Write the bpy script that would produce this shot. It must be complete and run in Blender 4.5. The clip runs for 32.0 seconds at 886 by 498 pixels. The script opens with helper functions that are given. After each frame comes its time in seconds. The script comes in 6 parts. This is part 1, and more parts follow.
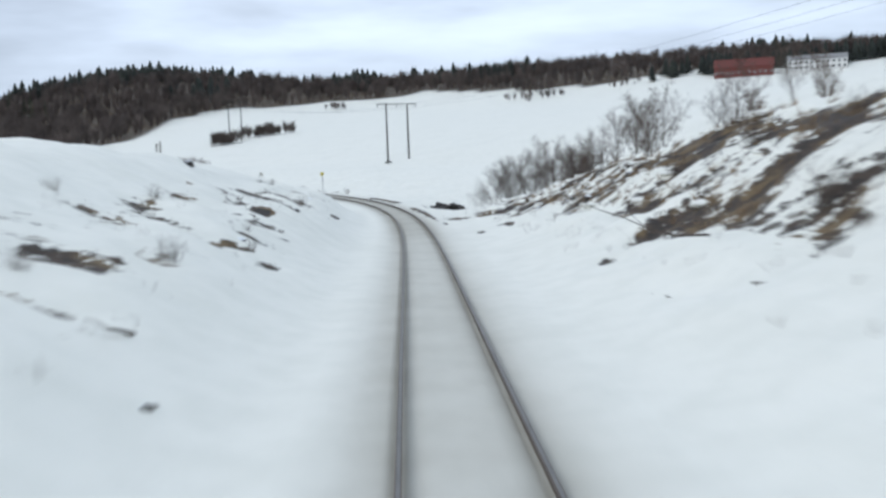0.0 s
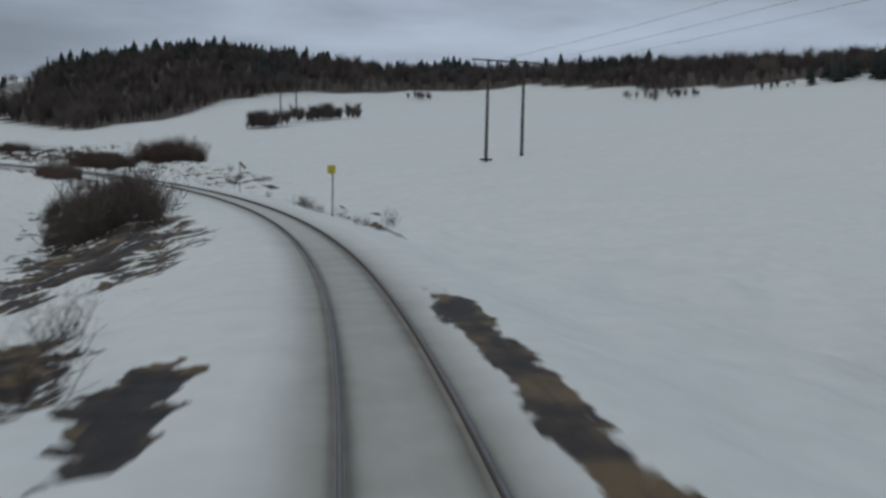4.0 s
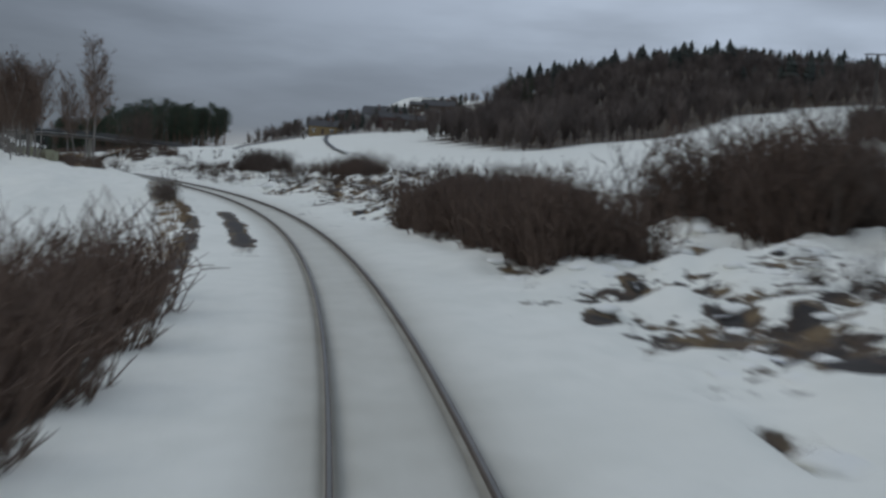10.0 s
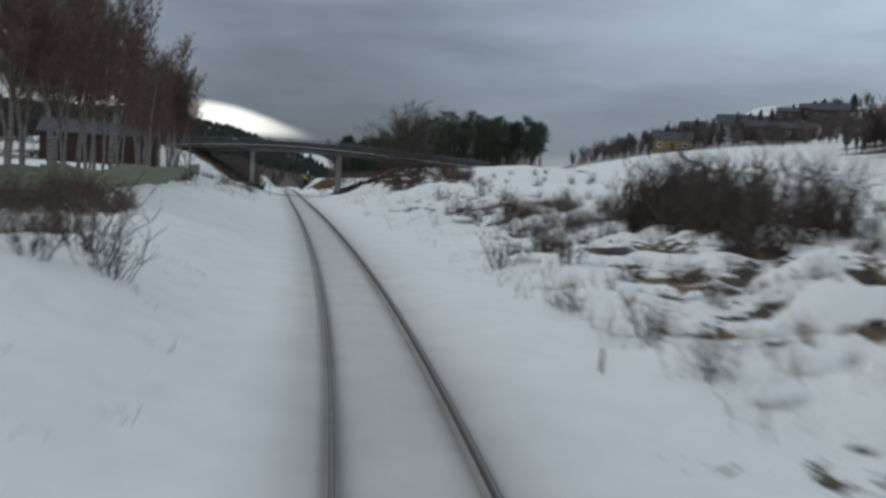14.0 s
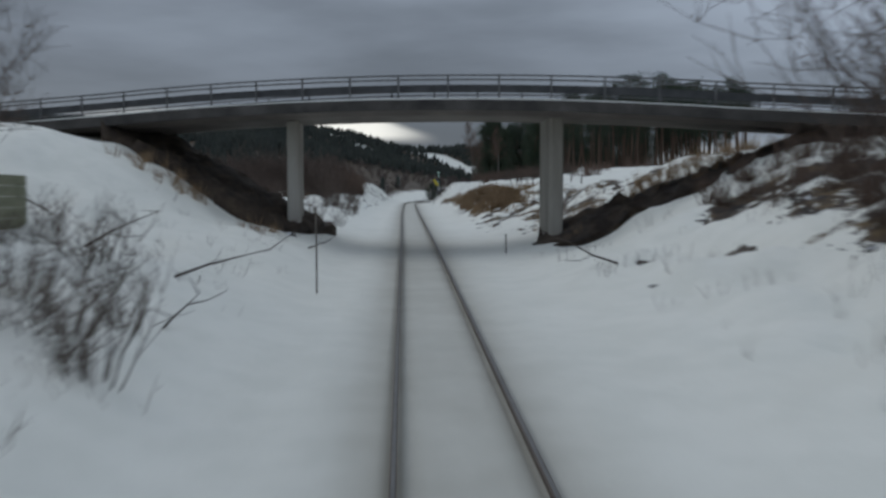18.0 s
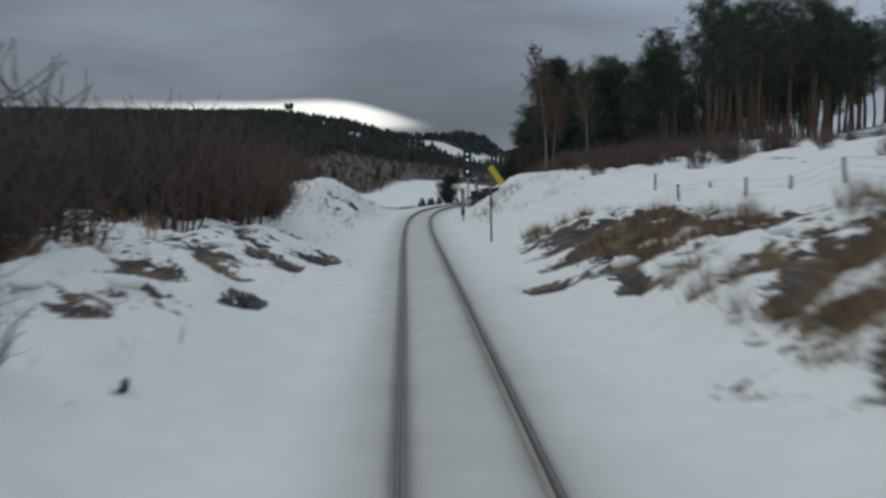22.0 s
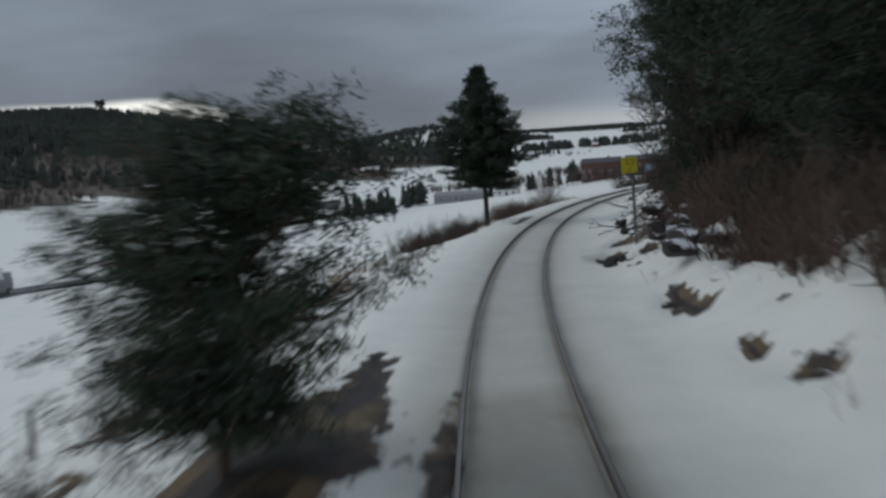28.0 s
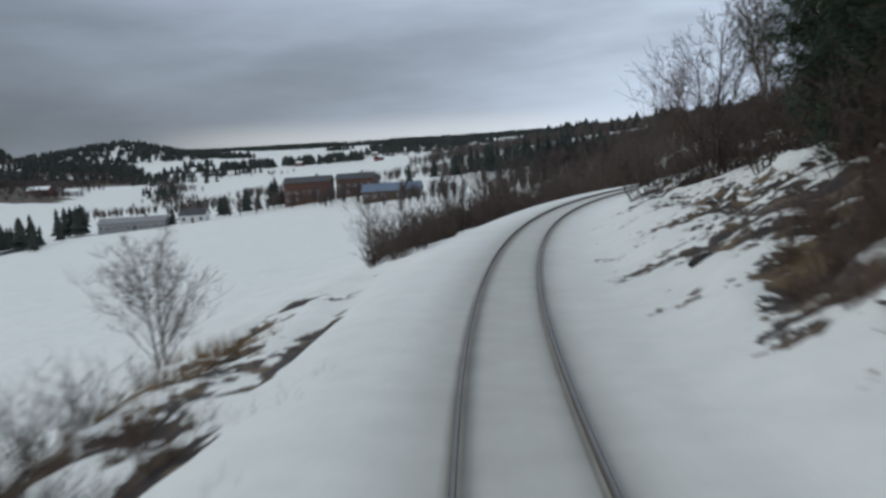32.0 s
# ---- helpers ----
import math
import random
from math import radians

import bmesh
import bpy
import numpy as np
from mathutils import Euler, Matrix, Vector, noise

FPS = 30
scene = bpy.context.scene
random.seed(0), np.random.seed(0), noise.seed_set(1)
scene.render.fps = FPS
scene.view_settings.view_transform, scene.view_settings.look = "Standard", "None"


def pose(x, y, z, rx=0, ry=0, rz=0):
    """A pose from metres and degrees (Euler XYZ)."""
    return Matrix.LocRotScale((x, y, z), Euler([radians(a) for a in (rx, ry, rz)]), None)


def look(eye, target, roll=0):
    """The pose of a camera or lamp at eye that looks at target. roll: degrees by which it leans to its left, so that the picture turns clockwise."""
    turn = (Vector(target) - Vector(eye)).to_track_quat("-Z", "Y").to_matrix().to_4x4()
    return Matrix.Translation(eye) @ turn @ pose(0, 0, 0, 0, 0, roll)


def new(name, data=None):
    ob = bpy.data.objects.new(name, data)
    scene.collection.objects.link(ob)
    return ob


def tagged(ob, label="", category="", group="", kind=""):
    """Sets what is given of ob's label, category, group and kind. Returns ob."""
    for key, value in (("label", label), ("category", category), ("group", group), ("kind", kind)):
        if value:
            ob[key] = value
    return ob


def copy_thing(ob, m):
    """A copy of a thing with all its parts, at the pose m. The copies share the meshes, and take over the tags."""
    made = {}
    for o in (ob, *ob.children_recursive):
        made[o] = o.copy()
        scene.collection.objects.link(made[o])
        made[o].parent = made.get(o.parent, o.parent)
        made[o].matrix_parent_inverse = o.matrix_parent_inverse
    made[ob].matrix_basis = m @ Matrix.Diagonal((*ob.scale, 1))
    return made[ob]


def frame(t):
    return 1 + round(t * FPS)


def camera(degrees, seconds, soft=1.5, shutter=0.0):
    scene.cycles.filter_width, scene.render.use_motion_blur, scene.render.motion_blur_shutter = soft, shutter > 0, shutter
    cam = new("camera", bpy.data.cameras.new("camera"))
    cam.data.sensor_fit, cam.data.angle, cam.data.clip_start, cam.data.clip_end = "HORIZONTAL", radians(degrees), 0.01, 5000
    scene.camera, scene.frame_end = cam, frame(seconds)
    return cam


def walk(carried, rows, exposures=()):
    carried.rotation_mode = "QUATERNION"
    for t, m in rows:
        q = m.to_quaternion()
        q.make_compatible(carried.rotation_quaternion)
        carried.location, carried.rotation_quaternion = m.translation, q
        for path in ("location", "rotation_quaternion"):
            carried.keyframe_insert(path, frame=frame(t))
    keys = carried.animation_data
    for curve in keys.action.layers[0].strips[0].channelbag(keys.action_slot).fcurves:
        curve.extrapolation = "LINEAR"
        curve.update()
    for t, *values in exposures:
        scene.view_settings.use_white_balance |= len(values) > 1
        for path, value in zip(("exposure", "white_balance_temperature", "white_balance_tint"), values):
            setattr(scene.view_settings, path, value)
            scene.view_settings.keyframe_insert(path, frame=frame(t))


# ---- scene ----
# the line's curve, cant and gradient, each KNOT metres from -53.43 m
KNOT = 20.0357
CURVE = [-877, -798, -658, -346, 206, 1288, 2584, 2944, 3465, 3882, 3403, 3515, 3390, 3359, 3605, 3612, 3623, 3439, 3805, 3142, 1081, 367, 294, -378, -20, 124, -12, -332, 103, -303, -1593, -2999, -3856, -3944, -3639, -3951, -3899, -3862, -3398, -3386, -3547, -3663, -3707, -3726, -3736, -3741, -3743, -3744, -3743, -3742, -3741, -3739, -3738, -3737, -3736, -3735, -3734, -3734]
CANT = [128, 109, 79, 29, -30, -109, -202, -281, -333, -379, -413, -454, -487, -479, -456, -451, -491, -520, -488, -401, -292, -197, -142, -95, -56, -53, -42, -36, -27, 43, 134, 219, 287, 332, 358, 332, 281, 285, 320, 356, 386, 406, 416, 421, 422, 423, 423, 422, 422, 421, 421, 421, 420, 420, 420, 420, 420, 420]
SLOPE = [-1004, -473, 239, 1813, 2559, 2533, 1732, 857, -562, -842, -994, -923, -707, -438, -157]
ROWS = [
    (0, pose(-0.58, 0.02, 2.94, 85.25, 2.09, -2.45)), (0.5, pose(-0.56, 11.68, 2.86, 85.22, 1.76, -2.70)), (1, pose(-0.52, 23.33, 2.80, 85.21, 1.40, -2.86)),
    (1.5, pose(-0.49, 34.97, 2.74, 85.23, 1.08, -2.79)), (2, pose(-0.55, 46.59, 2.70, 85.36, 0.65, -2.40)), (2.5, pose(-0.79, 58.21, 2.66, 85.48, 0.09, -1.69)),
    (3, pose(-1.30, 69.79, 2.64, 85.57, -0.35, -0.69)), (3.5, pose(-2.16, 81.35, 2.63, 85.62, -0.86, 0.75)), (4, pose(-3.41, 92.85, 2.63, 85.67, -1.30, 2.62)),
    (4.5, pose(-5.06, 104.29, 2.65, 85.72, -1.67, 4.64)), (5, pose(-7.16, 115.65, 2.68, 85.77, -1.96, 6.85)), (5.5, pose(-9.73, 126.89, 2.73, 85.86, -2.23, 9.23)),
    (6, pose(-12.80, 138.00, 2.82, 85.93, -2.60, 11.64)), (6.5, pose(-16.32, 148.96, 2.93, 85.99, -2.69, 14.06)), (7, pose(-20.27, 159.77, 3.07, 86.12, -2.85, 16.19)),
    (7.5, pose(-24.64, 170.40, 3.23, 86.23, -3.00, 18.48)), (8, pose(-29.43, 180.84, 3.42, 86.39, -3.34, 20.68)), (8.5, pose(-34.61, 191.05, 3.63, 86.60, -3.51, 22.89)),
    (9, pose(-40.15, 201.01, 3.86, 86.68, -3.54, 25.16)), (9.5, pose(-46.03, 210.70, 4.09, 86.77, -3.39, 27.55)), (10, pose(-52.26, 220.10, 4.34, 86.84, -3.44, 29.75)),
    (10.5, pose(-58.83, 229.19, 4.60, 86.90, -3.04, 32.06)), (11, pose(-65.73, 237.96, 4.86, 86.93, -3.04, 34.28)), (11.5, pose(-72.94, 246.39, 5.14, 87.04, -3.30, 36.67)),
    (12, pose(-80.45, 254.49, 5.42, 87.11, -3.30, 38.97)), (12.5, pose(-88.23, 262.23, 5.70, 87.17, -3.54, 41.26)), (13, pose(-96.25, 269.65, 5.98, 87.21, -3.71, 43.57)),
    (13.5, pose(-104.51, 276.70, 6.26, 87.22, -3.54, 45.97)), (14, pose(-112.99, 283.39, 6.54, 87.18, -3.39, 48.02)), (14.5, pose(-121.67, 289.72, 6.81, 87.19, -3.14, 50.24)),
    (15, pose(-130.49, 295.76, 7.09, 87.27, -2.50, 52.09)), (15.5, pose(-139.38, 301.60, 7.37, 87.28, -2.01, 53.51)), (16, pose(-148.28, 307.33, 7.64, 87.16, -1.41, 54.36)),
    (16.5, pose(-157.18, 312.99, 7.89, 87.01, -0.87, 54.85)), (17, pose(-166.07, 318.59, 8.13, 86.87, -0.41, 55.15)), (17.5, pose(-174.95, 324.15, 8.36, 86.73, -0.04, 55.37)),
    (18, pose(-183.80, 329.67, 8.57, 86.75, 0.01, 55.45)), (18.5, pose(-192.62, 335.20, 8.77, 86.70, 0.34, 55.57)), (19, pose(-201.38, 340.73, 8.96, 86.59, 0.65, 55.42)),
    (19.5, pose(-210.11, 346.25, 9.14, 86.44, 0.68, 55.39)), (20, pose(-218.81, 351.75, 9.30, 86.33, 0.80, 55.37)), (20.5, pose(-227.49, 357.21, 9.46, 86.18, 0.80, 55.37)),
    (21, pose(-236.14, 362.64, 9.60, 86.16, 0.67, 55.32)), (21.5, pose(-244.76, 368.05, 9.72, 86.09, 0.88, 55.33)), (22, pose(-253.34, 373.46, 9.84, 86.05, 1.09, 55.28)),
    (22.5, pose(-261.88, 378.87, 9.95, 86.09, 1.01, 55.27)), (23, pose(-270.37, 384.28, 10.04, 86.07, 0.86, 55.24)), (23.5, pose(-278.83, 389.67, 10.12, 86.03, 0.69, 55.20)),
    (24, pose(-287.26, 395.05, 10.18, 85.89, 1.10, 55.15)), (24.5, pose(-295.65, 400.44, 10.23, 85.82, 1.63, 55.00)), (25, pose(-303.98, 405.89, 10.26, 85.74, 2.05, 54.65)),
    (25.5, pose(-312.21, 411.46, 10.27, 85.67, 2.51, 53.96)), (26, pose(-320.31, 417.20, 10.27, 85.59, 2.96, 52.90)), (26.5, pose(-328.24, 423.16, 10.25, 85.51, 3.38, 51.46)),
    (27, pose(-335.95, 429.37, 10.20, 85.31, 3.82, 49.74)), (27.5, pose(-343.41, 435.85, 10.15, 85.15, 4.12, 47.69)), (28, pose(-350.60, 442.61, 10.09, 85.07, 4.25, 45.64)),
    (28.5, pose(-357.52, 449.62, 10.03, 84.97, 4.53, 43.28)), (29, pose(-364.16, 456.87, 9.96, 84.93, 4.52, 41.18)), (29.5, pose(-370.52, 464.35, 9.89, 84.92, 4.74, 38.96)),
    (30, pose(-376.59, 472.03, 9.82, 84.84, 4.82, 36.86)), (30.5, pose(-382.37, 479.92, 9.74, 84.76, 4.67, 34.50)), (31, pose(-387.83, 488.01, 9.66, 84.80, 4.42, 32.28)),
    (31.5, pose(-392.97, 496.29, 9.58, 84.94, 4.12, 30.05)), (32, pose(-397.78, 504.75, 9.50, 84.98, 3.94, 28.14)),
]
cam = camera(49.5, 32.0, soft=2.8, shutter=0.5)
walk(cam, ROWS, exposures=[(0, 0.86), (0.2, 0.68), (0.5, 0.06), (2, -0.13), (3, -0.13), (6, -0.42), (7, -0.36), (9, -0.2), (10, -0.02), (11, 0.14), (12, 0.18), (13, 0.38), (14, 0.2), (15, 0.06), (18, 0.0), (20, 0.12), (21, 0.13), (22, 0.12), (23, 0.08), (24, 0.05), (27, 0.05), (28, 0.05), (29, 0.16), (30, 0.28), (31, 0.33), (32, 0.33)])

# ---- the line: centre, heading, cant along its length ----
AHEAD = np.arange(-53.0, 1100.0, 1.0)
_knots = -53.43 + KNOT * np.arange(len(CURVE))
_bend = np.interp(AHEAD, _knots, np.array(CURVE) * 1e-6)
_lean = np.radians(np.interp(AHEAD, _knots, np.array(CANT) * 0.01))
_grade = np.interp(AHEAD, -53.43 + 4 * KNOT * np.arange(len(SLOPE)), np.array(SLOPE) * 1e-5)


def summed(a):
    return np.concatenate([[0.0], np.cumsum((a[1:] + a[:-1]) / 2)])


_turn = summed(_bend)
_turn -= np.interp(0, AHEAD, _turn)
MID = np.stack([summed(-np.sin(_turn)), summed(np.cos(_turn)), summed(_grade)], 1)
MID -= np.array([np.interp(0, AHEAD, MID[:, i]) for i in range(3)])


def along(s):
    """Centre of the line, its heading (left positive) and cant at s metres."""
    s = np.asarray(s, float)
    return np.stack([np.interp(s, AHEAD, MID[:, i]) for i in range(3)], -1), np.interp(s, AHEAD, _turn), np.interp(s, AHEAD, _lean)


def beside(s, lat, up=0.0):
    """World place at s metres along, lat metres to the right of the line and up metres over it."""
    c, a, r = along(s)
    lat = np.asarray(lat, float)
    return np.stack([c[..., 0] + lat * np.cos(a), c[..., 1] + lat * np.sin(a), c[..., 2] + up + 0 * lat], -1)


def to_line(x, y):
    """Station and offset of world places."""
    x, y = np.ravel(x), np.ravel(y)
    s, lat = np.empty(len(x)), np.empty(len(x))
    for i in range(0, len(x), 4000):
        d = (x[i:i + 4000, None] - MID[None, :, 0]) ** 2 + (y[i:i + 4000, None] - MID[None, :, 1]) ** 2
        b = d.argmin(1)
        a = _turn[b]
        dx, dy = x[i:i + 4000] - MID[b, 0], y[i:i + 4000] - MID[b, 1]
        s[i:i + 4000] = AHEAD[b] - dx * np.sin(a) + dy * np.cos(a)
        lat[i:i + 4000] = dx * np.cos(a) + dy * np.sin(a)
    return s, lat


# ---- the lie of the land ----
# bank heights over the rail at 6, 14 and 30 m from the line
LEFT_BANK = [(-40, 1.3, 4.2, 5.0), (0, 1.3, 4.2, 5.0), (40, 1.6, 4.6, 5.2), (60, 1.6, 4.2, 4.6), (72, 1.7, 3.9, 4.2), (80, 1.1, 2.7, 2.6), (88, 0.3, 0.8, 0.4), (102, -0.8, -2.5, -3.0),
             (140, -1.2, -3.5, -4.0), (190, -0.8, -3.2, -3.8), (240, -0.8, -2.8, -3.5), (280, -0.7, -2.4, -3.2), (303, -0.5, -1.8, -2.8), (312, 0.55, 0.3, -1.4),
             (335, 0.75, 1.0, -0.2), (370, 0.6, 1.2, 0.8), (410, 0.6, 1.6, 1.8), (434, 0.8, 2.2, 2.6), (440, 0.8, 4.6, 5.2), (450, 0.8, 4.6, 5.2), (459, 0.5, 2.6, 3.6), (475, 0.5, 1.6, 1.8),
             (525, 0.9, 1.9, 1.6), (536, 1.1, 1.9, 1.4), (546, 1.3, 1.9, 1.2), (554, 2.6, 2.3, 1.0), (561, 2.15, 1.9, 0.2), (572, 0.9, 0.0, -3.0), (590, -0.8, -3.4, -6.0), (630, -0.8, -3.6, -6.5), (680, -0.9, -3.4, -6.6), (720, -0.9, -3.4, -7.0), (900, -0.8, -2.8, -6.0)]
RIGHT_BANK = [(-40, 1.0, 5.5, 9.0), (0, 1.0, 5.5, 9.0), (40, 0.7, 4.6, 8.0), (64, 0.2, 2.9, 5.4), (80, -0.5, 1.0, 3.0), (92, -0.8, -0.9, -0.4), (100, -0.9, -2.0, -2.4), (112, -0.9, -2.2, -2.8), (126, -0.9, -1.4, -0.8),
              (150, -0.9, -0.3, 2.2), (200, -0.6, 0.2, 2.8), (230, 0.1, 1.6, 3.2), (250, 0.35, 1.4, 2.4), (262, 0.4, 1.3, 2.2), (284, 0.5, 1.8, 3.0), (300, 0.5, 2.3, 4.0), (340, 0.2, 1.6, 2.5),
              (380, 0.3, 1.4, 2.2), (420, 0.6, 2.4, 3.6), (433, 0.6, 3.3, 5.2), (439, 0.3, 3.9, 5.4), (450, 0.4, 3.9, 5.4), (458, 0.8, 3.4, 5.4), (466, 1.0, 2.6, 4.2), (476, 1.45, 2.5, 3.4), (500, 1.45, 2.5, 3.5), (512, 1.1, 2.5, 4.0),
              (530, 0.8, 2.3, 4.6), (538, 1.8, 2.8, 5.2), (545, 2.5, 3.1, 4.6), (555, 2.4, 3.2, 4.9), (564, 1.5, 3.3, 5.3), (572, 1.3, 3.6, 5.8), (610, 1.1, 3.6, 6.6), (650, 0.9, 3.6, 7.5), (900, 0.9, 4.2, 7.0)]
# heights of fields and hills away from the line
EAST_LAND = [(-3, 224, 6), (-64, 380, 18), (-71, 413, 21), (-39, 580, 41), (73, 548, 41), (216, 497, 46), (-35, 660, 58), (60, 640, 62), (150, 610, 63), (240, 580, 64), (330, 520, 62), (-110, 640, 62), (300, 380, 40), (120, 250, 22), (60, 120, 12),
             (-174, 650, 67), (-228, 577, 43), (-240, 531, 28), (-265, 501, 24), (-305, 612, 41), (-328, 596, 37), (-390, 690, 44), (-300, 480, 15),
             (-300, 760, 56), (0, 800, 62), (300, 800, 66), (600, 500, 60), (300, 100, 25), (-355, 515, 15), (-345, 549, 22), (-410, 600, 11), (-440, 720, 10), (-480, 800, 9), (-537, 999, 15)]
WEST_LAND = [(-90, 170, -4), (-150, 200, -4), (-130, 60, -7), (-300, 250, -2), (-260, 120, -8), (-416, 466, -1), (-455, 479, 0), (-470, 515, -2.6), (-500, 545, -4), (-535, 575, -5.5), (-590, 640, -7),
             (-800, 860, -10), (-976, 983, -12), (-1000, 1355, 3), (-706, 1002, 2), (-1343, 1523, 17), (-600, 850, 2), (-2333, 3071, 92), (-2072, 1249, 148),
             (-1400, 1062, 56), (-1280, 1049, 36), (-1835, 1309, 104), (-1793, 1355, 64), (-2100, 1545, 62), (-1450, 1137, 24), (-1890, 1557, 104), (-1930, 1520, 98), (-1850, 1590, 92), (-1820, 1640, 48), (-1480, 1260, 22), (-2460, 1973, 70), (-2105, 1915, 50), (-2215, 2264, 112), (-2180, 2220, 104), (-2096, 2400, 66), (-1709, 1770, 34), (-1500, 750, 95), (-1900, 950, 130), (-900, 700, -8), (-650, 480, -8), (-800, 560, -8), (-1000, 540, 15), (-600, 250, -6),
             (-1600, 2200, 40), (-720, 1330, 24), (-640, 1420, 34), (-900, 2300, 60), (0, 2500, 90), (1500, 1500, 80), (1500, -300, 60), (-1500, -300, 80)]


def band(v, a, b):
    k = np.clip((v - a) / (b - a), 0, 1)
    return k * k * (3 - 2 * k)


def bank(s, lat):
    """Height over the rail close to the line."""
    out = np.zeros_like(lat)
    for table, side in ((LEFT_BANK, -1), (RIGHT_BANK, 1)):
        t = np.array(table, float)
        h6, h14, h30 = (np.interp(s, t[:, 0], t[:, k]) for k in (1, 2, 3))
        d = lat * side
        h = -0.16 + (h6 + 0.16) * band(d, 2.3, 6.6) + (h14 - h6) * band(d, 5.2, 14.5) + (h30 - h14) * np.clip((d - 13) / 17, 0, 1)
        out = np.where(d >= 0, h, out)
    return out


_seeds = np.array(EAST_LAND + WEST_LAND, float)
_rows = []
for _s in np.arange(-20, 900, 55):
    for _l in (-34.0, 34.0):
        _p = beside(_s, _l)
        _rows.append((_p[0], _p[1], _p[2] + bank(np.array([_s]), np.array([_l]))[0]))
_seeds = np.concatenate([_seeds, np.array(_rows)])
_far = np.sqrt(((_seeds[:, None, :2] - _seeds[None, :, :2]) ** 2).sum(-1) + 40.0 ** 2)
_mean = _seeds[:, 2].mean()
_weight = np.linalg.solve(_far + np.eye(len(_seeds)) * -1.0, _seeds[:, 2] - _mean)


def hills(x, y):
    out = np.empty(len(x))
    for i in range(0, len(x), 4000):
        d = np.sqrt((x[i:i + 4000, None] - _seeds[None, :, 0]) ** 2 + (y[i:i + 4000, None] - _seeds[None, :, 1]) ** 2 + 1600.0)
        out[i:i + 4000] = d @ _weight + _mean
    return out


def ripple(x, y, size, seed):
    """Smooth value noise between -1 and 1."""
    x, y = x / size + seed * 17.3, y / size + seed * 9.1
    ix, iy = np.floor(x), np.floor(y)
    fx, fy = x - ix, y - iy
    fx, fy = fx * fx * (3 - 2 * fx), fy * fy * (3 - 2 * fy)

    def grain(a, b):
        v = np.sin(a * 127.1 + b * 311.7 + seed * 74.7) * 43758.5453
        return (v - np.floor(v)) * 2 - 1

    return (grain(ix, iy) * (1 - fx) + grain(ix + 1, iy) * fx) * (1 - fy) + (grain(ix, iy + 1) * (1 - fx) + grain(ix + 1, iy + 1) * fx) * fy


# hummocky stretches of the banks: from, to along the line, from, to beside it, amount
LUMPS_LEFT = [(-20, 75, -9, -4.5, 0.5), (90, 116, -11, -4.6, 0.7), (135, 190, -14, -6, 0.5), (205, 300, -9, -5, 0.7), (300, 345, -12, -5.5, 0.3), (395, 440, -14, -4.5, 0.8), (460, 548, -11, -4.2, 0.8), (528, 570, -10, -4, 1.1), (640, 720, -9, -5, 0.7)]
LUMPS_RIGHT = [(-20, 70, 5, 15, 0.6), (74, 104, 5, 16, 0.7), (146, 212, 4.2, 8, 0.6), (214, 276, 4.2, 20, 1.0), (276, 345, 4.0, 20, 1.5), (345, 440, 5, 16, 0.9), (455, 530, 4.4, 13, 1.0), (534, 600, 4, 13, 1.1), (598, 760, 4.2, 14, 1.1)]


def patches(s, lat, zones):
    out = np.zeros_like(s)
    for s0, s1, l0, l1, amount in zones:
        ws, wt = max(1.0, (s1 - s0) * 0.15), max(0.3, (l1 - l0) * 0.25)
        k = band(s, s0 - ws, s0 + ws) * (1 - band(s, s1 - ws, s1 + ws)) * band(lat, l0 - wt, l0 + wt) * (1 - band(lat, l1 - wt, l1 + wt))
        out = np.maximum(out, k * amount)
    return out


# thawed hollows and undercut ledges: along, beside, half length, half width, depth
HOLLOWS = [
    (38.1, -6.2, 0.8, 0.30, 0.2), (29.5, -5.4, 0.7, 0.25, 0.15), (27.5, -5.4, 0.5, 0.3, 0.15), (27.0, -4.6, 0.5, 0.35, 0.2), (40.0, -9.7, 0.6, 0.3, 0.2), (54.5, -4.4, 1.2, 0.25, 0.15), (37.0, 5.8, 0.7, 0.3, 0.2), (26.2, 5.0, 0.4, 0.45, 0.15),
    (49.0, 4.7, 1.4, 0.35, 0.2), (47.5, 3.2, 1.0, 0.2, 0.15), (56.8, 8.4, 1.6, 0.6, 0.3), (48.1, 8.2, 1.2, 0.5, 0.3), (61.8, 3.8, 1.5, 1.1, 0.45), (61.2, 5.4, 1.3, 0.9, 0.4), (64.5, 6.6, 1.3, 0.6, 0.35), (75.0, 12.0, 3.0, 0.8, 0.3), (68.5, 9.0, 2.2, 0.5, 0.3), (64.3, 3.2, 1.2, 0.45, 0.3), (71.5, 7.7, 1.6, 0.7, 0.3), (65.6, 7.3, 1.2, 0.6, 0.3)]
HOLLOWS += [
    (63.2, 8.0, 0.9, 0.5, 0.4), (71.7, 10.2, 1.8, 0.6, 0.4), (72.5, 13.0, 2.2, 0.8, 0.4), (60.2, -4.4, 0.6, 0.3, 0.2), (62.4, -6.4, 0.4, 0.3, 0.15), (79.5, -5.7, 1.0, 0.35, 0.2), (107.0, -3.6, 4.0, 0.7, 0.2), (57.5, 1.95, 1.8, 0.12, 0.03),
    (169.0, 5.2, 2.0, 0.55, 0.4), (165.0, 5.6, 2.2, 0.7, 0.45), (162.0, 6.6, 2.0, 0.7, 0.4), (171.0, 8.3, 1.6, 0.22, 0.15), (168.5, 9.0, 2.0, 0.22, 0.15), (165.0, 9.1, 2.0, 0.22, 0.15), (185.2, 6.0, 1.5, 1.0, 0.35)]
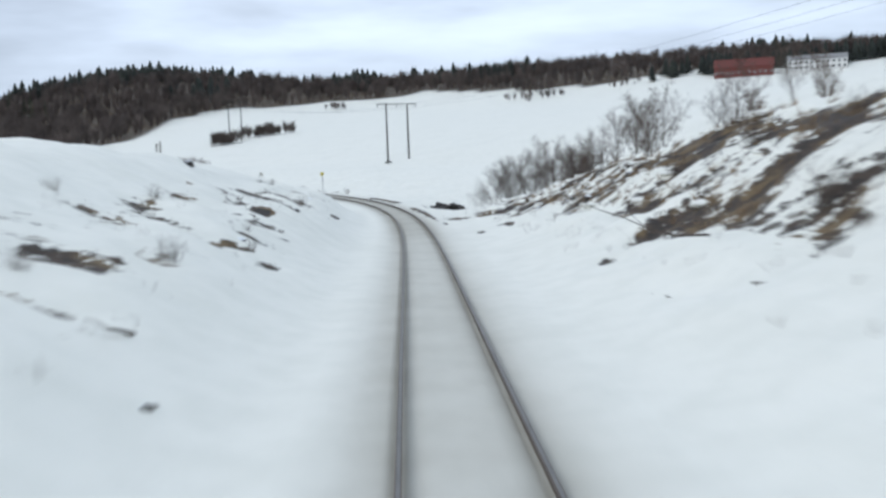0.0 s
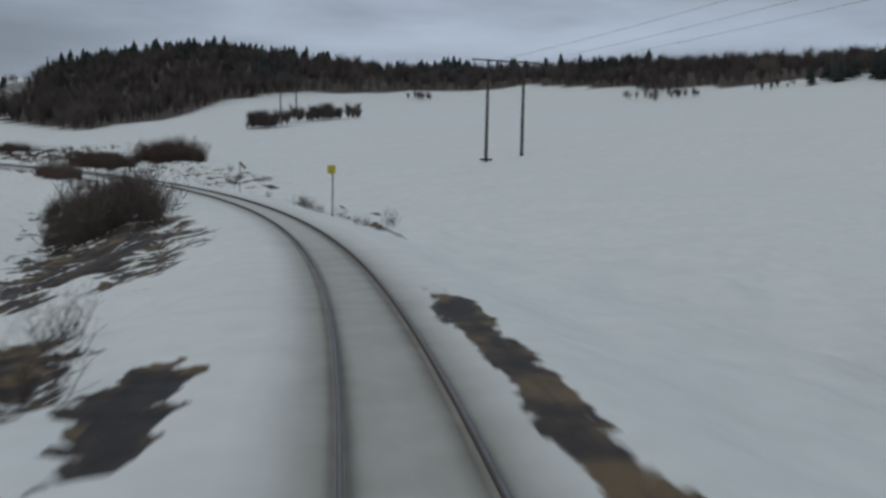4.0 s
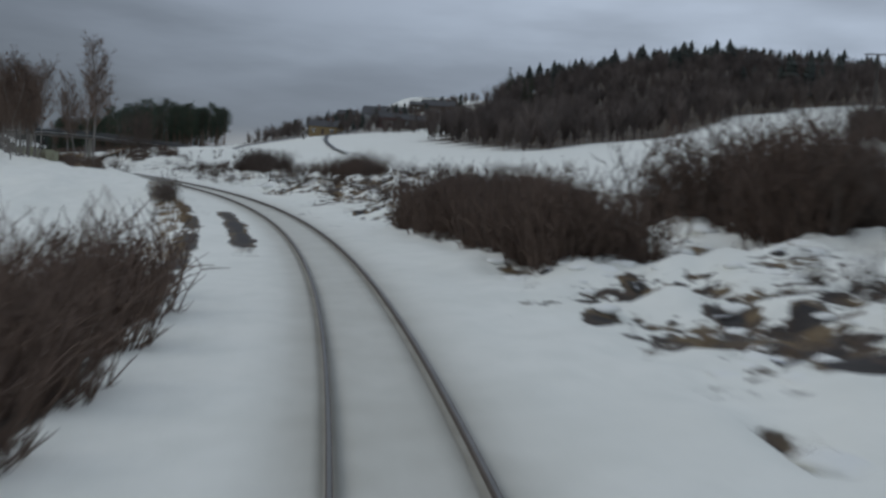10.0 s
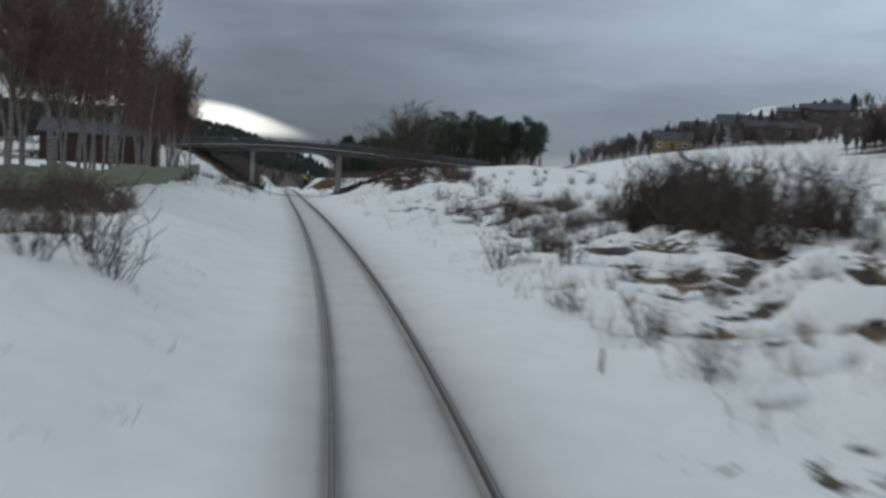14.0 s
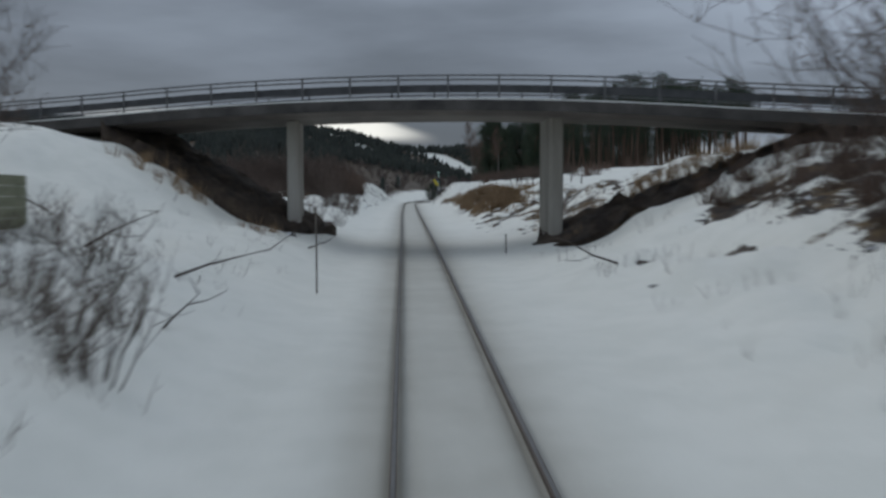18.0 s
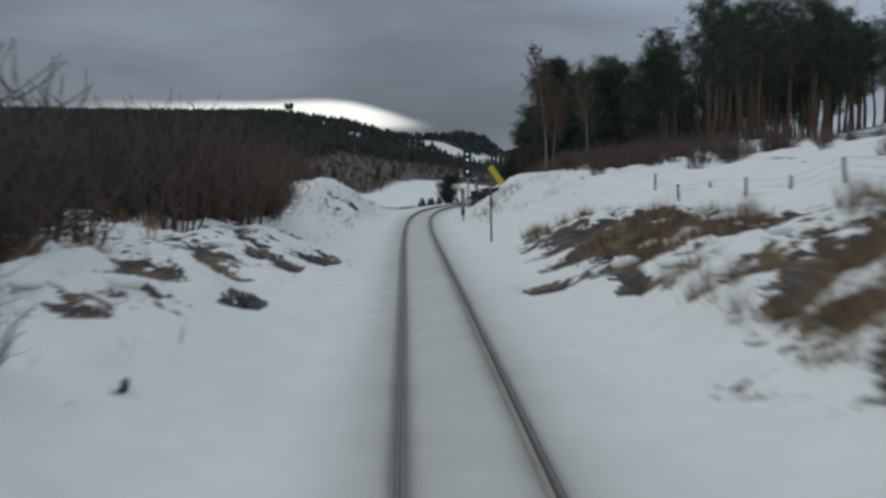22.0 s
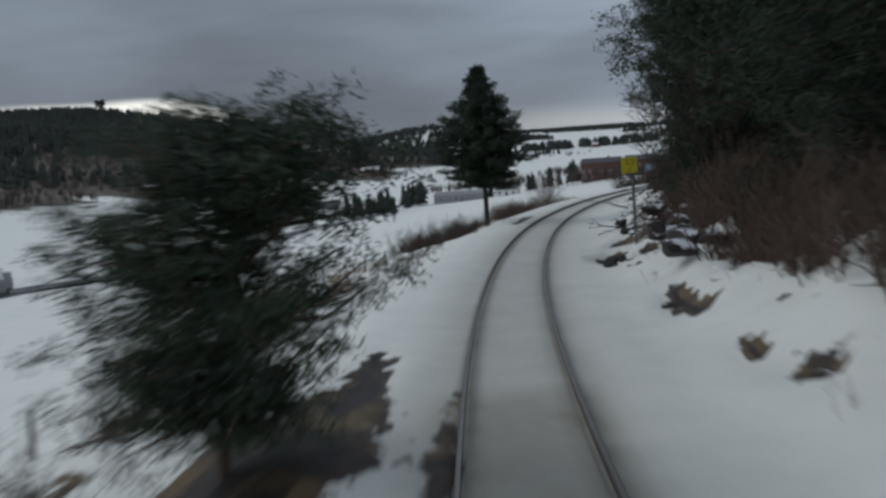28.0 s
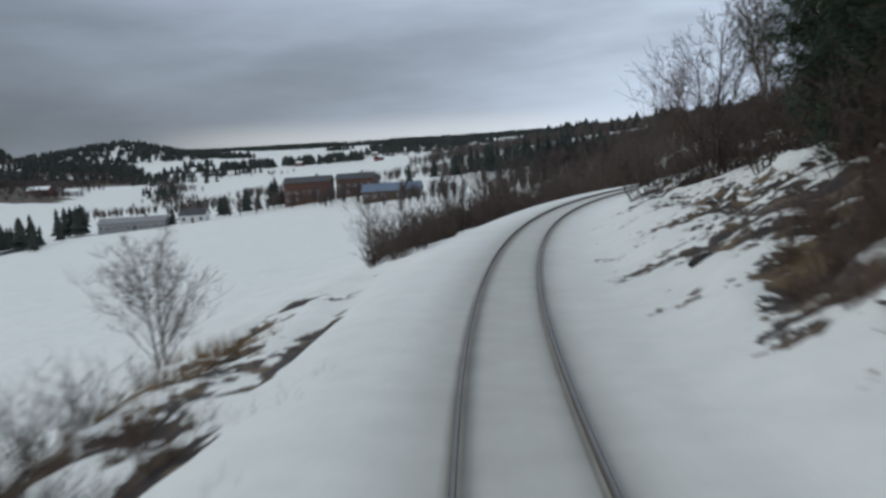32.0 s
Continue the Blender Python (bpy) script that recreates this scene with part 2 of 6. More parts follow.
HOLLOWS += [
    (201.9, 10.5, 1.6, 0.4, 0.15), (189.3, 4.2, 1.2, 0.25, 0.15), (205.5, 10.6, 3.0, 0.3, 0.15), (219.0, -6.4, 2.4, 0.35, 0.2), (210.4, -6.6, 3.0, 0.5, 0.25), (202.0, -5.2, 3.0, 0.4, 0.3), (216.0, -4.3, 1.1, 0.4, 0.2), (212.7, -5.4, 0.7, 0.3, 0.2),
    (208.1, -4.8, 0.7, 0.25, 0.2), (250.0, 7.9, 0.9, 0.6, 0.15), (254.0, 7.3, 0.7, 0.35, 0.1), (241.2, 4.4, 0.8, 0.45, 0.3), (245.8, 6.8, 0.9, 0.8, 0.3), (243.8, 6.9, 0.8, 0.7, 0.3), (248.6, 9.1, 0.8, 0.6, 0.2), (250.0, 5.0, 0.6, 0.3, 0.15)]
HOLLOWS += [
    (285.6, 4.0, 0.7, 0.3, 0.15), (284.6, 4.7, 0.8, 0.4, 0.15), (334.0, 6.2, 0.4, 0.25, 0.15), (350.3, 8.8, 1.3, 0.5, 0.25), (347.0, 12.4, 1.6, 0.7, 0.25), (463.0, 8.2, 1.6, 0.5, 0.15),
    (465.3, 4.7, 0.9, 0.35, 0.15), (462.5, 4.5, 0.8, 0.35, 0.15), (456.9, 4.4, 0.4, 0.3, 0.1), (507.5, -4.3, 1.4, 0.35, 0.25), (519.8, -3.6, 2.3, 0.95, 0.35), (516.4, -4.7, 1.6, 0.9, 0.3), (491.9, -4.4, 0.8, 0.4, 0.2), (511.0, 3.0, 1.2, 0.7, 0.3), (507.0, 4.4, 2.2, 0.3, 0.25)]
HOLLOWS += [
    (556.6, 3.7, 1.0, 0.45, 0.35), (558.9, 5.4, 0.9, 0.3, 0.4), (564.5, 5.0, 2.0, 0.5, 0.4), (551.8, -4.4, 0.8, 0.3, 0.2), (605.6, -5.0, 1.0, 0.9, 0.4), (613.6, -3.8, 2.2, 1.2, 0.25), (619.4, -2.3, 2.0, 0.32, 0.12), (607.5, 3.6, 0.7, 0.2, 0.15), (603.0, 3.7, 0.6, 0.3, 0.2),
    (618.2, 3.8, 0.5, 0.3, 0.2), (620.3, 3.7, 0.7, 0.25, 0.2), (625.6, 3.6, 2.2, 0.35, 0.25), (638.0, 3.1, 1.8, 0.65, 0.4), (641.9, 3.5, 1.4, 0.4, 0.3), (636.0, 4.2, 1.4, 0.6, 0.3), (657.5, -5.2, 3.6, 1.6, 0.3), (660.4, -1.86, 3.9, 0.21, 0.06)]
HOLLOWS += [
    (660.3, 3.7, 0.7, 0.3, 0.2), (430.0, 6.3, 1.1, 0.65, 0.2), (427.6, 7.8, 1.3, 0.6, 0.2), (657.0, 3.8, 0.8, 0.4, 0.25), (684.6, 3.2, 1.8, 0.40, 0.4), (681.2, 3.5, 1.8, 0.45, 0.45), (678.0, 4.0, 1.6, 0.45, 0.45), (675.5, 4.2, 1.4, 0.4, 0.4), (672.6, 4.4, 1.6, 0.4, 0.35), (688.5, 3.6, 2.4, 0.35, 0.3),
    (680.2, -5.2, 2.0, 1.1, 0.35), (684.5, -4.9, 1.8, 0.6, 0.3), (688.5, -5.0, 2.6, 0.6, 0.25), (695.0, -4.7, 2.8, 0.35, 0.2), (671.5, -4.8, 2.4, 0.8, 0.25), (704.0, -4.5, 4.0, 0.3, 0.2)]


def hollows(x, y, s, lat):
    """How far a place lies inside a thawed hollow, and how deep it is there."""
    inside, sunk = np.zeros_like(s), np.zeros_like(s)
    for s0, l0, ds, dl, deep in HOLLOWS:
        k = np.nonzero((np.abs(s - s0) < 2 * ds) & (np.abs(lat - l0) < 2 * dl + 0.1))[0]
        if len(k):
            r = np.hypot((s[k] - s0) / ds, (lat[k] - l0) / dl) + 0.4 * ripple(x[k], y[k], 0.8, 31) + 0.25 * ripple(x[k], y[k], 0.4, 33)
            v = 1 - band(r, 0.75, 1.25)
            inside[k] = np.maximum(inside[k], v)
            sunk[k] = np.maximum(sunk[k], v * deep)
    return inside, sunk


def ground(x, y, station=None):
    """Height of the ground at world places."""
    x, y = np.ravel(np.asarray(x, float)), np.ravel(np.asarray(y, float))
    s, lat = station if station is not None else to_line(x, y)
    c, a, lean = along(s)
    off = np.abs(lat)
    near = c[:, 2] + bank(s, lat) - lat * np.sin(lean) * (1 - band(off, 2.0, 5.0))
    rough = band(off, 3.0, 7.0)
    lumpy = np.maximum(patches(s, lat, LUMPS_LEFT), patches(s, lat, LUMPS_RIGHT))
    near += rough * (0.26 * ripple(x, y, 3.1, 1) + 0.15 * ripple(x, y, 1.3, 2)) + lumpy * (0.34 * ripple(x, y, 1.5, 6) + 0.22 * ripple(x, y, 0.75, 7)) + 0.012 * ripple(x, y, 1.3, 3) * band(off, 1.6, 3)
    near -= hollows(x, y, s, lat)[1]
    wild = hills(x, y) + ripple(x, y, 60, 4) * 1.0 * band(off, 60, 200) + ripple(x, y, 9, 5) * 0.15
    k = band(off, 26, 62)
    k = np.where((s < -40) | (s > 1000), 1.0, k)
    return near * (1 - k) + wild * k


def on_ground(s, lat, sink=0.0):
    p = beside(np.atleast_1d(np.asarray(s, float)), np.atleast_1d(np.asarray(lat, float)))
    p[:, 2] = ground(p[:, 0], p[:, 1]) - sink
    return p


# ---- sky and light ----
world = bpy.data.worlds.new("sky")
scene.world = world
world.use_nodes = True
wn, wl = world.node_tree.nodes, world.node_tree.links
wn.clear()


def wnode(kind, **kw):
    n = wn.new(kind)
    for k, v in kw.items():
        n.inputs[k].default_value = v
    return n


def wmath(op, a, b=None, c=None):
    n = wn.new("ShaderNodeMath")
    n.operation = op
    for i, v in enumerate((a, b, c)):
        if v is None:
            continue
        if isinstance(v, (int, float)):
            n.inputs[i].default_value = v
        else:
            wl.new(v, n.inputs[i])
    return n.outputs[0]


def wrange(v, a, b, c=0.0, d=1.0):
    n = wn.new("ShaderNodeMapRange")
    n.interpolation_type = "SMOOTHSTEP"
    wl.new(v, n.inputs["Value"])
    for k, q in (("From Min", a), ("From Max", b), ("To Min", c), ("To Max", d)):
        n.inputs[k].default_value = q
    return n.outputs["Result"]


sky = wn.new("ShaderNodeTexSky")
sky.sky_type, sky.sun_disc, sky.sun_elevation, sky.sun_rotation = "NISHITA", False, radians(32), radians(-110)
coord = wn.new("ShaderNodeTexCoord")
split = wn.new("ShaderNodeSeparateXYZ")
wl.new(coord.outputs["Generated"], split.inputs[0])
high = split.outputs["Z"]
west = wmath("ADD", wmath("MULTIPLY", split.outputs["X"], -0.93), wmath("MULTIPLY", split.outputs["Y"], 0.37))
stretch = wn.new("ShaderNodeMapping")
stretch.inputs["Scale"].default_value = (1.5, 1.5, 7.0)
wl.new(coord.outputs["Generated"], stretch.inputs[0])
puffs = wnode("ShaderNodeTexNoise", Scale=1.7, Detail=5.0, Roughness=0.52)
wl.new(stretch.outputs[0], puffs.inputs["Vector"])
base = wrange(high, 0.02, 0.75, 0.40, 0.40)
south_west = wmath("ADD", wmath("MULTIPLY", split.outputs["X"], -0.99), wmath("MULTIPLY", split.outputs["Y"], 0.10))
gloom = wmath("MULTIPLY", wrange(south_west, 0.25, 0.92), wrange(high, 0.6, 0.0))
grey = wmath("MULTIPLY", base, wmath("SUBTRACT", 1.18, wmath("MULTIPLY", gloom, 0.80)))
grey = wmath("MULTIPLY", grey, wrange(puffs.outputs["Fac"], 0.3, 0.72, 0.74, 1.24))
rift_edge = wmath("ADD", high, wmath("MULTIPLY", wmath("SUBTRACT", puffs.outputs["Fac"], 0.5), 0.03))
rift = wmath("MULTIPLY", wmath("MULTIPLY", wrange(rift_edge, 0.045, 0.058), wrange(wmath("ADD", rift_edge, wrange(west, 0.993, 0.974, 0.0, 0.030)), 0.090, 0.079)), wrange(west, 0.974, 0.988))
north_west = wmath("ADD", wmath("MULTIPLY", split.outputs["X"], -0.707), wmath("MULTIPLY", split.outputs["Y"], 0.707))
rift = wmath("MULTIPLY", rift, wrange(north_west, 0.86, 0.945, 0.18, 1.0))
far_north = wmath("ADD", wmath("MULTIPLY", split.outputs["X"], -0.5), wmath("MULTIPLY", split.outputs["Y"], 0.866))
gap = wmath("MULTIPLY", wmath("MULTIPLY", wrange(rift_edge, 0.008, 0.02), wrange(rift_edge, 0.060, 0.032)), wrange(far_north, 0.955, 0.992, 0.0, 0.25))
rift = wmath("MAXIMUM", rift, gap)
tone = wn.new("ShaderNodeCombineColor")
wl.new(wmath("MULTIPLY", grey, 0.855), tone.inputs[0])
wl.new(wmath("MULTIPLY", grey, 1.0), tone.inputs[1])
wl.new(wmath("MULTIPLY", grey, 1.22), tone.inputs[2])
glow = wn.new("ShaderNodeMix")
glow.data_type = "RGBA"
wl.new(rift, glow.inputs["Factor"])
wl.new(tone.outputs[0], glow.inputs["A"])
glow.inputs["B"].default_value = (0.95, 0.95, 0.9, 1)
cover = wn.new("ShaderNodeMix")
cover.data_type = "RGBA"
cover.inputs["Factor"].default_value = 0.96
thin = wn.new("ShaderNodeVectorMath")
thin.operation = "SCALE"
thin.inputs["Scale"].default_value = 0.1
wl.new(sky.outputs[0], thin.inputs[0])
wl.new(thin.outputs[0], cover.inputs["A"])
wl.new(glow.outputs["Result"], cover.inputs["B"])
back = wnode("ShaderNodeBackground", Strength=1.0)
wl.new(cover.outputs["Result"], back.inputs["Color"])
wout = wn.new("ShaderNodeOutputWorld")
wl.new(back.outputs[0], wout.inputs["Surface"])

lamp = new("sun", bpy.data.lights.new("sun", "SUN"))
lamp.data.energy, lamp.data.angle, lamp.data.color = 0.4, radians(25), (1.0, 0.97, 0.93)
lamp.matrix_world = look((-60, -30, 60), (0, 0, 0))


# ---- materials ----
def paint(name, colours, scale=3.0, rough=0.8, metal=0.0, bump=0.15, bump_scale=None, detail=6.0, object_tone=0.0, stretch_z=1.0):
    """A surface whose colour wanders through colours by noise at two sizes."""
    m = bpy.data.materials.new(name)
    m.use_nodes = True
    n, l = m.node_tree.nodes, m.node_tree.links
    b = n["Principled BSDF"]
    b.inputs["Roughness"].default_value, b.inputs["Metallic"].default_value = rough, metal
    tc = n.new("ShaderNodeTexCoord")
    mp = n.new("ShaderNodeMapping")
    mp.inputs["Scale"].default_value = (1, 1, stretch_z)
    l.new(tc.outputs["Object"], mp.inputs[0])
    n1 = n.new("ShaderNodeTexNoise")
    n1.inputs["Scale"].default_value, n1.inputs["Detail"].default_value, n1.inputs["Roughness"].default_value = scale, detail, 0.6
    l.new(mp.outputs[0], n1.inputs["Vector"])
    ramp = n.new("ShaderNodeValToRGB")
    l.new(n1.outputs["Fac"], ramp.inputs[0])
    e = ramp.color_ramp.elements
    while len(e) < len(colours):
        e.new(0.5)
    for i, c in enumerate(colours):
        e[i].position, e[i].color = 0.3 + 0.4 * i / max(1, len(colours) - 1), (*c, 1)
    out = ramp.outputs[0]
    if object_tone:
        info = n.new("ShaderNodeObjectInfo")
        geo = n.new("ShaderNodeNewGeometry")
        add = n.new("ShaderNodeMath")
        add.operation = "ADD"
        l.new(info.outputs["Random"], add.inputs[0])
        l.new(geo.outputs["Random Per Island"], add.inputs[1])
        mr = n.new("ShaderNodeMapRange")
        for k, q in (("From Min", 0.0), ("From Max", 2.0), ("To Min", 1 - object_tone), ("To Max", 1 + object_tone)):
            mr.inputs[k].default_value = q
        l.new(add.outputs[0], mr.inputs["Value"])
        sc = n.new("ShaderNodeVectorMath")
        sc.operation = "SCALE"
        l.new(out, sc.inputs[0])
        l.new(mr.outputs[0], sc.inputs["Scale"])
        out = sc.outputs[0]
    l.new(out, b.inputs["Base Color"])
    if bump:
        n2 = n.new("ShaderNodeTexNoise")
        n2.inputs["Scale"].default_value, n2.inputs["Detail"].default_value = bump_scale or scale * 6, 4.0
        l.new(mp.outputs[0], n2.inputs["Vector"])
        bp = n.new("ShaderNodeBump")
        bp.inputs["Strength"].default_value, bp.inputs["Distance"].default_value = bump, 0.05
        l.new(n2.outputs["Fac"], bp.inputs["Height"])
        l.new(bp.outputs[0], b.inputs["Normal"])
    return m


def snow_ground():
    """Snow with bare earth and dead grass where 'bare' is high, and grime where 'grime' is."""
    m = bpy.data.materials.new("snow_ground")
    m.use_nodes = True
    n, l = m.node_tree.nodes, m.node_tree.links
    b = n["Principled BSDF"]
    b.inputs["Roughness"].default_value = 0.75
    tc = n.new("ShaderNodeTexCoord")

    def noise_at(scale, detail=6.0, rough=0.6):
        q = n.new("ShaderNodeTexNoise")
        q.inputs["Scale"].default_value, q.inputs["Detail"].default_value, q.inputs["Roughness"].default_value = scale, detail, rough
        l.new(tc.outputs["Object"], q.inputs["Vector"])
        return q.outputs["Fac"]

    def mixed(fac, a, c):
        q = n.new("ShaderNodeMix")
        q.data_type = "RGBA"
        for sock, v in (("Factor", fac), ("A", a), ("B", c)):
            if isinstance(v, tuple):
                q.inputs[sock].default_value = (*v, 1)
            elif isinstance(v, float):
                q.inputs[sock].default_value = v
            else:
                l.new(v, q.inputs[sock])
        return q.outputs["Result"]

    def ranged(v, a, c, d=0.0, e=1.0):
        q = n.new("ShaderNodeMapRange")
        q.interpolation_type = "SMOOTHSTEP"
        l.new(v, q.inputs["Value"])
        for k, w in (("From Min", a), ("From Max", c), ("To Min", d), ("To Max", e)):
            q.inputs[k].default_value = w
        return q.outputs["Result"]

    def mathed(op, a, c):
        q = n.new("ShaderNodeMath")
        q.operation = op
        for i, v in enumerate((a, c)):
            if isinstance(v, (int, float)):
                q.inputs[i].default_value = v
            else:
                l.new(v, q.inputs[i])
        return q.outputs[0]

    def attr(name):
        q = n.new("ShaderNodeAttribute")
        q.attribute_name = name
        return q.outputs["Fac"]

    fine, mid_, wide = noise_at(9.0), noise_at(1.1), noise_at(0.16, 4.0)
    snow = mixed(ranged(mid_, 0.35, 0.7), (0.82, 0.815, 0.742), (0.76, 0.76, 0.688))
    snow = mixed(ranged(wide, 0.45, 0.75, 0.0, 0.5), snow, (0.72, 0.72, 0.648))
    grime = mathed("MULTIPLY", attr("grime"), ranged(noise_at(0.9), 0.25, 0.75, 0.78, 1.0))
    snow = mixed(grime, snow, mixed(fine, (0.165, 0.143, 0.100), (0.26, 0.232, 0.172)))
    earth = mixed(ranged(noise_at(3.0), 0.4, 0.66), (0.020, 0.0128, 0.0080), (0.064, 0.040, 0.023))
    grass = mixed(fine, (0.080, 0.052, 0.022), (0.19, 0.123, 0.051))
    dead = mixed(ranged(noise_at(0.8), 0.47, 0.62), earth, grass)
    # near-black earth where 'bare' is highest, as in the hollows
    dark_earth = mixed(ranged(noise_at(3.0), 0.4, 0.66), (0.011, 0.0085, 0.007), (0.032, 0.022, 0.015))
    dead = mixed(ranged(attr("bare"), 0.94, 1.06), dead, dark_earth)
    edge = mathed("ADD", attr("bare"), mathed("MULTIPLY", mathed("SUBTRACT", noise_at(2.4, 8.0, 0.68), 0.5), 1.7))
    out = mixed(ranged(edge, 0.50, 0.62), snow, dead)
    l.new(out, b.inputs["Base Color"])
    bp = n.new("ShaderNodeBump")
    bp.inputs["Strength"].default_value, bp.inputs["Distance"].default_value = 0.4, 0.12
    l.new(mathed("ADD", mid_, mathed("MULTIPLY", fine, 0.25)), bp.inputs["Height"])
    l.new(bp.outputs[0], b.inputs["Normal"])
    return m


SNOW = snow_ground()
FRESH = paint("settled_snow", [(0.75, 0.75, 0.70), (0.83, 0.825, 0.775)], 2.0, 0.75, bump=0.3)
STEEL = paint("rail_steel", [(0.075, 0.058, 0.046), (0.13, 0.10, 0.08)], 6.0, 0.6, 0.3, 0.1)
SHINE = paint("rail_head_steel", [(0.15, 0.142, 0.13), (0.24, 0.228, 0.21)], 3.0, 0.42, 1.0, 0.05)
CONCRETE = paint("concrete", [(0.24, 0.22, 0.19), (0.33, 0.31, 0.27), (0.40, 0.38, 0.34)], 0.9, 0.9, bump=0.25, stretch_z=0.25)
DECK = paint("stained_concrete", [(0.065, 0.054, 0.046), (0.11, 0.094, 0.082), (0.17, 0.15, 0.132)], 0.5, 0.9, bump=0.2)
GALV = paint("galvanised_steel", [(0.30, 0.31, 0.32), (0.42, 0.43, 0.44)], 5.0, 0.45, 0.7, 0.05)
BARK = paint("grey_brown_bark", [(0.045, 0.034, 0.027), (0.10, 0.078, 0.062)], 8.0, 0.9, bump=0.3, object_tone=0.35)
TWIG = paint("bare_twigs", [(0.060, 0.042, 0.034), (0.11, 0.080, 0.062)], 3.0, 0.9, bump=0.0, object_tone=0.35)
REDTWIG = paint("birch_twigs", [(0.080, 0.053, 0.040), (0.155, 0.102, 0.074)], 3.0, 0.9, bump=0.0, object_tone=0.3)
BIRCH = paint("birch_bark", [(0.06, 0.051, 0.045), (0.17, 0.152, 0.135), (0.29, 0.265, 0.24)], 5.0, 0.85, bump=0.2, stretch_z=4.0)
PINEBARK = paint("pine_bark", [(0.06, 0.042, 0.032), (0.16, 0.10, 0.065)], 4.0, 0.9, bump=0.4)
NEEDLE = paint("dark_needles", [(0.014, 0.024, 0.014), (0.031, 0.050, 0.027), (0.054, 0.074, 0.036)], 1.2, 0.8, bump=0.0, object_tone=0.4)
FARNEEDLE = paint("far_needles", [(0.016, 0.021, 0.018), (0.027, 0.033, 0.026), (0.042, 0.046, 0.036)], 0.05, 0.9, bump=0.0, object_tone=0.3)
SOFFIT = paint("pale_soffit", [(0.11, 0.095, 0.085), (0.17, 0.15, 0.135), (0.24, 0.215, 0.195)], 0.45, 0.9, bump=0.2)
GREYSTEEL = paint("dull_grey_steel", [(0.045, 0.046, 0.048), (0.085, 0.086, 0.088)], 2.0, 0.6, 0.3, 0.05)
DIMSTEEL = paint("weathered_railing_steel", [(0.09, 0.09, 0.09), (0.17, 0.17, 0.17)], 4.0, 0.6, 0.4, 0.05)
UNDERSOIL = paint("bare_brown_soil", [(0.018, 0.012, 0.008), (0.045, 0.031, 0.021), (0.085, 0.062, 0.042)], 1.6, 0.95, bump=0.6, bump_scale=6.0)
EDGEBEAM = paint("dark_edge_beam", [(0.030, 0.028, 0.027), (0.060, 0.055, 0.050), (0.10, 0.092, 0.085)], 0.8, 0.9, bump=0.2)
FARTWIG = paint("far_twigs", [(0.060, 0.047, 0.041), (0.092, 0.071, 0.061), (0.14, 0.108, 0.092)], 0.05, 0.9, bump=0.0, object_tone=0.35)
GRASS = paint("dead_grass", [(0.16, 0.10, 0.055), (0.25, 0.165, 0.09), (0.34, 0.245, 0.145)], 1.5, 0.9, bump=0.0, object_tone=0.3)
POLE = paint("tarred_pole", [(0.030, 0.026, 0.022), (0.065, 0.055, 0.045)], 3.0, 0.85, bump=0.2, stretch_z=0.2)
ROCK = paint("dark_rock", [(0.008, 0.0075, 0.007), (0.022, 0.020, 0.018), (0.045, 0.040, 0.035)], 2.2, 0.85, bump=0.6)
WIRE = paint("power_wire", [(0.05, 0.05, 0.05), (0.08, 0.08, 0.08)], 2.0, 0.5, 0.5, 0.0)


# ---- mesh helpers ----
def mesh_of(name, verts, faces, mats, slots=None, smooth=False):
    me = bpy.data.meshes.new(name)
    me.from_pydata([tuple(v) for v in verts], [], [tuple(f) for f in faces])
    for q in (mats if isinstance(mats, (list, tuple)) else [mats]):
        me.materials.append(q)
    if slots is not None:
        me.polygons.foreach_set("material_index", np.asarray(slots, np.int32))
    if smooth:
        me.polygons.foreach_set("use_smooth", np.ones(len(me.polygons), bool))
    me.update()
    return me


def part(name, bm, material, parent=None, label=""):
    """Link a bmesh as one mesh object under a thing or part."""
    me = bpy.data.meshes.new(name)
    bm.normal_update()
    bm.to_mesh(me)
    bm.free()
    me.materials.append(material)
    return hang(name, me, parent, label)


def hang(name, me, parent=None, label=""):
    ob = new(name, me)
    if parent is not None:
        ob.parent = parent
    if label:
        tagged(ob, label)
    return ob


def box(size, at=(0, 0, 0), bevel=0.0, bm=None):
    """A box with bevelled edges, centred at at."""
    fresh = bmesh.new()
    bmesh.ops.create_cube(fresh, size=1.0)
    bmesh.ops.scale(fresh, vec=size, verts=fresh.verts)
    if bevel:
        bmesh.ops.bevel(fresh, geom=list(fresh.edges), offset=bevel, segments=1, affect="EDGES")
    bmesh.ops.translate(fresh, vec=at, verts=fresh.verts)
    if bm is None:
        return fresh
    tmp = bpy.data.meshes.new("tmp")
    fresh.to_mesh(tmp)
    fresh.free()
    bm.from_mesh(tmp)
    bpy.data.meshes.remove(tmp)
    return bm


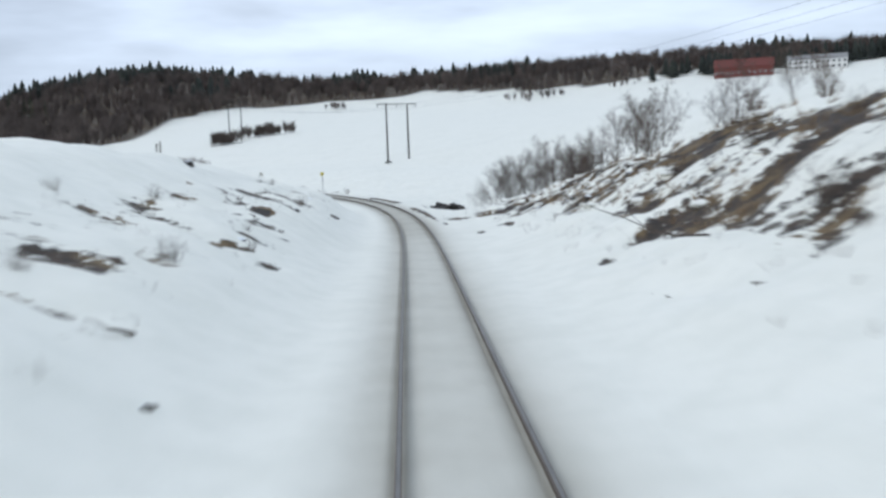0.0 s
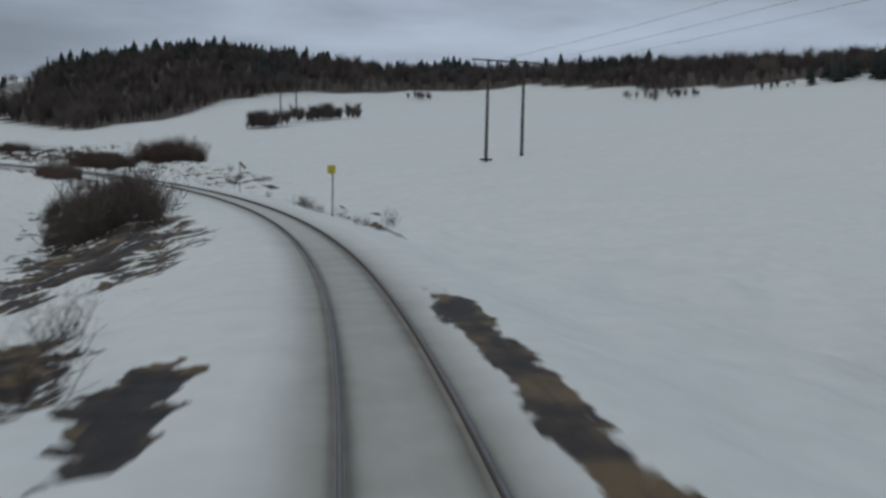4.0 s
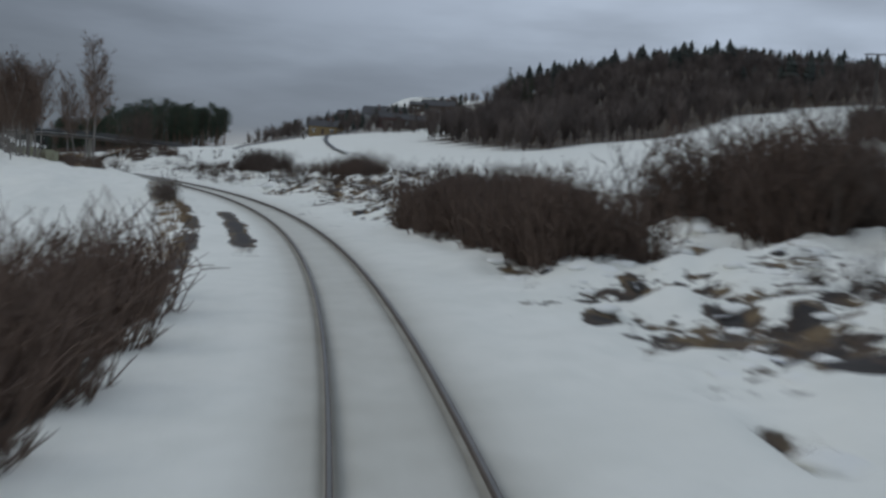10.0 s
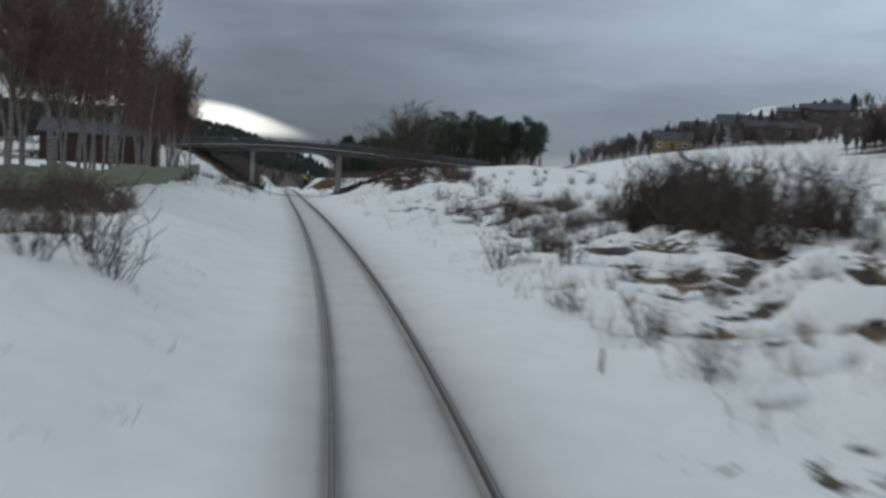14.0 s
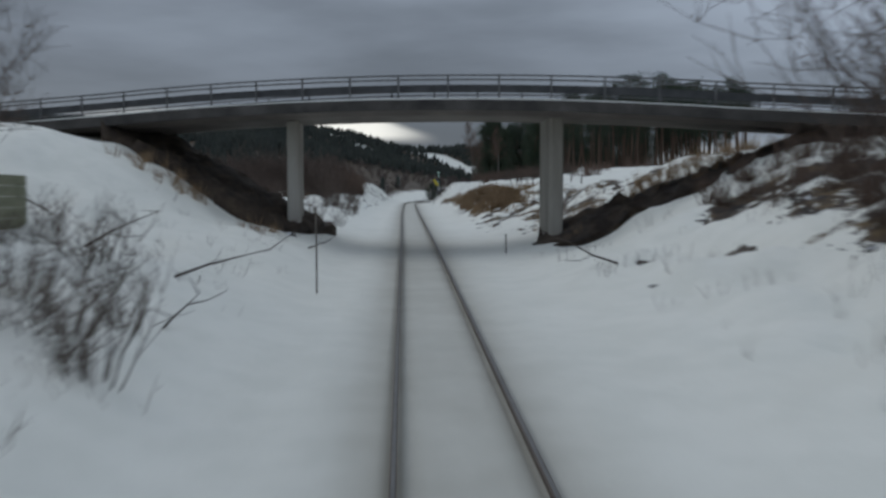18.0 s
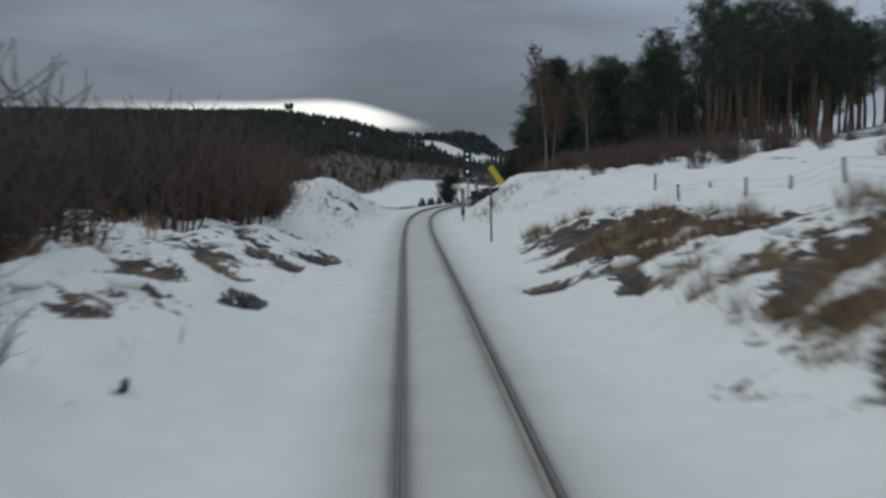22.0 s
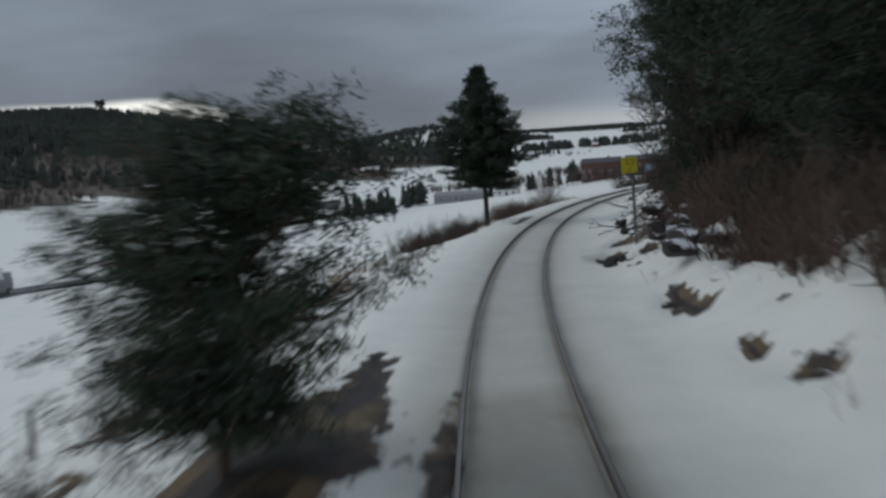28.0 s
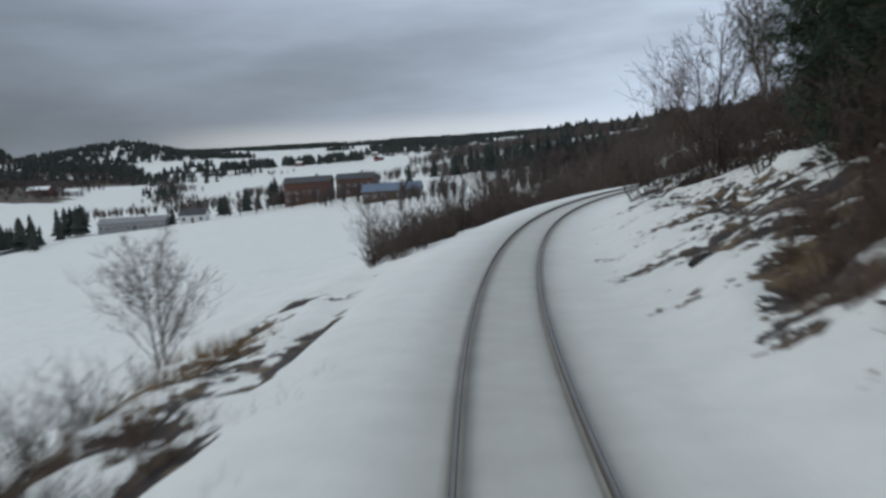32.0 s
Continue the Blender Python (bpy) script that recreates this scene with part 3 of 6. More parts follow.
def tubes(a, b, ra, rb, sides=3):
    """Tapered tubes from a to b as one vertex and face array."""
    a, b = np.atleast_2d(np.asarray(a, float)), np.atleast_2d(np.asarray(b, float))
    ra, rb = np.broadcast_to(np.asarray(ra, float), len(a)), np.broadcast_to(np.asarray(rb, float), len(a))
    d = b - a
    d /= np.linalg.norm(d, axis=1)[:, None] + 1e-9
    ref = np.where(np.abs(d[:, 2:3]) < 0.9, [[0, 0, 1.0]], [[1.0, 0, 0]])
    u = np.cross(d, ref)
    u /= np.linalg.norm(u, axis=1)[:, None] + 1e-9
    v = np.cross(d, u)
    ang = np.arange(sides) * 2 * np.pi / sides
    ring = u[:, None] * np.cos(ang)[None, :, None] + v[:, None] * np.sin(ang)[None, :, None]
    verts = np.concatenate([a[:, None] + ring * ra[:, None, None], b[:, None] + ring * rb[:, None, None]], 1).reshape(-1, 3)
    k = np.arange(sides)
    quad = np.stack([k, (k + 1) % sides, sides + (k + 1) % sides, sides + k], 1)
    faces = (np.arange(len(a))[:, None, None] * 2 * sides + quad[None]).reshape(-1, 4)
    return verts, faces


def joined(pieces):
    """Join (verts, faces) arrays."""
    vs, fs, o = [], [], 0
    for v, f in pieces:
        vs.append(v)
        fs.extend((np.asarray(f) + o).tolist())
        o += len(v)
    return np.concatenate(vs), fs


def spread(verts, faces, places, turns, sizes):
    """Copies of one small shape at many places, as one array."""
    c, s = np.cos(turns), np.sin(turns)
    v = np.asarray(verts)
    sz = np.asarray(sizes, float)
    if sz.ndim == 1:
        sz = np.stack([sz, sz, sz], 1)
    x, y, z = v[None, :, 0] * sz[:, :1], v[None, :, 1] * sz[:, 1:2], v[None, :, 2] * sz[:, 2:3]
    out = np.stack([x * c[:, None] - y * s[:, None], x * s[:, None] + y * c[:, None], z], -1) + np.asarray(places)[:, None]
    f = np.asarray(faces)
    return out.reshape(-1, 3), (np.arange(len(places))[:, None, None] * len(v) + f[None]).reshape(-1, f.shape[1])


# ---- ground ----
LATS = np.concatenate([-np.geomspace(70, 22, 9), -np.linspace(20, 3.2, 43), -np.linspace(2.9, 0.95, 8), [-0.86, -0.815, -0.79, -0.715, -0.69, -0.64, -0.4, 0.0]])
LATS = np.concatenate([LATS, -LATS[:-1][::-1]])


# bare earth, rock and dead grass: from, to along the line, from, to beside it, amount
BARE_LEFT = [(10, 70, -9, -5.2, 0.40), (93, 116, -10, -4.6, 0.72), (132, 206, -15, -5.0, 0.85), (205, 232, -8, -5, 0.55), (228, 306, -5.15, -4.25, 0.88),
             (266, 290, -3.0, -2.08, 1.05), (425, 466, -48, -18, 0.7), (500, 526, -8.5, -5.0, 0.5), (536, 562, -7.5, -4.4, 0.32), (470, 545, -30, -9, 0.62),
             (611.5, 618.5, -4.2, -1.85, 1.0), (608, 619, -1.04, -0.84, 1.1), (580, 622, -7.0, -5.6, 0.75), (626, 652, -7.5, -5.5, 0.6), (631, 652, -6.0, -5.65, 1.1), (652, 670, -8.5, -4.6, 0.9), (672, 720, -8, -5.0, 0.6)]
BARE_RIGHT = [(18, 66, 7, 14, 0.66), (60, 86, 1.62, 2.05, 1.1), (95, 116, 1.6, 2.5, 1.0), (81, 93, 3.6, 7.0, 1.1), (66, 104, 7, 16, 0.82), (56, 68, 4.6, 8.5, 0.6), (158, 171, 4.4, 6.8, 0.6), (146, 159, 4.9, 6.5, 0.85),
              (206, 238, 4.2, 14, 0.52), (236, 264, 4.2, 14, 0.42), (276, 302, 4.1, 20, 0.80), (300, 330, 4.3, 20, 0.75), (330, 346, 7, 20, 0.55), (345, 402, 6, 18, 0.46), (422, 437, 8.6, 15, 0.72), (452, 474, 4.8, 13, 0.62), (470, 514, 4.2, 10.5, 0.62), (470, 498, 4.2, 8.4, 0.95),
              (508, 525, 4.0, 9, 0.80), (553, 575, 4.6, 8, 0.55), (598, 640, 5.0, 13, 0.5), (630, 760, 4.2, 14, 0.68), (640, 652, 4.0, 6.5, 0.85), (548, 760, 14, 60, 0.55)]


def east_edge(x):
    return np.interp(x, [-250, -228, -205, -165, -132, -126, -122, -98, -43, 30, 60, 76, 130, 215, 330, 500], [610, 545, 470, 428, 400, 450, 520, 562, 606, 606, 586, 562, 560, 540, 470, 420])


def in_east(x, y):
    """The wooded hill above the field."""
    e = east_edge(x)
    return (y > e + ripple(x, y, 25, 8) * 6) & (y < np.maximum(e, 540) + 190) & (x > -250) & (x < 560)


def in_west(x, y):
    """The wooded ridge across the valley."""
    return (x < -850) & (x > -2700) & (y > 500) & (y < np.minimum(2000, 1000 + (-x - 850) * 0.9)) & (hills(x, y) > 6 + 8 * ripple(x, y, 120, 11)) & (ripple(x, y, 70, 12) > np.where(y > 1420, -0.4, -0.72))


def ground_sheet():
    st = np.arange(-52.0, 960.0, 0.5)
    s, lat = [q.ravel() for q in np.meshgrid(st, LATS, indexing="ij")]
    p = beside(s, lat)
    z = ground(p[:, 0], p[:, 1], (s, lat))
    off = np.abs(lat)
    gap = np.abs(off - 0.7525)
    z -= np.where((gap > 0.03) & (gap < 0.07), 0.035, 0.0) + np.where(gap < 0.03, 0.12, 0.0)
    z = np.where(off > 66, z - 0.3, z)
    bare = np.maximum(patches(s, lat, BARE_LEFT), patches(s, lat, BARE_RIGHT))
    bare = bare - np.where(bare < 0.9, 0.55, 0.1) * (0.7 * ripple(p[:, 0], p[:, 1], 1.5, 6) + 0.5 * ripple(p[:, 0], p[:, 1], 0.75, 7)) * (bare > 0.05)
    bare = np.maximum(bare, 0.15 * band(off, 3.6, 5.0) * (1 - band(off, 18, 30)) * band(ripple(p[:, 0], p[:, 1], 6.0, 32), -0.2, 0.6))
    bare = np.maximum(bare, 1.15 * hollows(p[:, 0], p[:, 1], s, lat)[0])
    worn = np.where(lat < 0, 1 - 0.6 * band(off, 1.12, 1.62 + 0.08 * ripple(p[:, 0], p[:, 1], 2.5, 41)) - 0.4 * band(off, 1.4, 2.1), 1 - 0.7 * band(off, 0.95, 1.7) - 0.3 * band(off, 1.5, 2.4))
    grime = 0.40 * worn + 0.28 * (1 - band(gap, 0.03, 0.13)) + 0.12 * (1 - band(gap, 0.1, 0.5))
    grime = np.clip(grime * (1 + 0.5 * band(s, 40, 56) * (1 - band(s, 120, 150))), 0, 0.9) + 0.05 * (1 - band(off, 2, 4))
    # slush on the bed where it has begun to thaw
    grime = np.clip(grime + 0.34 * band(s + 1.2 * ripple(p[:, 0], p[:, 1], 1.1, 44), 606, 609) * (1 - band(s + 1.2 * ripple(p[:, 0], p[:, 1], 1.1, 45), 617.5, 620)) * (1 - band(off, 0.9, 1.3)), 0, 0.92)
    z += 0.05 * band(off, 1.35, 1.75)
    n, m = len(st), len(LATS)
    i, j = [q.ravel() for q in np.meshgrid(np.arange(n - 1), np.arange(m - 1), indexing="ij")]
    quads = np.stack([i * m + j, i * m + j + 1, (i + 1) * m + j + 1, (i + 1) * m + j], 1)
    # the wide land round the strip
    gx = np.concatenate([np.linspace(-4200, -1500, 46)[:-1], np.linspace(-1500, 500, 170), np.linspace(500, 2600, 30)[1:]])
    gy = np.concatenate([np.linspace(-1500, -100, 24)[:-1], np.linspace(-100, 1500, 136), np.linspace(1500, 4200, 46)[1:]])
    x2, y2 = [q.ravel() for q in np.meshgrid(gx, gy, indexing="ij")]
    s2, l2 = to_line(x2, y2)
    z2 = ground(x2, y2, (s2, l2))
    floor = np.where(in_east(x2, y2) | in_west(x2, y2), 0.75, 0.0)
    floor = np.maximum(floor, np.where((x2 > -640) & (x2 < -400) & (y2 > 640) & (y2 < 1010) & (x2 > -452 - (y2 - 650) * 0.47), 0.75, 0.0))
    floor = np.maximum(floor, np.where((np.hypot(x2 + 285, (y2 - 565) * 0.7) < 52), 0.62, 0.0))
    inside = (np.abs(l2) < 62) & (s2 > -46) & (s2 < 950)
    z2 -= np.where((np.abs(l2) < 70) & (s2 > -52) & (s2 < 955), 0.5, 0.0)
    a, b = len(gx), len(gy)
    i, j = [q.ravel() for q in np.meshgrid(np.arange(a - 1), np.arange(b - 1), indexing="ij")]
    q2 = np.stack([i * b + j, (i + 1) * b + j, (i + 1) * b + j + 1, i * b + j + 1], 1)
    q2 = q2[~inside[q2].all(1)] + len(s)
    verts = np.concatenate([np.stack([p[:, 0], p[:, 1], z], 1), np.stack([x2, y2, z2], 1)])
    me = mesh_of("ground", verts.tolist(), np.concatenate([quads, q2]).tolist(), SNOW, smooth=True)
    for name, near in (("bare", bare), ("grime", grime)):
        at = me.attributes.new(name, "FLOAT", "POINT")
        at.data.foreach_set("value", np.concatenate([near, floor if name == 'bare' else 0 * floor]).astype(np.float32))
    return tagged(new("ground", me), "snow-covered land with thawed patches of dead grass", "ground", kind="structure")


ground_sheet()


# ---- the rails ----
def rail(side):
    s = np.arange(-48, 950, 1.5)
    c, a, lean = along(s)
    prof = [(-0.036, -0.012), (-0.021, 0.0), (0.021, 0.0), (0.036, -0.012), (0.034, -0.045), (0.01, -0.055), (0.01, -0.14), (-0.01, -0.14), (-0.01, -0.055), (-0.034, -0.045)]
    right = np.stack([np.cos(a) * np.cos(lean), np.sin(a) * np.cos(lean), -np.sin(lean)], 1)
    up = np.stack([np.cos(a) * np.sin(lean), np.sin(a) * np.sin(lean), np.cos(lean)], 1)
    verts = np.concatenate([c[:, None] + right[:, None] * (side * 0.7525 + u) + up[:, None] * w for u, w in prof], 1)
    m, k = len(prof), len(s)
    i, j = [q.ravel() for q in np.meshgrid(np.arange(k - 1), np.arange(m), indexing="ij")]
    f = np.stack([i * m + j, (i + 1) * m + j, (i + 1) * m + (j + 1) % m, i * m + (j + 1) % m], 1)
    return mesh_of("rail", verts.reshape(-1, 3).tolist(), f.tolist(), [STEEL, SHINE], (j == 1).astype(int))


track = tagged(new("railway_track"), "single railway track half buried in packed snow", "railway track")
for _side in (-1, 1):
    hang("rail", rail(_side), track, "rusty steel rail with a worn bright top")


# ---- far woods ----
rng = np.random.default_rng(7)


def fir_shape(tiers=4, sides=6, seed=0):
    """A low conifer: ragged stacked skirts."""
    r = np.random.default_rng(seed)
    vs, fs = [], []
    for t in range(tiers):
        z0, z1 = 0.10 + 0.86 * t / tiers, min(1.0, 0.10 + 0.86 * (t + 1.7) / tiers)
        w = 0.19 * (1 - t / tiers) ** 0.85 + 0.02
        o = len(vs)
        for k in range(sides):
            q = 2 * np.pi * (k + 0.5 * (t % 2)) / sides
            w2 = w * r.uniform(0.65, 1.25)
            vs.append((w2 * np.cos(q), w2 * np.sin(q), z0 + r.uniform(-0.03, 0.03)))
        vs.append((r.uniform(-0.01, 0.01), r.uniform(-0.01, 0.01), z1))
        fs += [(o + k, o + (k + 1) % sides, o + sides) for k in range(sides)]
    return np.array(vs), np.array(fs)


def pine_shape(seed=0):
    """A low pine: bare stem and a few ragged crown lumps."""
    r = np.random.default_rng(seed)
    v, f = tubes([(0, 0, 0)], [(0, 0, 0.9)], 0.014, 0.006)
    vs, fs = [v], [q for a, b, c, d in f for q in ((a, b, c), (a, c, d))]
    o = len(v)
    for k in range(7):
        c = np.array([r.uniform(-0.11, 0.11), r.uniform(-0.11, 0.11), 0.55 + 0.40 * k / 6])
        w = r.uniform(0.07, 0.13)
        ring = np.array([[np.cos(q), np.sin(q), r.uniform(-0.4, 0.3)] for q in np.arange(5) * 2 * np.pi / 5 + r.uniform(0, 6)]) * w * r.uniform(0.6, 1.3, (5, 1)) + c
        vs.append(np.concatenate([ring, [c + (0, 0, w * 0.75)], [c - (0, 0, w * 0.5)]]))
        fs += [(o + i, o + (i + 1) % 5, o + 5) for i in range(5)] + [(o + (i + 1) % 5, o + i, o + 6) for i in range(5)]
        o += 7
    return np.concatenate(vs), np.array(fs)


def bare_shape(seed=0, shoots=26):
    """A low leafless tree: stem and a fan of twigs."""
    r = np.random.default_rng(seed)
    a, b, ra = [(0, 0, 0)], [(0, 0, 0.5)], [0.012]
    for k in range(shoots):
        z0 = r.uniform(0.12, 0.55)
        q, t = r.uniform(0, 6.28), r.uniform(0.12, 0.55)
        ln = r.uniform(0.25, 0.5)
        a.append((0, 0, z0))
        b.append((np.cos(q) * np.sin(t) * ln, np.sin(q) * np.sin(t) * ln, z0 + np.cos(t) * ln))
        ra.append(0.011)
    v, f = tubes(a, b, np.array(ra), 0.002)
    return v, np.concatenate([f[:, [0, 1, 2]], f[:, [0, 2, 3]]])


def wood(name, label, places, shape, heights, material, width=1.0):
    p = np.asarray(places)
    v, f = spread(*shape, p, rng.uniform(0, 6.28, len(p)), np.stack([heights * width, heights * width, heights], 1))
    return tagged(new(name, mesh_of(name, v.tolist(), f.tolist(), material)), label, "forest", kind="stuff")


def scatter(n, x0, x1, y0, y1, keep):
    x, y = rng.uniform(x0, x1, n), rng.uniform(y0, y1, n)
    k = keep(x, y)
    x, y = x[k], y[k]
    return np.stack([x, y, ground(x, y) - 0.3], 1)


east = scatter(15000, -250, 560, 395, 900, in_east)
_kind = ripple(east[:, 0], east[:, 1], 45, 9) + (east[:, 1] - np.maximum(east_edge(east[:, 0]), 560)) / 150 + rng.uniform(-0.6, 0.6, len(east))
for _k, (_lo, _hi) in enumerate(((1.15, 1.4), (1.4, 1.75), (1.75, 9.0))):
    _c = (_kind > _lo) & (_kind <= _hi)
    wood("conifer_wood", "dark spruce wood along the top of the hill", east[_c], fir_shape(6, 8, 1 + _k), rng.uniform(7, 11, _c.sum()) + 5 * rng.uniform(0, 1, _c.sum()) ** 2, FARNEEDLE, 1.35)
for _k in range(3):
    _c = np.nonzero(_kind <= 1.15)[0][_k::3]
    wood("bare_wood", "leafless birch and alder wood above the field", east[_c], bare_shape(2 + _k, 44), rng.uniform(6, 9, len(_c)) + 5 * rng.uniform(0, 1, len(_c)) ** 2, FARTWIG, 1.5)

west_hill = scatter(30000, -2700, -850, 500, 2000, in_west)
_c = ripple(west_hill[:, 0], west_hill[:, 1], 110, 13) + (west_hill[:, 2] - 28) / 45 + rng.uniform(-0.4, 0.4, len(west_hill)) > 0.2
wood("hill_conifer_wood", "dark conifer forest on the far ridge", west_hill[_c], fir_shape(3, 5, 3), rng.uniform(10, 18, _c.sum()), FARNEEDLE, 1.75)
wood("hill_bare_wood", "leafless wood on the foot of the far ridge", west_hill[~_c], bare_shape(4, 18), rng.uniform(6, 11, (~_c).sum()), FARTWIG, 2.2)
north = scatter(44000, -3600, 600, 1300, 4100, lambda x, y: (hills(x, y) > 22) & ((ripple(x, y, 260, 14) + ripple(x, y, 80, 15) * 0.4 > 0.28) | (np.hypot(x + 2215, y - 2264) < 300)))
wood("distant_wood", "distant dark patches of conifer forest between snowy fields", north, fir_shape(2, 5, 5), rng.uniform(11, 18, len(north)), FARNEEDLE, 2.0)


_spur = scatter(1500, -860, -480, 1180, 1560, lambda x, y: (hills(x, y) > 9) & (y > 1230 + ripple(x, y, 60, 16) * 20))
wood("spur_wood", "leafless wood on a low hill beyond the valley", _spur, bare_shape(6, 26), rng.uniform(8, 14, len(_spur)), FARTWIG, 1.6)


_side = scatter(2600, -640, -400, 640, 1010, lambda x, y: (x > -452 - (y - 650) * 0.47) & (np.abs(to_line(x, y)[1]) > 9))
for _k in range(2):
    wood("curve_wood", "leafless brown wood inside the curve of the line", _side[_k::2], bare_shape(7 + _k, 34), rng.uniform(5, 9, len(_side[_k::2])), FARTWIG, 1.5)


# ---- road bridge over the line ----
def bridge():
    """A narrow road bridge askew over the line: slab, edge beams, guard rail, railing, wall pillars, bare slopes under its ends."""
    c, a, _ = along(445.485)
    root = tagged(new("road_bridge"), "concrete road bridge on slab pillars with a steel railing", "bridge")
    root.matrix_world = Matrix.Translation(c) @ Matrix.Rotation(a - 0.273, 4, "Z")
    span = np.linspace(-25, 25, 26)

    def crown(x):
        return 5.95 - 0.0086 * x - 0.0030 * x * x if abs(x) < 13 else 5.95 - 0.0086 * x - 0.507 - 0.06 * (abs(x) - 13)

    def slab(y0, y1, lo, hi, wide=0.0):
        bm = bmesh.new()
        rows = []
        for x in span:
            z = crown(x)
            rows.append([bm.verts.new((x, y0 + wide, z + lo)), bm.verts.new((x, y1 - wide, z + lo)), bm.verts.new((x, y1, z + hi)), bm.verts.new((x, y0, z + hi))])
        for q, w in zip(rows, rows[1:]):
            for k in range(4):
                bm.faces.new((q[k], w[k], w[(k + 1) % 4], q[(k + 1) % 4]))
        bm.faces.new(rows[0]), bm.faces.new(rows[-1][::-1])
        bmesh.ops.recalc_face_normals(bm, faces=bm.faces)
        return bm

    part("girder", slab(-2.45, 2.45, -0.52, -0.36, 0.55), SOFFIT, root, "pale stained concrete girder slab")
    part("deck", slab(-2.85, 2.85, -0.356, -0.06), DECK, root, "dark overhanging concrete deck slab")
    for y in (-2.95, 2.95):
        out = 1 if y > 0 else -1
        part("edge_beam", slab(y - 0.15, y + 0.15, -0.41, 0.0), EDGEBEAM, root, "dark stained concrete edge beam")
        part("snow_ridge", slab(y - 0.13, y + 0.13, 0.004, 0.05), FRESH, root, "strip of snow on the edge beam")
        for x in np.arange(-24.4, 24.5, 2.03):
            part("railing_post", box((0.07, 0.07, 0.98), (x, y + 0.05 * out, crown(x) + 0.48), 0.008), DIMSTEEL, root)
        for z in (0.78, 0.95):
            part("railing_bar", slab(y + 0.05 * out - 0.03, y + 0.05 * out + 0.03, z - 0.03, z + 0.03), DIMSTEEL, root, "galvanised horizontal railing bar")
        part("guard_rail", slab(y - 0.13 * out - 0.03, y - 0.13 * out + 0.03, 0.30, 0.60), GREYSTEEL, root, "dull grey steel guard rail")
    for x in (-5.71, 5.68):
        bm = box((0.56, 2.4, 7.2), (0, 0, 0), 0.07)
        bmesh.ops.transform(bm, matrix=Matrix.Translation((x, 0.16, 5.40 - 3.6)) @ Matrix.Rotation(0.31, 4, "Z"), verts=bm.verts)
        part("pillar", bm, CONCRETE, root, "weathered concrete slab pillar")
    r = np.random.default_rng(77)
    for w, foot, top, near, far in ((-1, 4.9, 13.2, (0.75, 5.25), (0.75, 5.1)), (1, 5.2, 16.5, (-0.15, 4.75), (0.9, 4.9))):
        us = np.linspace(foot, top, 26)
        vs_ = np.linspace(-3.1, 3.1, 13)
        verts = []
        for u in us:
            f = (u - foot) / (top - foot)
            for v in vs_:
                g = (v + 3.1) / 6.2
                z = (near[0] + (near[1] - near[0]) * f) * (1 - g) + (far[0] + (far[1] - far[0]) * f) * g
                edge = min(1.0, (3.1 - abs(v)) / 0.7)
                verts.append((w * (u + r.normal(0, 0.05)), v + r.normal(0, 0.06) + 0.25 * math.sin(u * 1.9 + v), z + r.normal(0, 0.15) - 0.22 * (1 - edge)))
        m = len(vs_)
        n = len(verts)
        verts += [(x, y, z - 1.6) for x, y, z in verts]
        faces = []
        for i in range(len(us) - 1):
            for j in range(m - 1):
                q = (i * m + j, (i + 1) * m + j, (i + 1) * m + j + 1, i * m + j + 1)
                faces += [q if w > 0 else q[::-1], tuple(k + n for k in (q[::-1] if w > 0 else q))]
        for j in range(m - 1):
            for i in (0, (len(us) - 1) * m):
                faces.append((i + j, i + j + 1, i + j + 1 + n, i + j + n))
        for i in range(len(us) - 1):
            for j in (0, m - 1):
                faces.append((i * m + j, (i + 1) * m + j, (i + 1) * m + j + n, i * m + j + n))
        hang("abutment_slope", mesh_of("abutment_slope", verts, faces, UNDERSOIL, smooth=True), root, "bare dark brown earth slope under the bridge end")
    return root


bridge()


# ---- power line ----
def h_pole(x, y, heading, height=13.5, gap=5.2):
    z = float(ground([x], [y])[0])
    root = tagged(new("power_pole"), "twin-pole wooden power line frame with a crossarm", "power pole", group="power line frames")
    root.matrix_world = Matrix.Translation((x, y, z)) @ Matrix.Rotation(heading, 4, "Z")
    for u in (-gap / 2, gap / 2):
        v, f = tubes([(u, 0, -0.8)], [(u, 0, height)], 0.24, 0.17, 10)
        hang("pole", mesh_of("pole", v.tolist(), f.tolist(), POLE, smooth=True), root, "tarred round timber pole")
        part("foot", box((1.5, 1.2, 0.25), (u, 0, 0.02), 0.1), ROCK, root, "thawed dark earth at the pole's foot")
    part("crossarm", box((gap * 1.9, 0.16, 0.2), (0, 0, height - 0.15), 0.02), POLE, root, "timber crossarm")
    for u in (-gap * 0.9, 0, gap * 0.9):
        v, f = tubes([(u, 0, height - 0.25)], [(u, 0, height - 0.95)], 0.07, 0.07, 8)
        hang("insulator", mesh_of("insulator", v.tolist(), f.tolist(), WIRE), root, "hanging insulator string")
    return np.array([[x + np.cos(heading) * u, y + np.sin(heading) * u, z + height - 0.95] for u in (-gap * 0.9, 0, gap * 0.9)])


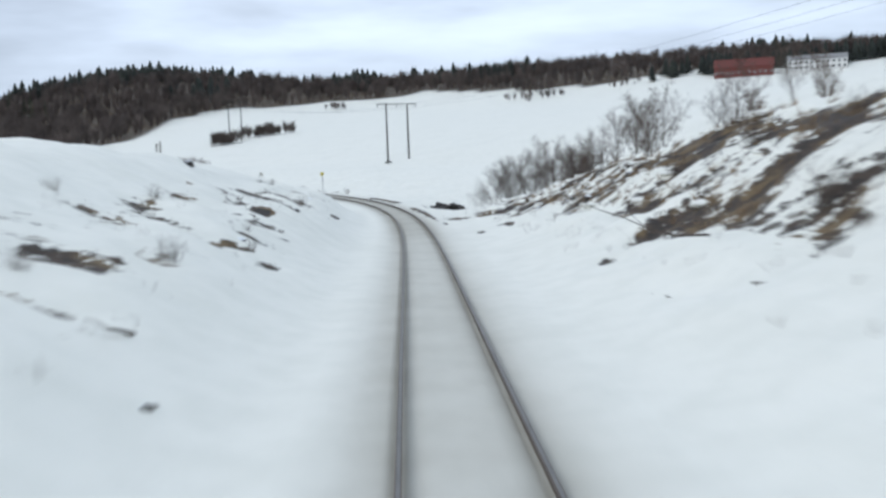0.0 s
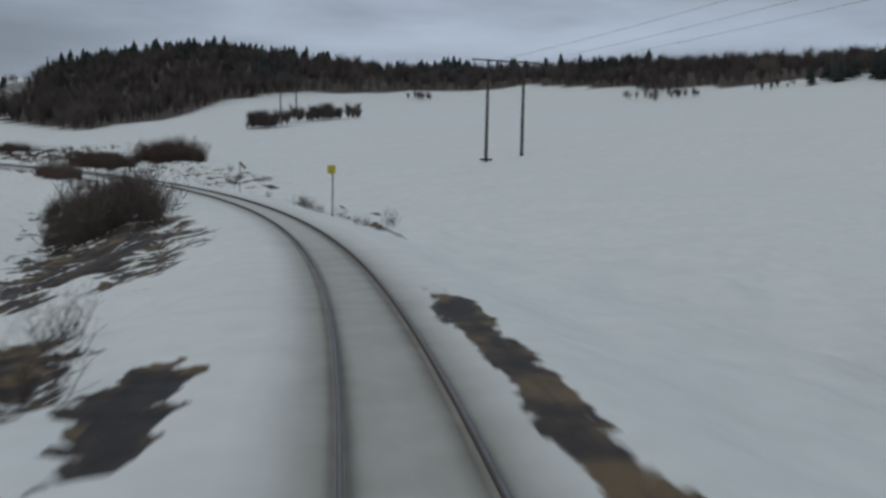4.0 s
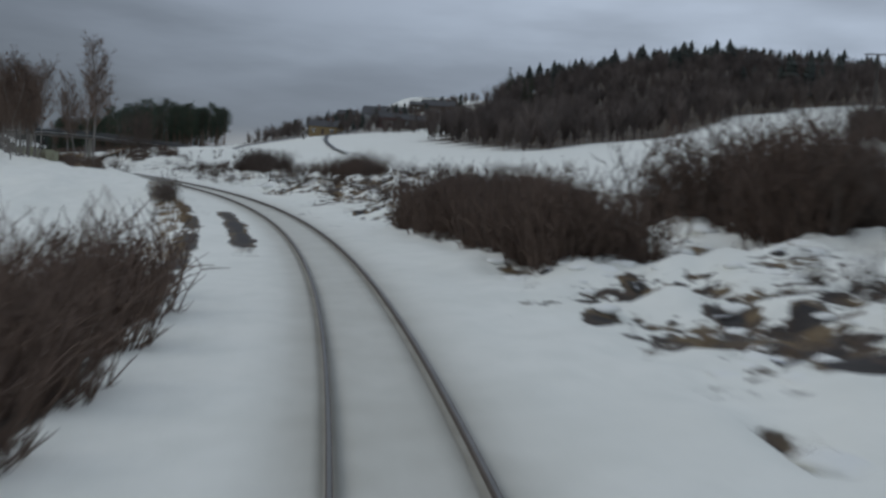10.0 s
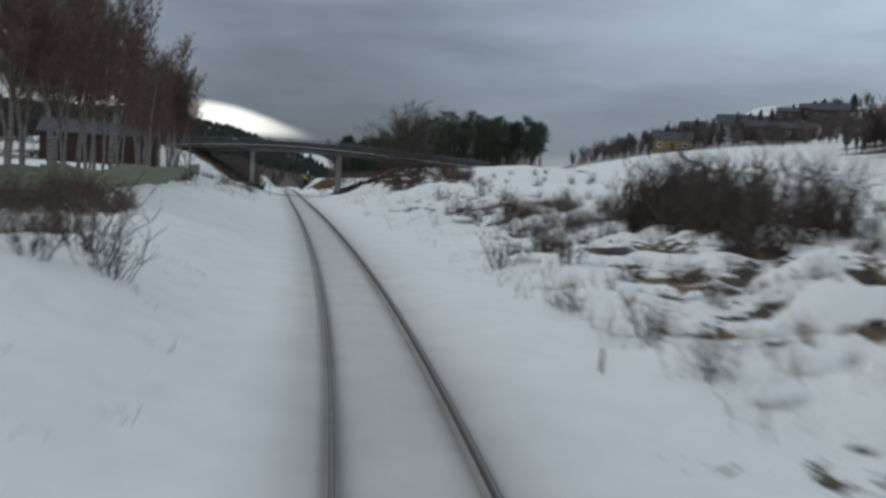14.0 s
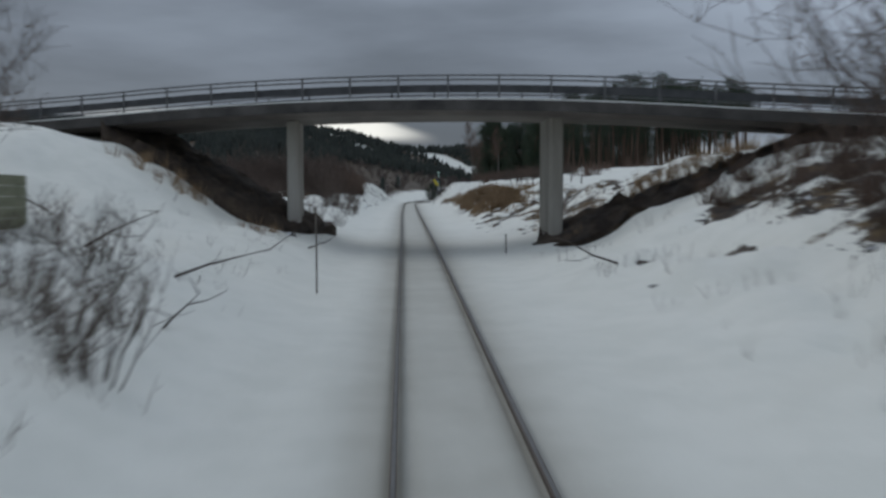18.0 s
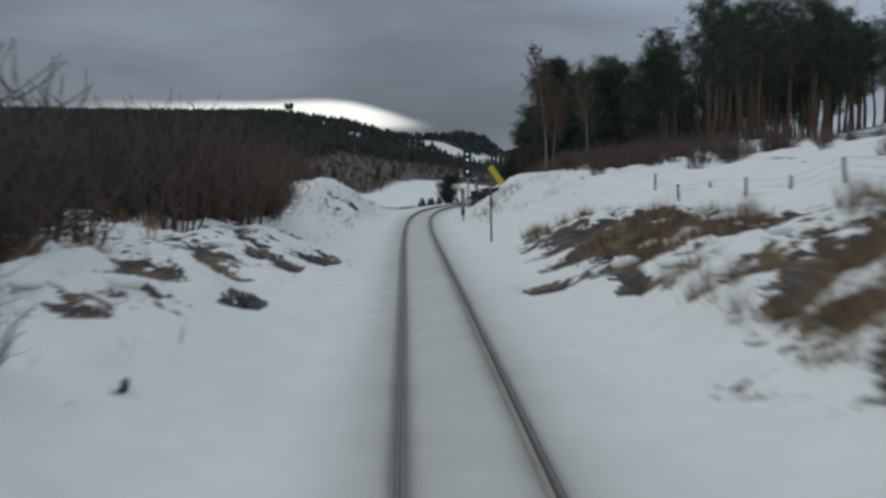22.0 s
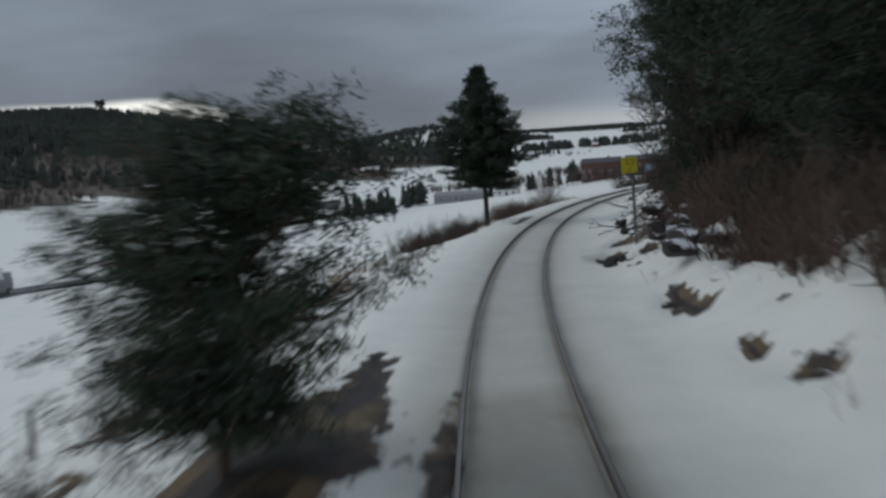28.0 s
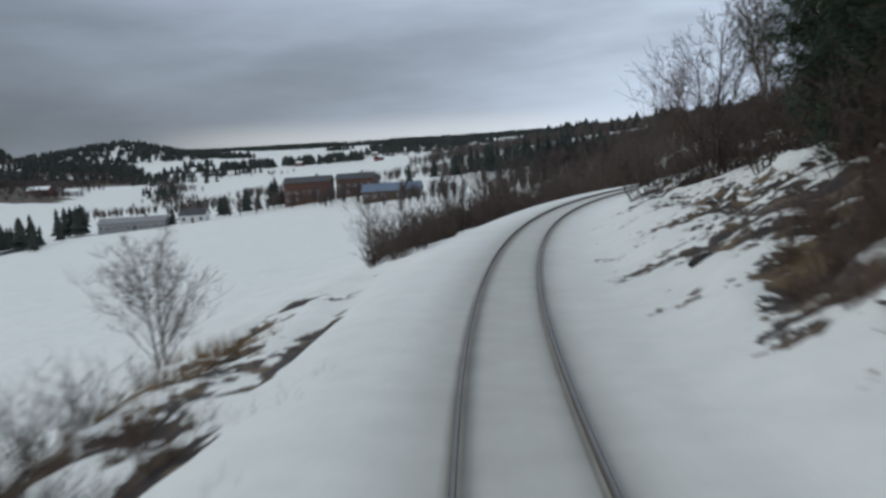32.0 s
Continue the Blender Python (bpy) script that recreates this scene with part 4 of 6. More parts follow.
_line = [h_pole(*q) for q in ((60, 60, 0.36), (-1.2, 225, 0.36), (-70, 412, 0.36), (-140, 600, 0.36))]
for _p, _q in zip(_line, _line[1:]):
    for k in range(3):
        t = np.linspace(0, 1, 25)[:, None]
        w = _p[k] * (1 - t) + _q[k] * t - np.array([0, 0, 4.0]) * (4 * t * (1 - t)) * 0.6
        ring = np.array([(0, 0, 0.018), (0.016, 0, -0.009), (-0.016, 0, -0.009)])
        v = (w[:, None] + ring[None]).reshape(-1, 3)
        f = np.array([(i * 3 + j, i * 3 + (j + 1) % 3, i * 3 + 3 + (j + 1) % 3, i * 3 + 3 + j) for i in range(24) for j in range(3)])
        tagged(new("power_wire", mesh_of("power_wire", v.tolist(), f.tolist(), WIRE)), "thin sagging power line conductor", "wire", group="power line wires")
# ---- growing things ----
def limbs(r, start, way, length, radius, level, out, droop=0.0, up=0.35):
    """Grow a branch and its twigs; out gathers (from, to, radius, radius, level)."""
    steps = 4 if level == 0 else 3 if level == 1 else 2
    p, d = np.array(start, float), np.array(way, float)
    d /= np.linalg.norm(d)
    pts = [p]
    for k in range(steps):
        d = d + r.normal(0, 0.10 + 0.07 * level, 3) + np.array([0, 0, up * 0.25 - droop * 0.2])
        d /= np.linalg.norm(d)
        p = p + d * length / steps
        pts.append(p)
        f0, f1 = 1 - k / steps * 0.75, 1 - (k + 1) / steps * 0.75
        out.append((pts[-2], p, radius * f0, radius * f1, level))
    return pts


def bare_tree(seed, height, radius, first=0.25, count=16, reach=0.30, twigs=4, fine=3, upward=0.9):
    """Stem, limbs and twigs of a leafless tree as (stem, crown) arrays."""
    r = np.random.default_rng(seed)
    out = []
    stem = limbs(r, (0, 0, -0.3), (r.normal(0, 0.04), r.normal(0, 0.04), 1), height + 0.3, radius, 0, out, up=0.6)
    n0 = len(out)
    line = np.array(stem)
    for k in range(count):
        f = first + (0.97 - first) * (k + r.uniform(0, 1)) / count
        at = np.array([np.interp(f * (len(line) - 1), np.arange(len(line)), line[:, i]) for i in range(3)])
        q = r.uniform(0, 6.28)
        ln = height * reach * (1.15 - 0.75 * f) * r.uniform(0.75, 1.25)
        sub = limbs(r, at, (np.cos(q), np.sin(q), upward), ln, radius * 0.42 * (1.1 - f * 0.7), 1, out, up=0.5)
        for j in range(twigs):
            b = sub[1 + j % 3]
            q2 = q + r.normal(0, 0.9)
            tw = limbs(r, b, (np.cos(q2), np.sin(q2), upward * r.uniform(0.4, 1.4)), ln * r.uniform(0.35, 0.6), radius * 0.16, 2, out)
            for i in range(fine):
                q3 = q2 + r.normal(0, 1.0)
                limbs(r, tw[1], (np.cos(q3), np.sin(q3), r.uniform(0.1, 1.3)), ln * r.uniform(0.2, 0.35), radius * 0.09, 3, out)
    seg = lambda rows, sides: tubes([q[0] for q in rows], [q[1] for q in rows], np.maximum(0.006, [q[2] for q in rows]), np.maximum(0.004, [q[3] for q in rows]), sides)
    return seg(out[:n0], 8), seg(out[n0:], 3)


def bush_arrays(seed, height, width, stems=20, twigs=5, thin=1.0):
    r = np.random.default_rng(seed)
    out = []
    for k in range(stems):
        q, w = r.uniform(0, 6.28), r.uniform(0, 1) ** 0.7
        base = (np.cos(q) * w * width * 0.28, np.sin(q) * w * width * 0.28, -0.15)
        ln = height * r.uniform(0.6, 1.05)
        sub = limbs(r, base, (np.cos(q) * w * 0.55, np.sin(q) * w * 0.55, 1), ln, 0.020 * thin, 1, out)
        for j in range(twigs):
            q2 = r.uniform(0, 6.28)
            limbs(r, sub[1 + j % 3], (np.cos(q2), np.sin(q2), r.uniform(0.4, 1.6)), ln * r.uniform(0.25, 0.45), 0.011 * thin, 2, out)
    seg = lambda rows: tubes([q[0] for q in rows], [q[1] for q in rows], [q[2] for q in rows], np.maximum(0.005 * thin, [q[3] for q in rows]))
    return seg([q for q in out if q[4] == 1]), seg([q for q in out if q[4] == 2])


def tree_thing(name, label, category, group, stem, crown, bark, leaf):
    root = tagged(new(name), label, category, group)
    hang("trunk", mesh_of("trunk", stem[0].tolist(), np.asarray(stem[1]).tolist(), bark, smooth=True), root)
    hang("crown", mesh_of("crown", crown[0].tolist(), np.asarray(crown[1]).tolist(), leaf), root)
    return root


def settle(x, y, turn=0.0, size=1.0, sink=0.0):
    z = float(ground([x], [y])[0]) - sink
    return Matrix.Translation((x, y, z)) @ Matrix.Rotation(turn, 4, "Z") @ Matrix.Diagonal((size, size, size, 1))


def put(proto, used, m):
    """Place the prototype itself first and copies of it after that."""
    if used.get(proto.name):
        c = copy_thing(proto, m)
        c.matrix_world = m
        return c
    used[proto.name] = True
    proto.matrix_world = m
    return proto


USED = {}
r3 = np.random.default_rng(11)


def plant(protos, rows, size=(0.85, 1.15)):
    """rows: station, offset and size of each plant."""
    for k, (s, lat, h) in enumerate(rows):
        p = beside(s, lat)
        put(protos[k % len(protos)], USED, settle(p[0], p[1], r3.uniform(0, 6.28), h * r3.uniform(*size)))


def strew(n, s0, s1, l0, l1, h0, h1):
    return [(r3.uniform(s0, s1), r3.uniform(l0, l1), r3.uniform(h0, h1)) for _ in range(n)]


BIRCHES = [tree_thing("birch_tree", "tall leafless birch with a pale stem and fine reddish twigs", "tree", "birches by the line", *bare_tree(30 + k, 10.0, 0.10, 0.34, 42, 0.28, 5, 8, 1.35), BIRCH, REDTWIG) for k in range(3)]
ALDERS = [tree_thing("alder_tree", "leafless grey alder with forking stems in the snow", "tree", "alders by the line", *bare_tree(40 + k, 5.0, 0.06, 0.04, 24, 0.54, 6, 5, 1.15), BARK, TWIG) for k in range(3)]
BUSHES = []
for _k in range(4):
    _stems, _twigs = bush_arrays(50 + _k, 2.0, 2.2, 26, 6)
    BUSHES.append(tagged(new("bush"), "leafless brown bush with many thin stems in the snow", "bush", "bushes on the banks"))
    hang("stem", mesh_of("stem", _stems[0].tolist(), _stems[1].tolist(), BARK), BUSHES[-1])
    hang("crown", mesh_of("crown", _twigs[0].tolist(), _twigs[1].tolist(), TWIG), BUSHES[-1])

# birches and alders
plant(BIRCHES, strew(40, 362, 428, -14.2, -11.4, 0.85, 1.2) + [(354.8, -12.3, 1.25), (350, -15.5, 0.9), (333.5, -8.8, 1.1), (337, -9.3, 0.95), (341, -9.8, 0.9), (345, -10.2, 0.85)])
plant(BIRCHES, [(560, 9.6, 0.86), (561, 10.2, 0.80), (571, 14, 0.9), (606, 11, 0.9), (612, 9, 0.8), (75, 36, 0.8), (92, 38, 0.9), (100, 44, 0.9),
                (752, 14, 1.0), (775, 15, 1.1), (790, 6, 1.0), (690, 12, 1.2), (676, 11, 1.1)])
plant(ALDERS, strew(13, 106, 119, 18, 30, 1.0, 1.4) + [(113, 23, 1.55), (114, 26.5, 1.5), (112, 14.5, 0.6), (111, 16, 0.8), (112, 18, 1.0)] + strew(5, 66, 76, 13, 18, 0.5, 0.8) + [(44, 15, 0.6), (50, 16, 0.5), (56, 15, 0.6), (62, 15, 0.7), (38, 15, 0.5), (68, 17, 0.8), (74, 20, 0.9)])
plant(ALDERS, [(424, 10.3, 1.6), (424.4, 10.7, 1.5), (423, 12.2, 1.6), (425, 13.4, 1.4), (429, -11.8, 1.2), (427, -14, 0.9), (256, 16, 0.95), (255, 18, 0.8), (257, 14.5, 0.75), (713, -11.5, 0.85), (712.5, -11, 0.7), (736, -9.5, 0.7), (702, -12, 0.5), (548, -11, 0.95), (550.5, -12.6, 1.0), (546, -12.2, 0.9), (556, -13, 1.0)])
plant(ALDERS, strew(12, 742, 785, -11, -5.5, 0.5, 0.75) + strew(8, 655, 735, 7, 13, 0.9, 1.4) + [(610, 8, 1.2), (636, 6.5, 1.0), (648, 5.8, 1.1), (640, 9, 1.3)])
# bushes on the banks
plant(BUSHES, strew(30, 158, 202, -13, -6.4, 1.0, 1.8) + strew(5, 230, 240, -7.6, -5.6, 0.5, 0.8) + strew(4, 288, 300, -6.4, -5, 0.3, 0.6) + strew(6, 334, 352, -11, -7.5, 0.4, 0.8) + strew(12, 298.5, 307, -6.0, -4.8, 0.5, 0.85))
plant(BUSHES, strew(14, 258, 276, 5.6, 8.6, 0.8, 1.3) + strew(12, 258, 268, 13, 19, 1.0, 2.0) + strew(8, 276, 288, 6, 12, 0.4, 0.8) + strew(12, 216, 256, 8, 16, 0.25, 0.55) + strew(26, 286, 345, 6, 18, 0.5, 1.0) + strew(16, 345, 420, 6, 15, 0.4, 0.8))
plant(BUSHES, strew(10, 94, 114, -9.5, -5.0, 0.4, 0.75) + strew(14, 150, 188, 4.6, 7.0, 0.2, 0.5) + strew(10, 20, 64, 8, 15, 0.3, 0.6) + strew(14, 405, 432, -12, -5.5, 0.3, 0.7) + strew(6, 478, 500, -8, -5, 0.5, 0.8) + [(480, -4.5, 0.75), (474, -4.6, 0.6), (476, -6.0, 0.9), (484, -5.2, 0.65), (416, -4.6, 0.7), (417.5, -5.6, 0.85), (419, -5.0, 0.6), (339.7, 4.5, 0.45), (336.8, 5.3, 0.45), (331.8, 4.4, 0.4), (349, 5.0, 0.5), (339, -5.0, 0.6), (341, -5.8, 0.75), (338, -6.2, 0.6), (444, -5.2, 0.35), (459, -4.4, 0.5), (462, -6.0, 0.9)] + strew(16, 10, 80, -9.5, -5, 0.12, 0.3))
plant(BUSHES, strew(16, 655, 672, -8.5, -5.2, 0.4, 0.75) + strew(16, 652, 664, -7.8, -4.2, 0.3, 0.6) + strew(12, 676, 705, -8.5, -6, 0.4, 0.7) + strew(20, 605, 650, 6.2, 10, 0.5, 1.0) + strew(8, 633, 641, -9, -7, 0.5, 0.8) + strew(7, 614, 621, -7.4, -5.8, 0.4, 0.7) + strew(30, 630, 690, 6.0, 9, 0.6, 1.2) + strew(10, 690, 745, 6.5, 10, 0.5, 1.0) + strew(10, 735, 790, 4.8, 9, 0.7, 1.2))


def thicket(name, label, n, s0, s1, l0, l1, h0, h1, seeds, material=TWIG, thin=0.7):
    pieces = []
    for k in seeds:
        v, f = joined(bush_arrays(k, 1.0, 1.0, 22, 7, thin))
        m = n // len(seeds)
        p = on_ground(r3.uniform(s0, s1, m), r3.uniform(l0, l1, m), 0.1)
        h = r3.uniform(h0, h1, m)
        pieces.append(spread(v * np.array([1, 1, 1.0]), f, p, r3.uniform(0, 6.28, m), np.stack([h * 0.8, h * 0.8, h], 1)))
    v, f = joined(pieces)
    return tagged(new(name, mesh_of(name, v.tolist(), f, material)), label, "thicket", kind="stuff")


thicket("thicket", "dense leafless brown thicket behind the bank", 210, 500, 549, -26, -8.5, 2.2, 4.6, (60, 61, 62))
thicket("low_thicket", "low leafless brown thicket behind the bank", 200, 462, 505, -30, -9.5, 1.0, 2.2, (58, 59))
thicket("valley_thicket", "dense leafless brown thicket sloping to the valley", 200, 440, 560, -70, -26, 3.0, 5.5, (63, 64))
thicket("bank_thicket", "dense brown undergrowth at the foot of the pine wood", 240, 606, 690, 6.8, 20, 1.8, 3.8, (65, 66))
thicket("bank_thicket", "dense brown undergrowth below the trees on the bank", 200, 690, 800, 9.5, 22, 1.6, 3.4, (124, 125))
thicket("line_hedge", "row of leafless grey-brown bushes beside the curve", 130, 728, 795, -8.5, -4.4, 1.4, 2.6, (73, 74))
thicket("far_thicket", "leafless woodland beyond the curve", 150, 800, 930, -2 - 8, 40, 4.0, 8.0, (67, 68))
thicket("bank_brush", "leafless brown brush on the slope below the hill houses", 110, 290, 430, 14, 34, 0.6, 1.3, (69, 70))
thicket("line_bushes", "dense round brown bushes below the bank", 62, 238, 256, -7.2, -4.2, 1.3, 2.5, (75, 76), REDTWIG)
thicket("gully_undergrowth", "brown undergrowth of thin stems below the embankment", 130, 160, 206, -14, -6.0, 0.8, 2.0, (77, 78))
thicket("slope_thicket", "dense dark leafless bushes on the slope", 240, 256.5, 275, 5.5, 8.8, 1.5, 2.5, (79, 80), REDTWIG)
thicket("slope_thicket", "dark leafless bushes at the end of the slope", 60, 267, 275, 4.7, 6.0, 1.2, 2.2, (136, 137), REDTWIG)
thicket("slope_thicket", "dense dark leafless bushes between the slope and the field", 110, 258, 268, 13.2, 22, 1.8, 4.2, (81, 82), REDTWIG)
thicket("mound_brush", "brown brush covering a mound beside the line", 50, 346, 358, 12.0, 15.6, 1.6, 2.8, (83, 84))
thicket("mound_brush", "dense brown brush on a hummock beside the line", 60, 316, 327, 11.5, 16, 1.2, 2.2, (118, 119), REDTWIG)
thicket("birch_undergrowth", "dense brown undergrowth below the birches", 90, 331, 362, -11.0, -7.8, 0.6, 1.5, (120, 121), REDTWIG)
thicket("field_brush", "low brown brush along the edge of the wood", 70, 520, 575, 20, 40, 0.8, 1.8, (122, 123), REDTWIG)
thicket("mound_brush", "low brown brush on hummocks beside the line", 60, 354, 374, 7.6, 14, 0.7, 1.2, (85, 86))
thicket("bank_scrub", "low dark scrub on the snowy bank", 160, 289, 345, 7, 15, 0.5, 1.0, (87, 88))
thicket("valley_edge_thicket", "tall dense brown thicket falling to the valley", 130, 543, 563, -20, -11.0, 2.3, 3.5, (91, 92), REDTWIG, 0.6)
thicket("valley_edge_thicket", "tall dense brown thicket falling to the valley", 150, 561, 583, -20, -11.0, 3.8, 5.6, (102, 103), REDTWIG, 0.4)
thicket("edge_undergrowth", "dense dark brown undergrowth at the edge of the pine wood", 240, 618, 700, 5.7, 9.5, 1.0, 2.0, (95, 96), REDTWIG)
thicket("edge_undergrowth", "low brown undergrowth along the foot of the bank", 60, 624, 644, 4.9, 6.2, 0.5, 1.0, (99, 101), REDTWIG)
thicket("edge_undergrowth", "dense brown undergrowth under the nearest pines", 190, 612, 633, 4.9, 9.5, 0.9, 2.2, (126, 127), REDTWIG)
thicket("bank_thicket", "brown brush on the snowy bank under the trees", 110, 680, 706, 6.0, 9.6, 0.7, 1.6, (132, 133), REDTWIG)
thicket("bank_thicket", "low brown brush behind a dark ledge on the bank", 70, 681, 704, 4.7, 6.3, 0.35, 0.9, (134, 135), REDTWIG)
thicket("verge_brush", "dark brown brush round the foot of the lone spruce", 90, 654, 664, -8.5, -4.7, 0.4, 0.9, (128, 129))
thicket("wood_mound_brush", "brown brush on the mounds before the pine wood", 160, 552, 606, 9.5, 20, 0.8, 2.0, (97, 98), REDTWIG)
thicket("embankment_brush", "brown brush on the road embankment by the bridge", 150, 430, 464, -44, -15, 0.6, 1.5, (106, 107), REDTWIG)
thicket("thicket", "dense leafless brown thicket behind the bank", 120, 522, 539, -12, -6.6, 1.6, 3.0, (108, 109), REDTWIG, 0.6)
thicket("thicket", "dense leafless brown thicket behind the bank", 70, 537, 548, -13, -8.2, 2.0, 3.4, (130, 131), REDTWIG, 0.6)
thicket("alder_undergrowth", "brown undergrowth below the alders", 150, 414, 438, 9.6, 19, 0.6, 1.5, (110, 111), REDTWIG)
thicket("wood_mound_brush", "brown brush behind the snowy mound", 60, 544, 566, 10, 15, 0.7, 1.5, (112, 113), REDTWIG)
thicket("slope_bushes", "rounded brown bushes on the edge of the slope", 48, 678, 687, -8.0, -5.0, 0.8, 1.5, (114, 115), REDTWIG)
thicket("slope_bushes", "low brown bushes on the edge of the slope", 34, 685, 698, -6.6, -4.6, 0.4, 0.8, (116, 117), REDTWIG)
thicket("wood_brush", "leafless brush at the edge of the pine wood", 110, 538, 600, 12, 24, 0.8, 2.2, (71, 72))


def needles(r, centres, size, count, flat=0.6, loose=0.6):
    """Ragged tufts of needle blades round each centre."""
    c = np.repeat(np.asarray(centres, float), count, 0)
    c = c + r.normal(0, size * loose, c.shape) * np.array([1, 1, 0.7])
    d = r.normal(0, 1, c.shape) * np.array([1, 1, flat])
    d /= np.linalg.norm(d, axis=1)[:, None]
    side = np.cross(d, r.normal(0, 1, c.shape))
    side /= np.linalg.norm(side, axis=1)[:, None]
    sz = size * r.uniform(0.5, 1.0, (len(c), 1))
    a = c + d * sz * 0.15 - side * sz * 0.11
    b = c + d * sz * 0.15 + side * sz * 0.11
    t = c + d * sz
    v = np.stack([a, b, t], 1).reshape(-1, 3)
    return v, np.arange(len(v)).reshape(-1, 3)


def pine(seed, height, bare=0.5, spread_=0.17, boughs=40, tuft=0.36, blades=26, tufts=9):
    r = np.random.default_rng(seed)
    out, tips = [], []
    stem = limbs(r, (0, 0, -0.4), (r.normal(0, 0.03), r.normal(0, 0.03), 1), height + 0.2, height * 0.0125 + 0.03, 0, out, up=0.8)
    n0 = len(out)
    line = np.array(stem)
    for k in range(boughs):
        f = bare + (0.99 - bare) * (k + r.uniform(0, 1)) / boughs
        at = np.array([np.interp(f * (len(line) - 1), np.arange(len(line)), line[:, i]) for i in range(3)])
        q = r.uniform(0, 6.28)
        g = (f - bare) / (1 - bare)
        ln = height * spread_ * (0.55 + 1.2 * g * (1.25 - g) - 0.45 * g ** 3) * r.uniform(0.7, 1.2)
        sub = limbs(r, at, (np.cos(q), np.sin(q), r.uniform(0.0, 0.5)), ln, 0.05, 1, out, up=0.3)
        for w in range(tufts):
            tips.append(sub[1 + w % 3] + r.normal(0, 0.15 * height * spread_, 3) * np.array([1, 1, 0.6]))
    stem_a = tubes([q[0] for q in out[:n0]], [q[1] for q in out[:n0]], [q[2] for q in out[:n0]], [q[3] for q in out[:n0]], 8)
    bough_a = tubes([q[0] for q in out[n0:]], [q[1] for q in out[n0:]], [q[2] for q in out[n0:]], [max(0.01, q[3]) for q in out[n0:]], 3)
    return joined([stem_a, bough_a]), needles(r, tips, tuft, blades)


def spruce(seed, height, low=0.28, width=0.27, whorls=28, per=9, blades=14, taper=0.66, lift=0.0, short=0.72):
    r = np.random.default_rng(seed)
    rows, tips, size = [], [], []
    for k in range(whorls):
        g = (k + r.uniform(-0.3, 0.3)) / whorls
        z = height * (low + (0.97 - low) * g)
        for j in range(per):
            q = 6.28 * (j + r.uniform(0, 0.8)) / per
            ln = height * width * (1 - g) ** taper * min(1, short + 2.6 * g) * r.uniform(0.62, 1.2) + 0.12
            a, d = np.array([0, 0, z]), np.array([np.cos(q), np.sin(q), 0])
            sag = r.uniform(-0.22, 0.10) + lift + (0.85 - lift) * g
            e = a + d * ln + np.array([0, 0, sag * ln])
            rows.append((a, e, 0.035 * (1 - g) + 0.012))
            n = max(2, int(ln / 0.24))
            for i in range(n):
                f = (i + 0.6) / n
                side = np.cross(d, (0, 0, 1))
                for w in (-1, 0, 1):
                    tips.append(a + (e - a) * f + side * w * ln * 0.13 * (1.15 - f) + np.array([0, 0, r.normal(-0.05, 0.05)]))
    stem_a = tubes([(0, 0, -0.4), (0, 0, height * 0.4)], [(0, 0, height * 0.4), (0, 0, height)], [height * 0.017, height * 0.011], [height * 0.011, 0.01], 9)
    bough_a = tubes([q[0] for q in rows], [q[1] for q in rows], [q[2] for q in rows], 0.008, 3)
    return joined([stem_a, bough_a]), needles(r, tips, 0.30, blades, 0.55, 0.28)


PINES = [tree_thing("pine_tree", "tall Scots pine with a bare stem and a dark flat crown", "tree", "pines in the wood", *pine(70 + k, 17.0, (0.45, 0.52, 0.38)[k]), PINEBARK, NEEDLE) for k in range(3)]


def beyond(q):
    """Inside the wood's straight eastern edge."""
    d = np.array([q[0] + 349.0, q[1] - 543.0])
    return d[0] * 0.73 + d[1] * 0.68 < 0 and d[0] * 0.83 + d[1] * 0.56 < 0


_stand = []
for _n in range(4000):
    _s, _l = r3.uniform(578, 735), r3.uniform(10, 66)
    if _l > 13 + max(0, 612 - _s) * 0.35 and (_l < 30 + (_s - 578) * 0.28) and beyond(beside(_s, _l)) and all((_s - a) ** 2 + (_l - b) ** 2 > 17 for a, b, _ in _stand):
        _stand.append((_s, _l, r3.uniform(0.85, 1.12) * min(1.08, 0.5 + 0.55 * max(0.0, (_l - 12) / 30))))
    if len(_stand) >= 150:
        break
plant(PINES, _stand, (1.02, 1.14))
LOWPINES = [tree_thing("pine_tree", "dense dark pine with boughs down to the ground beside the line", "tree", "pines in the wood", *pine(80 + k, 10.5, 0.05, 0.25, 80, 0.26, 36, 16), PINEBARK, NEEDLE) for k in range(2)]
plant(LOWPINES, [(601, 12.5, 1.1), (608, 14.5, 1.0), (616, 11.5, 1.05), (624, 10.5, 1.1), (632, 10.0, 1.0), (641, 10.2, 1.15), (650, 11, 1.0), (660, 12, 1.1), (668, 13.5, 1.1), (617, 8.0, 1.0), (623, 7.2, 1.0), (629, 7.0, 1.05), (637, 6.8, 1.1), (706, 10.8, 1.05), (716, 11.6, 1.1), (727, 12.6, 1.1), (645, 7.8, 1.0), (653, 8.2, 1.15), (662, 8.8, 1.0), (671, 10, 1.1), (682, 11, 1.2), (692, 11.5, 1.1), (703, 12, 1.2), (714, 14, 1.2), (726, 15, 1.2), (738, 15.5, 1.1), (697, 16, 1.3), (710, 17, 1.3), (724, 17, 1.3), (598, 13, 1.1), (594, 15, 1.1), (588, 18, 1.0), (582, 21, 1.0), (618, 18, 1.2), (636, 17, 1.2), (655, 17, 1.2), (676, 15, 1.0)])

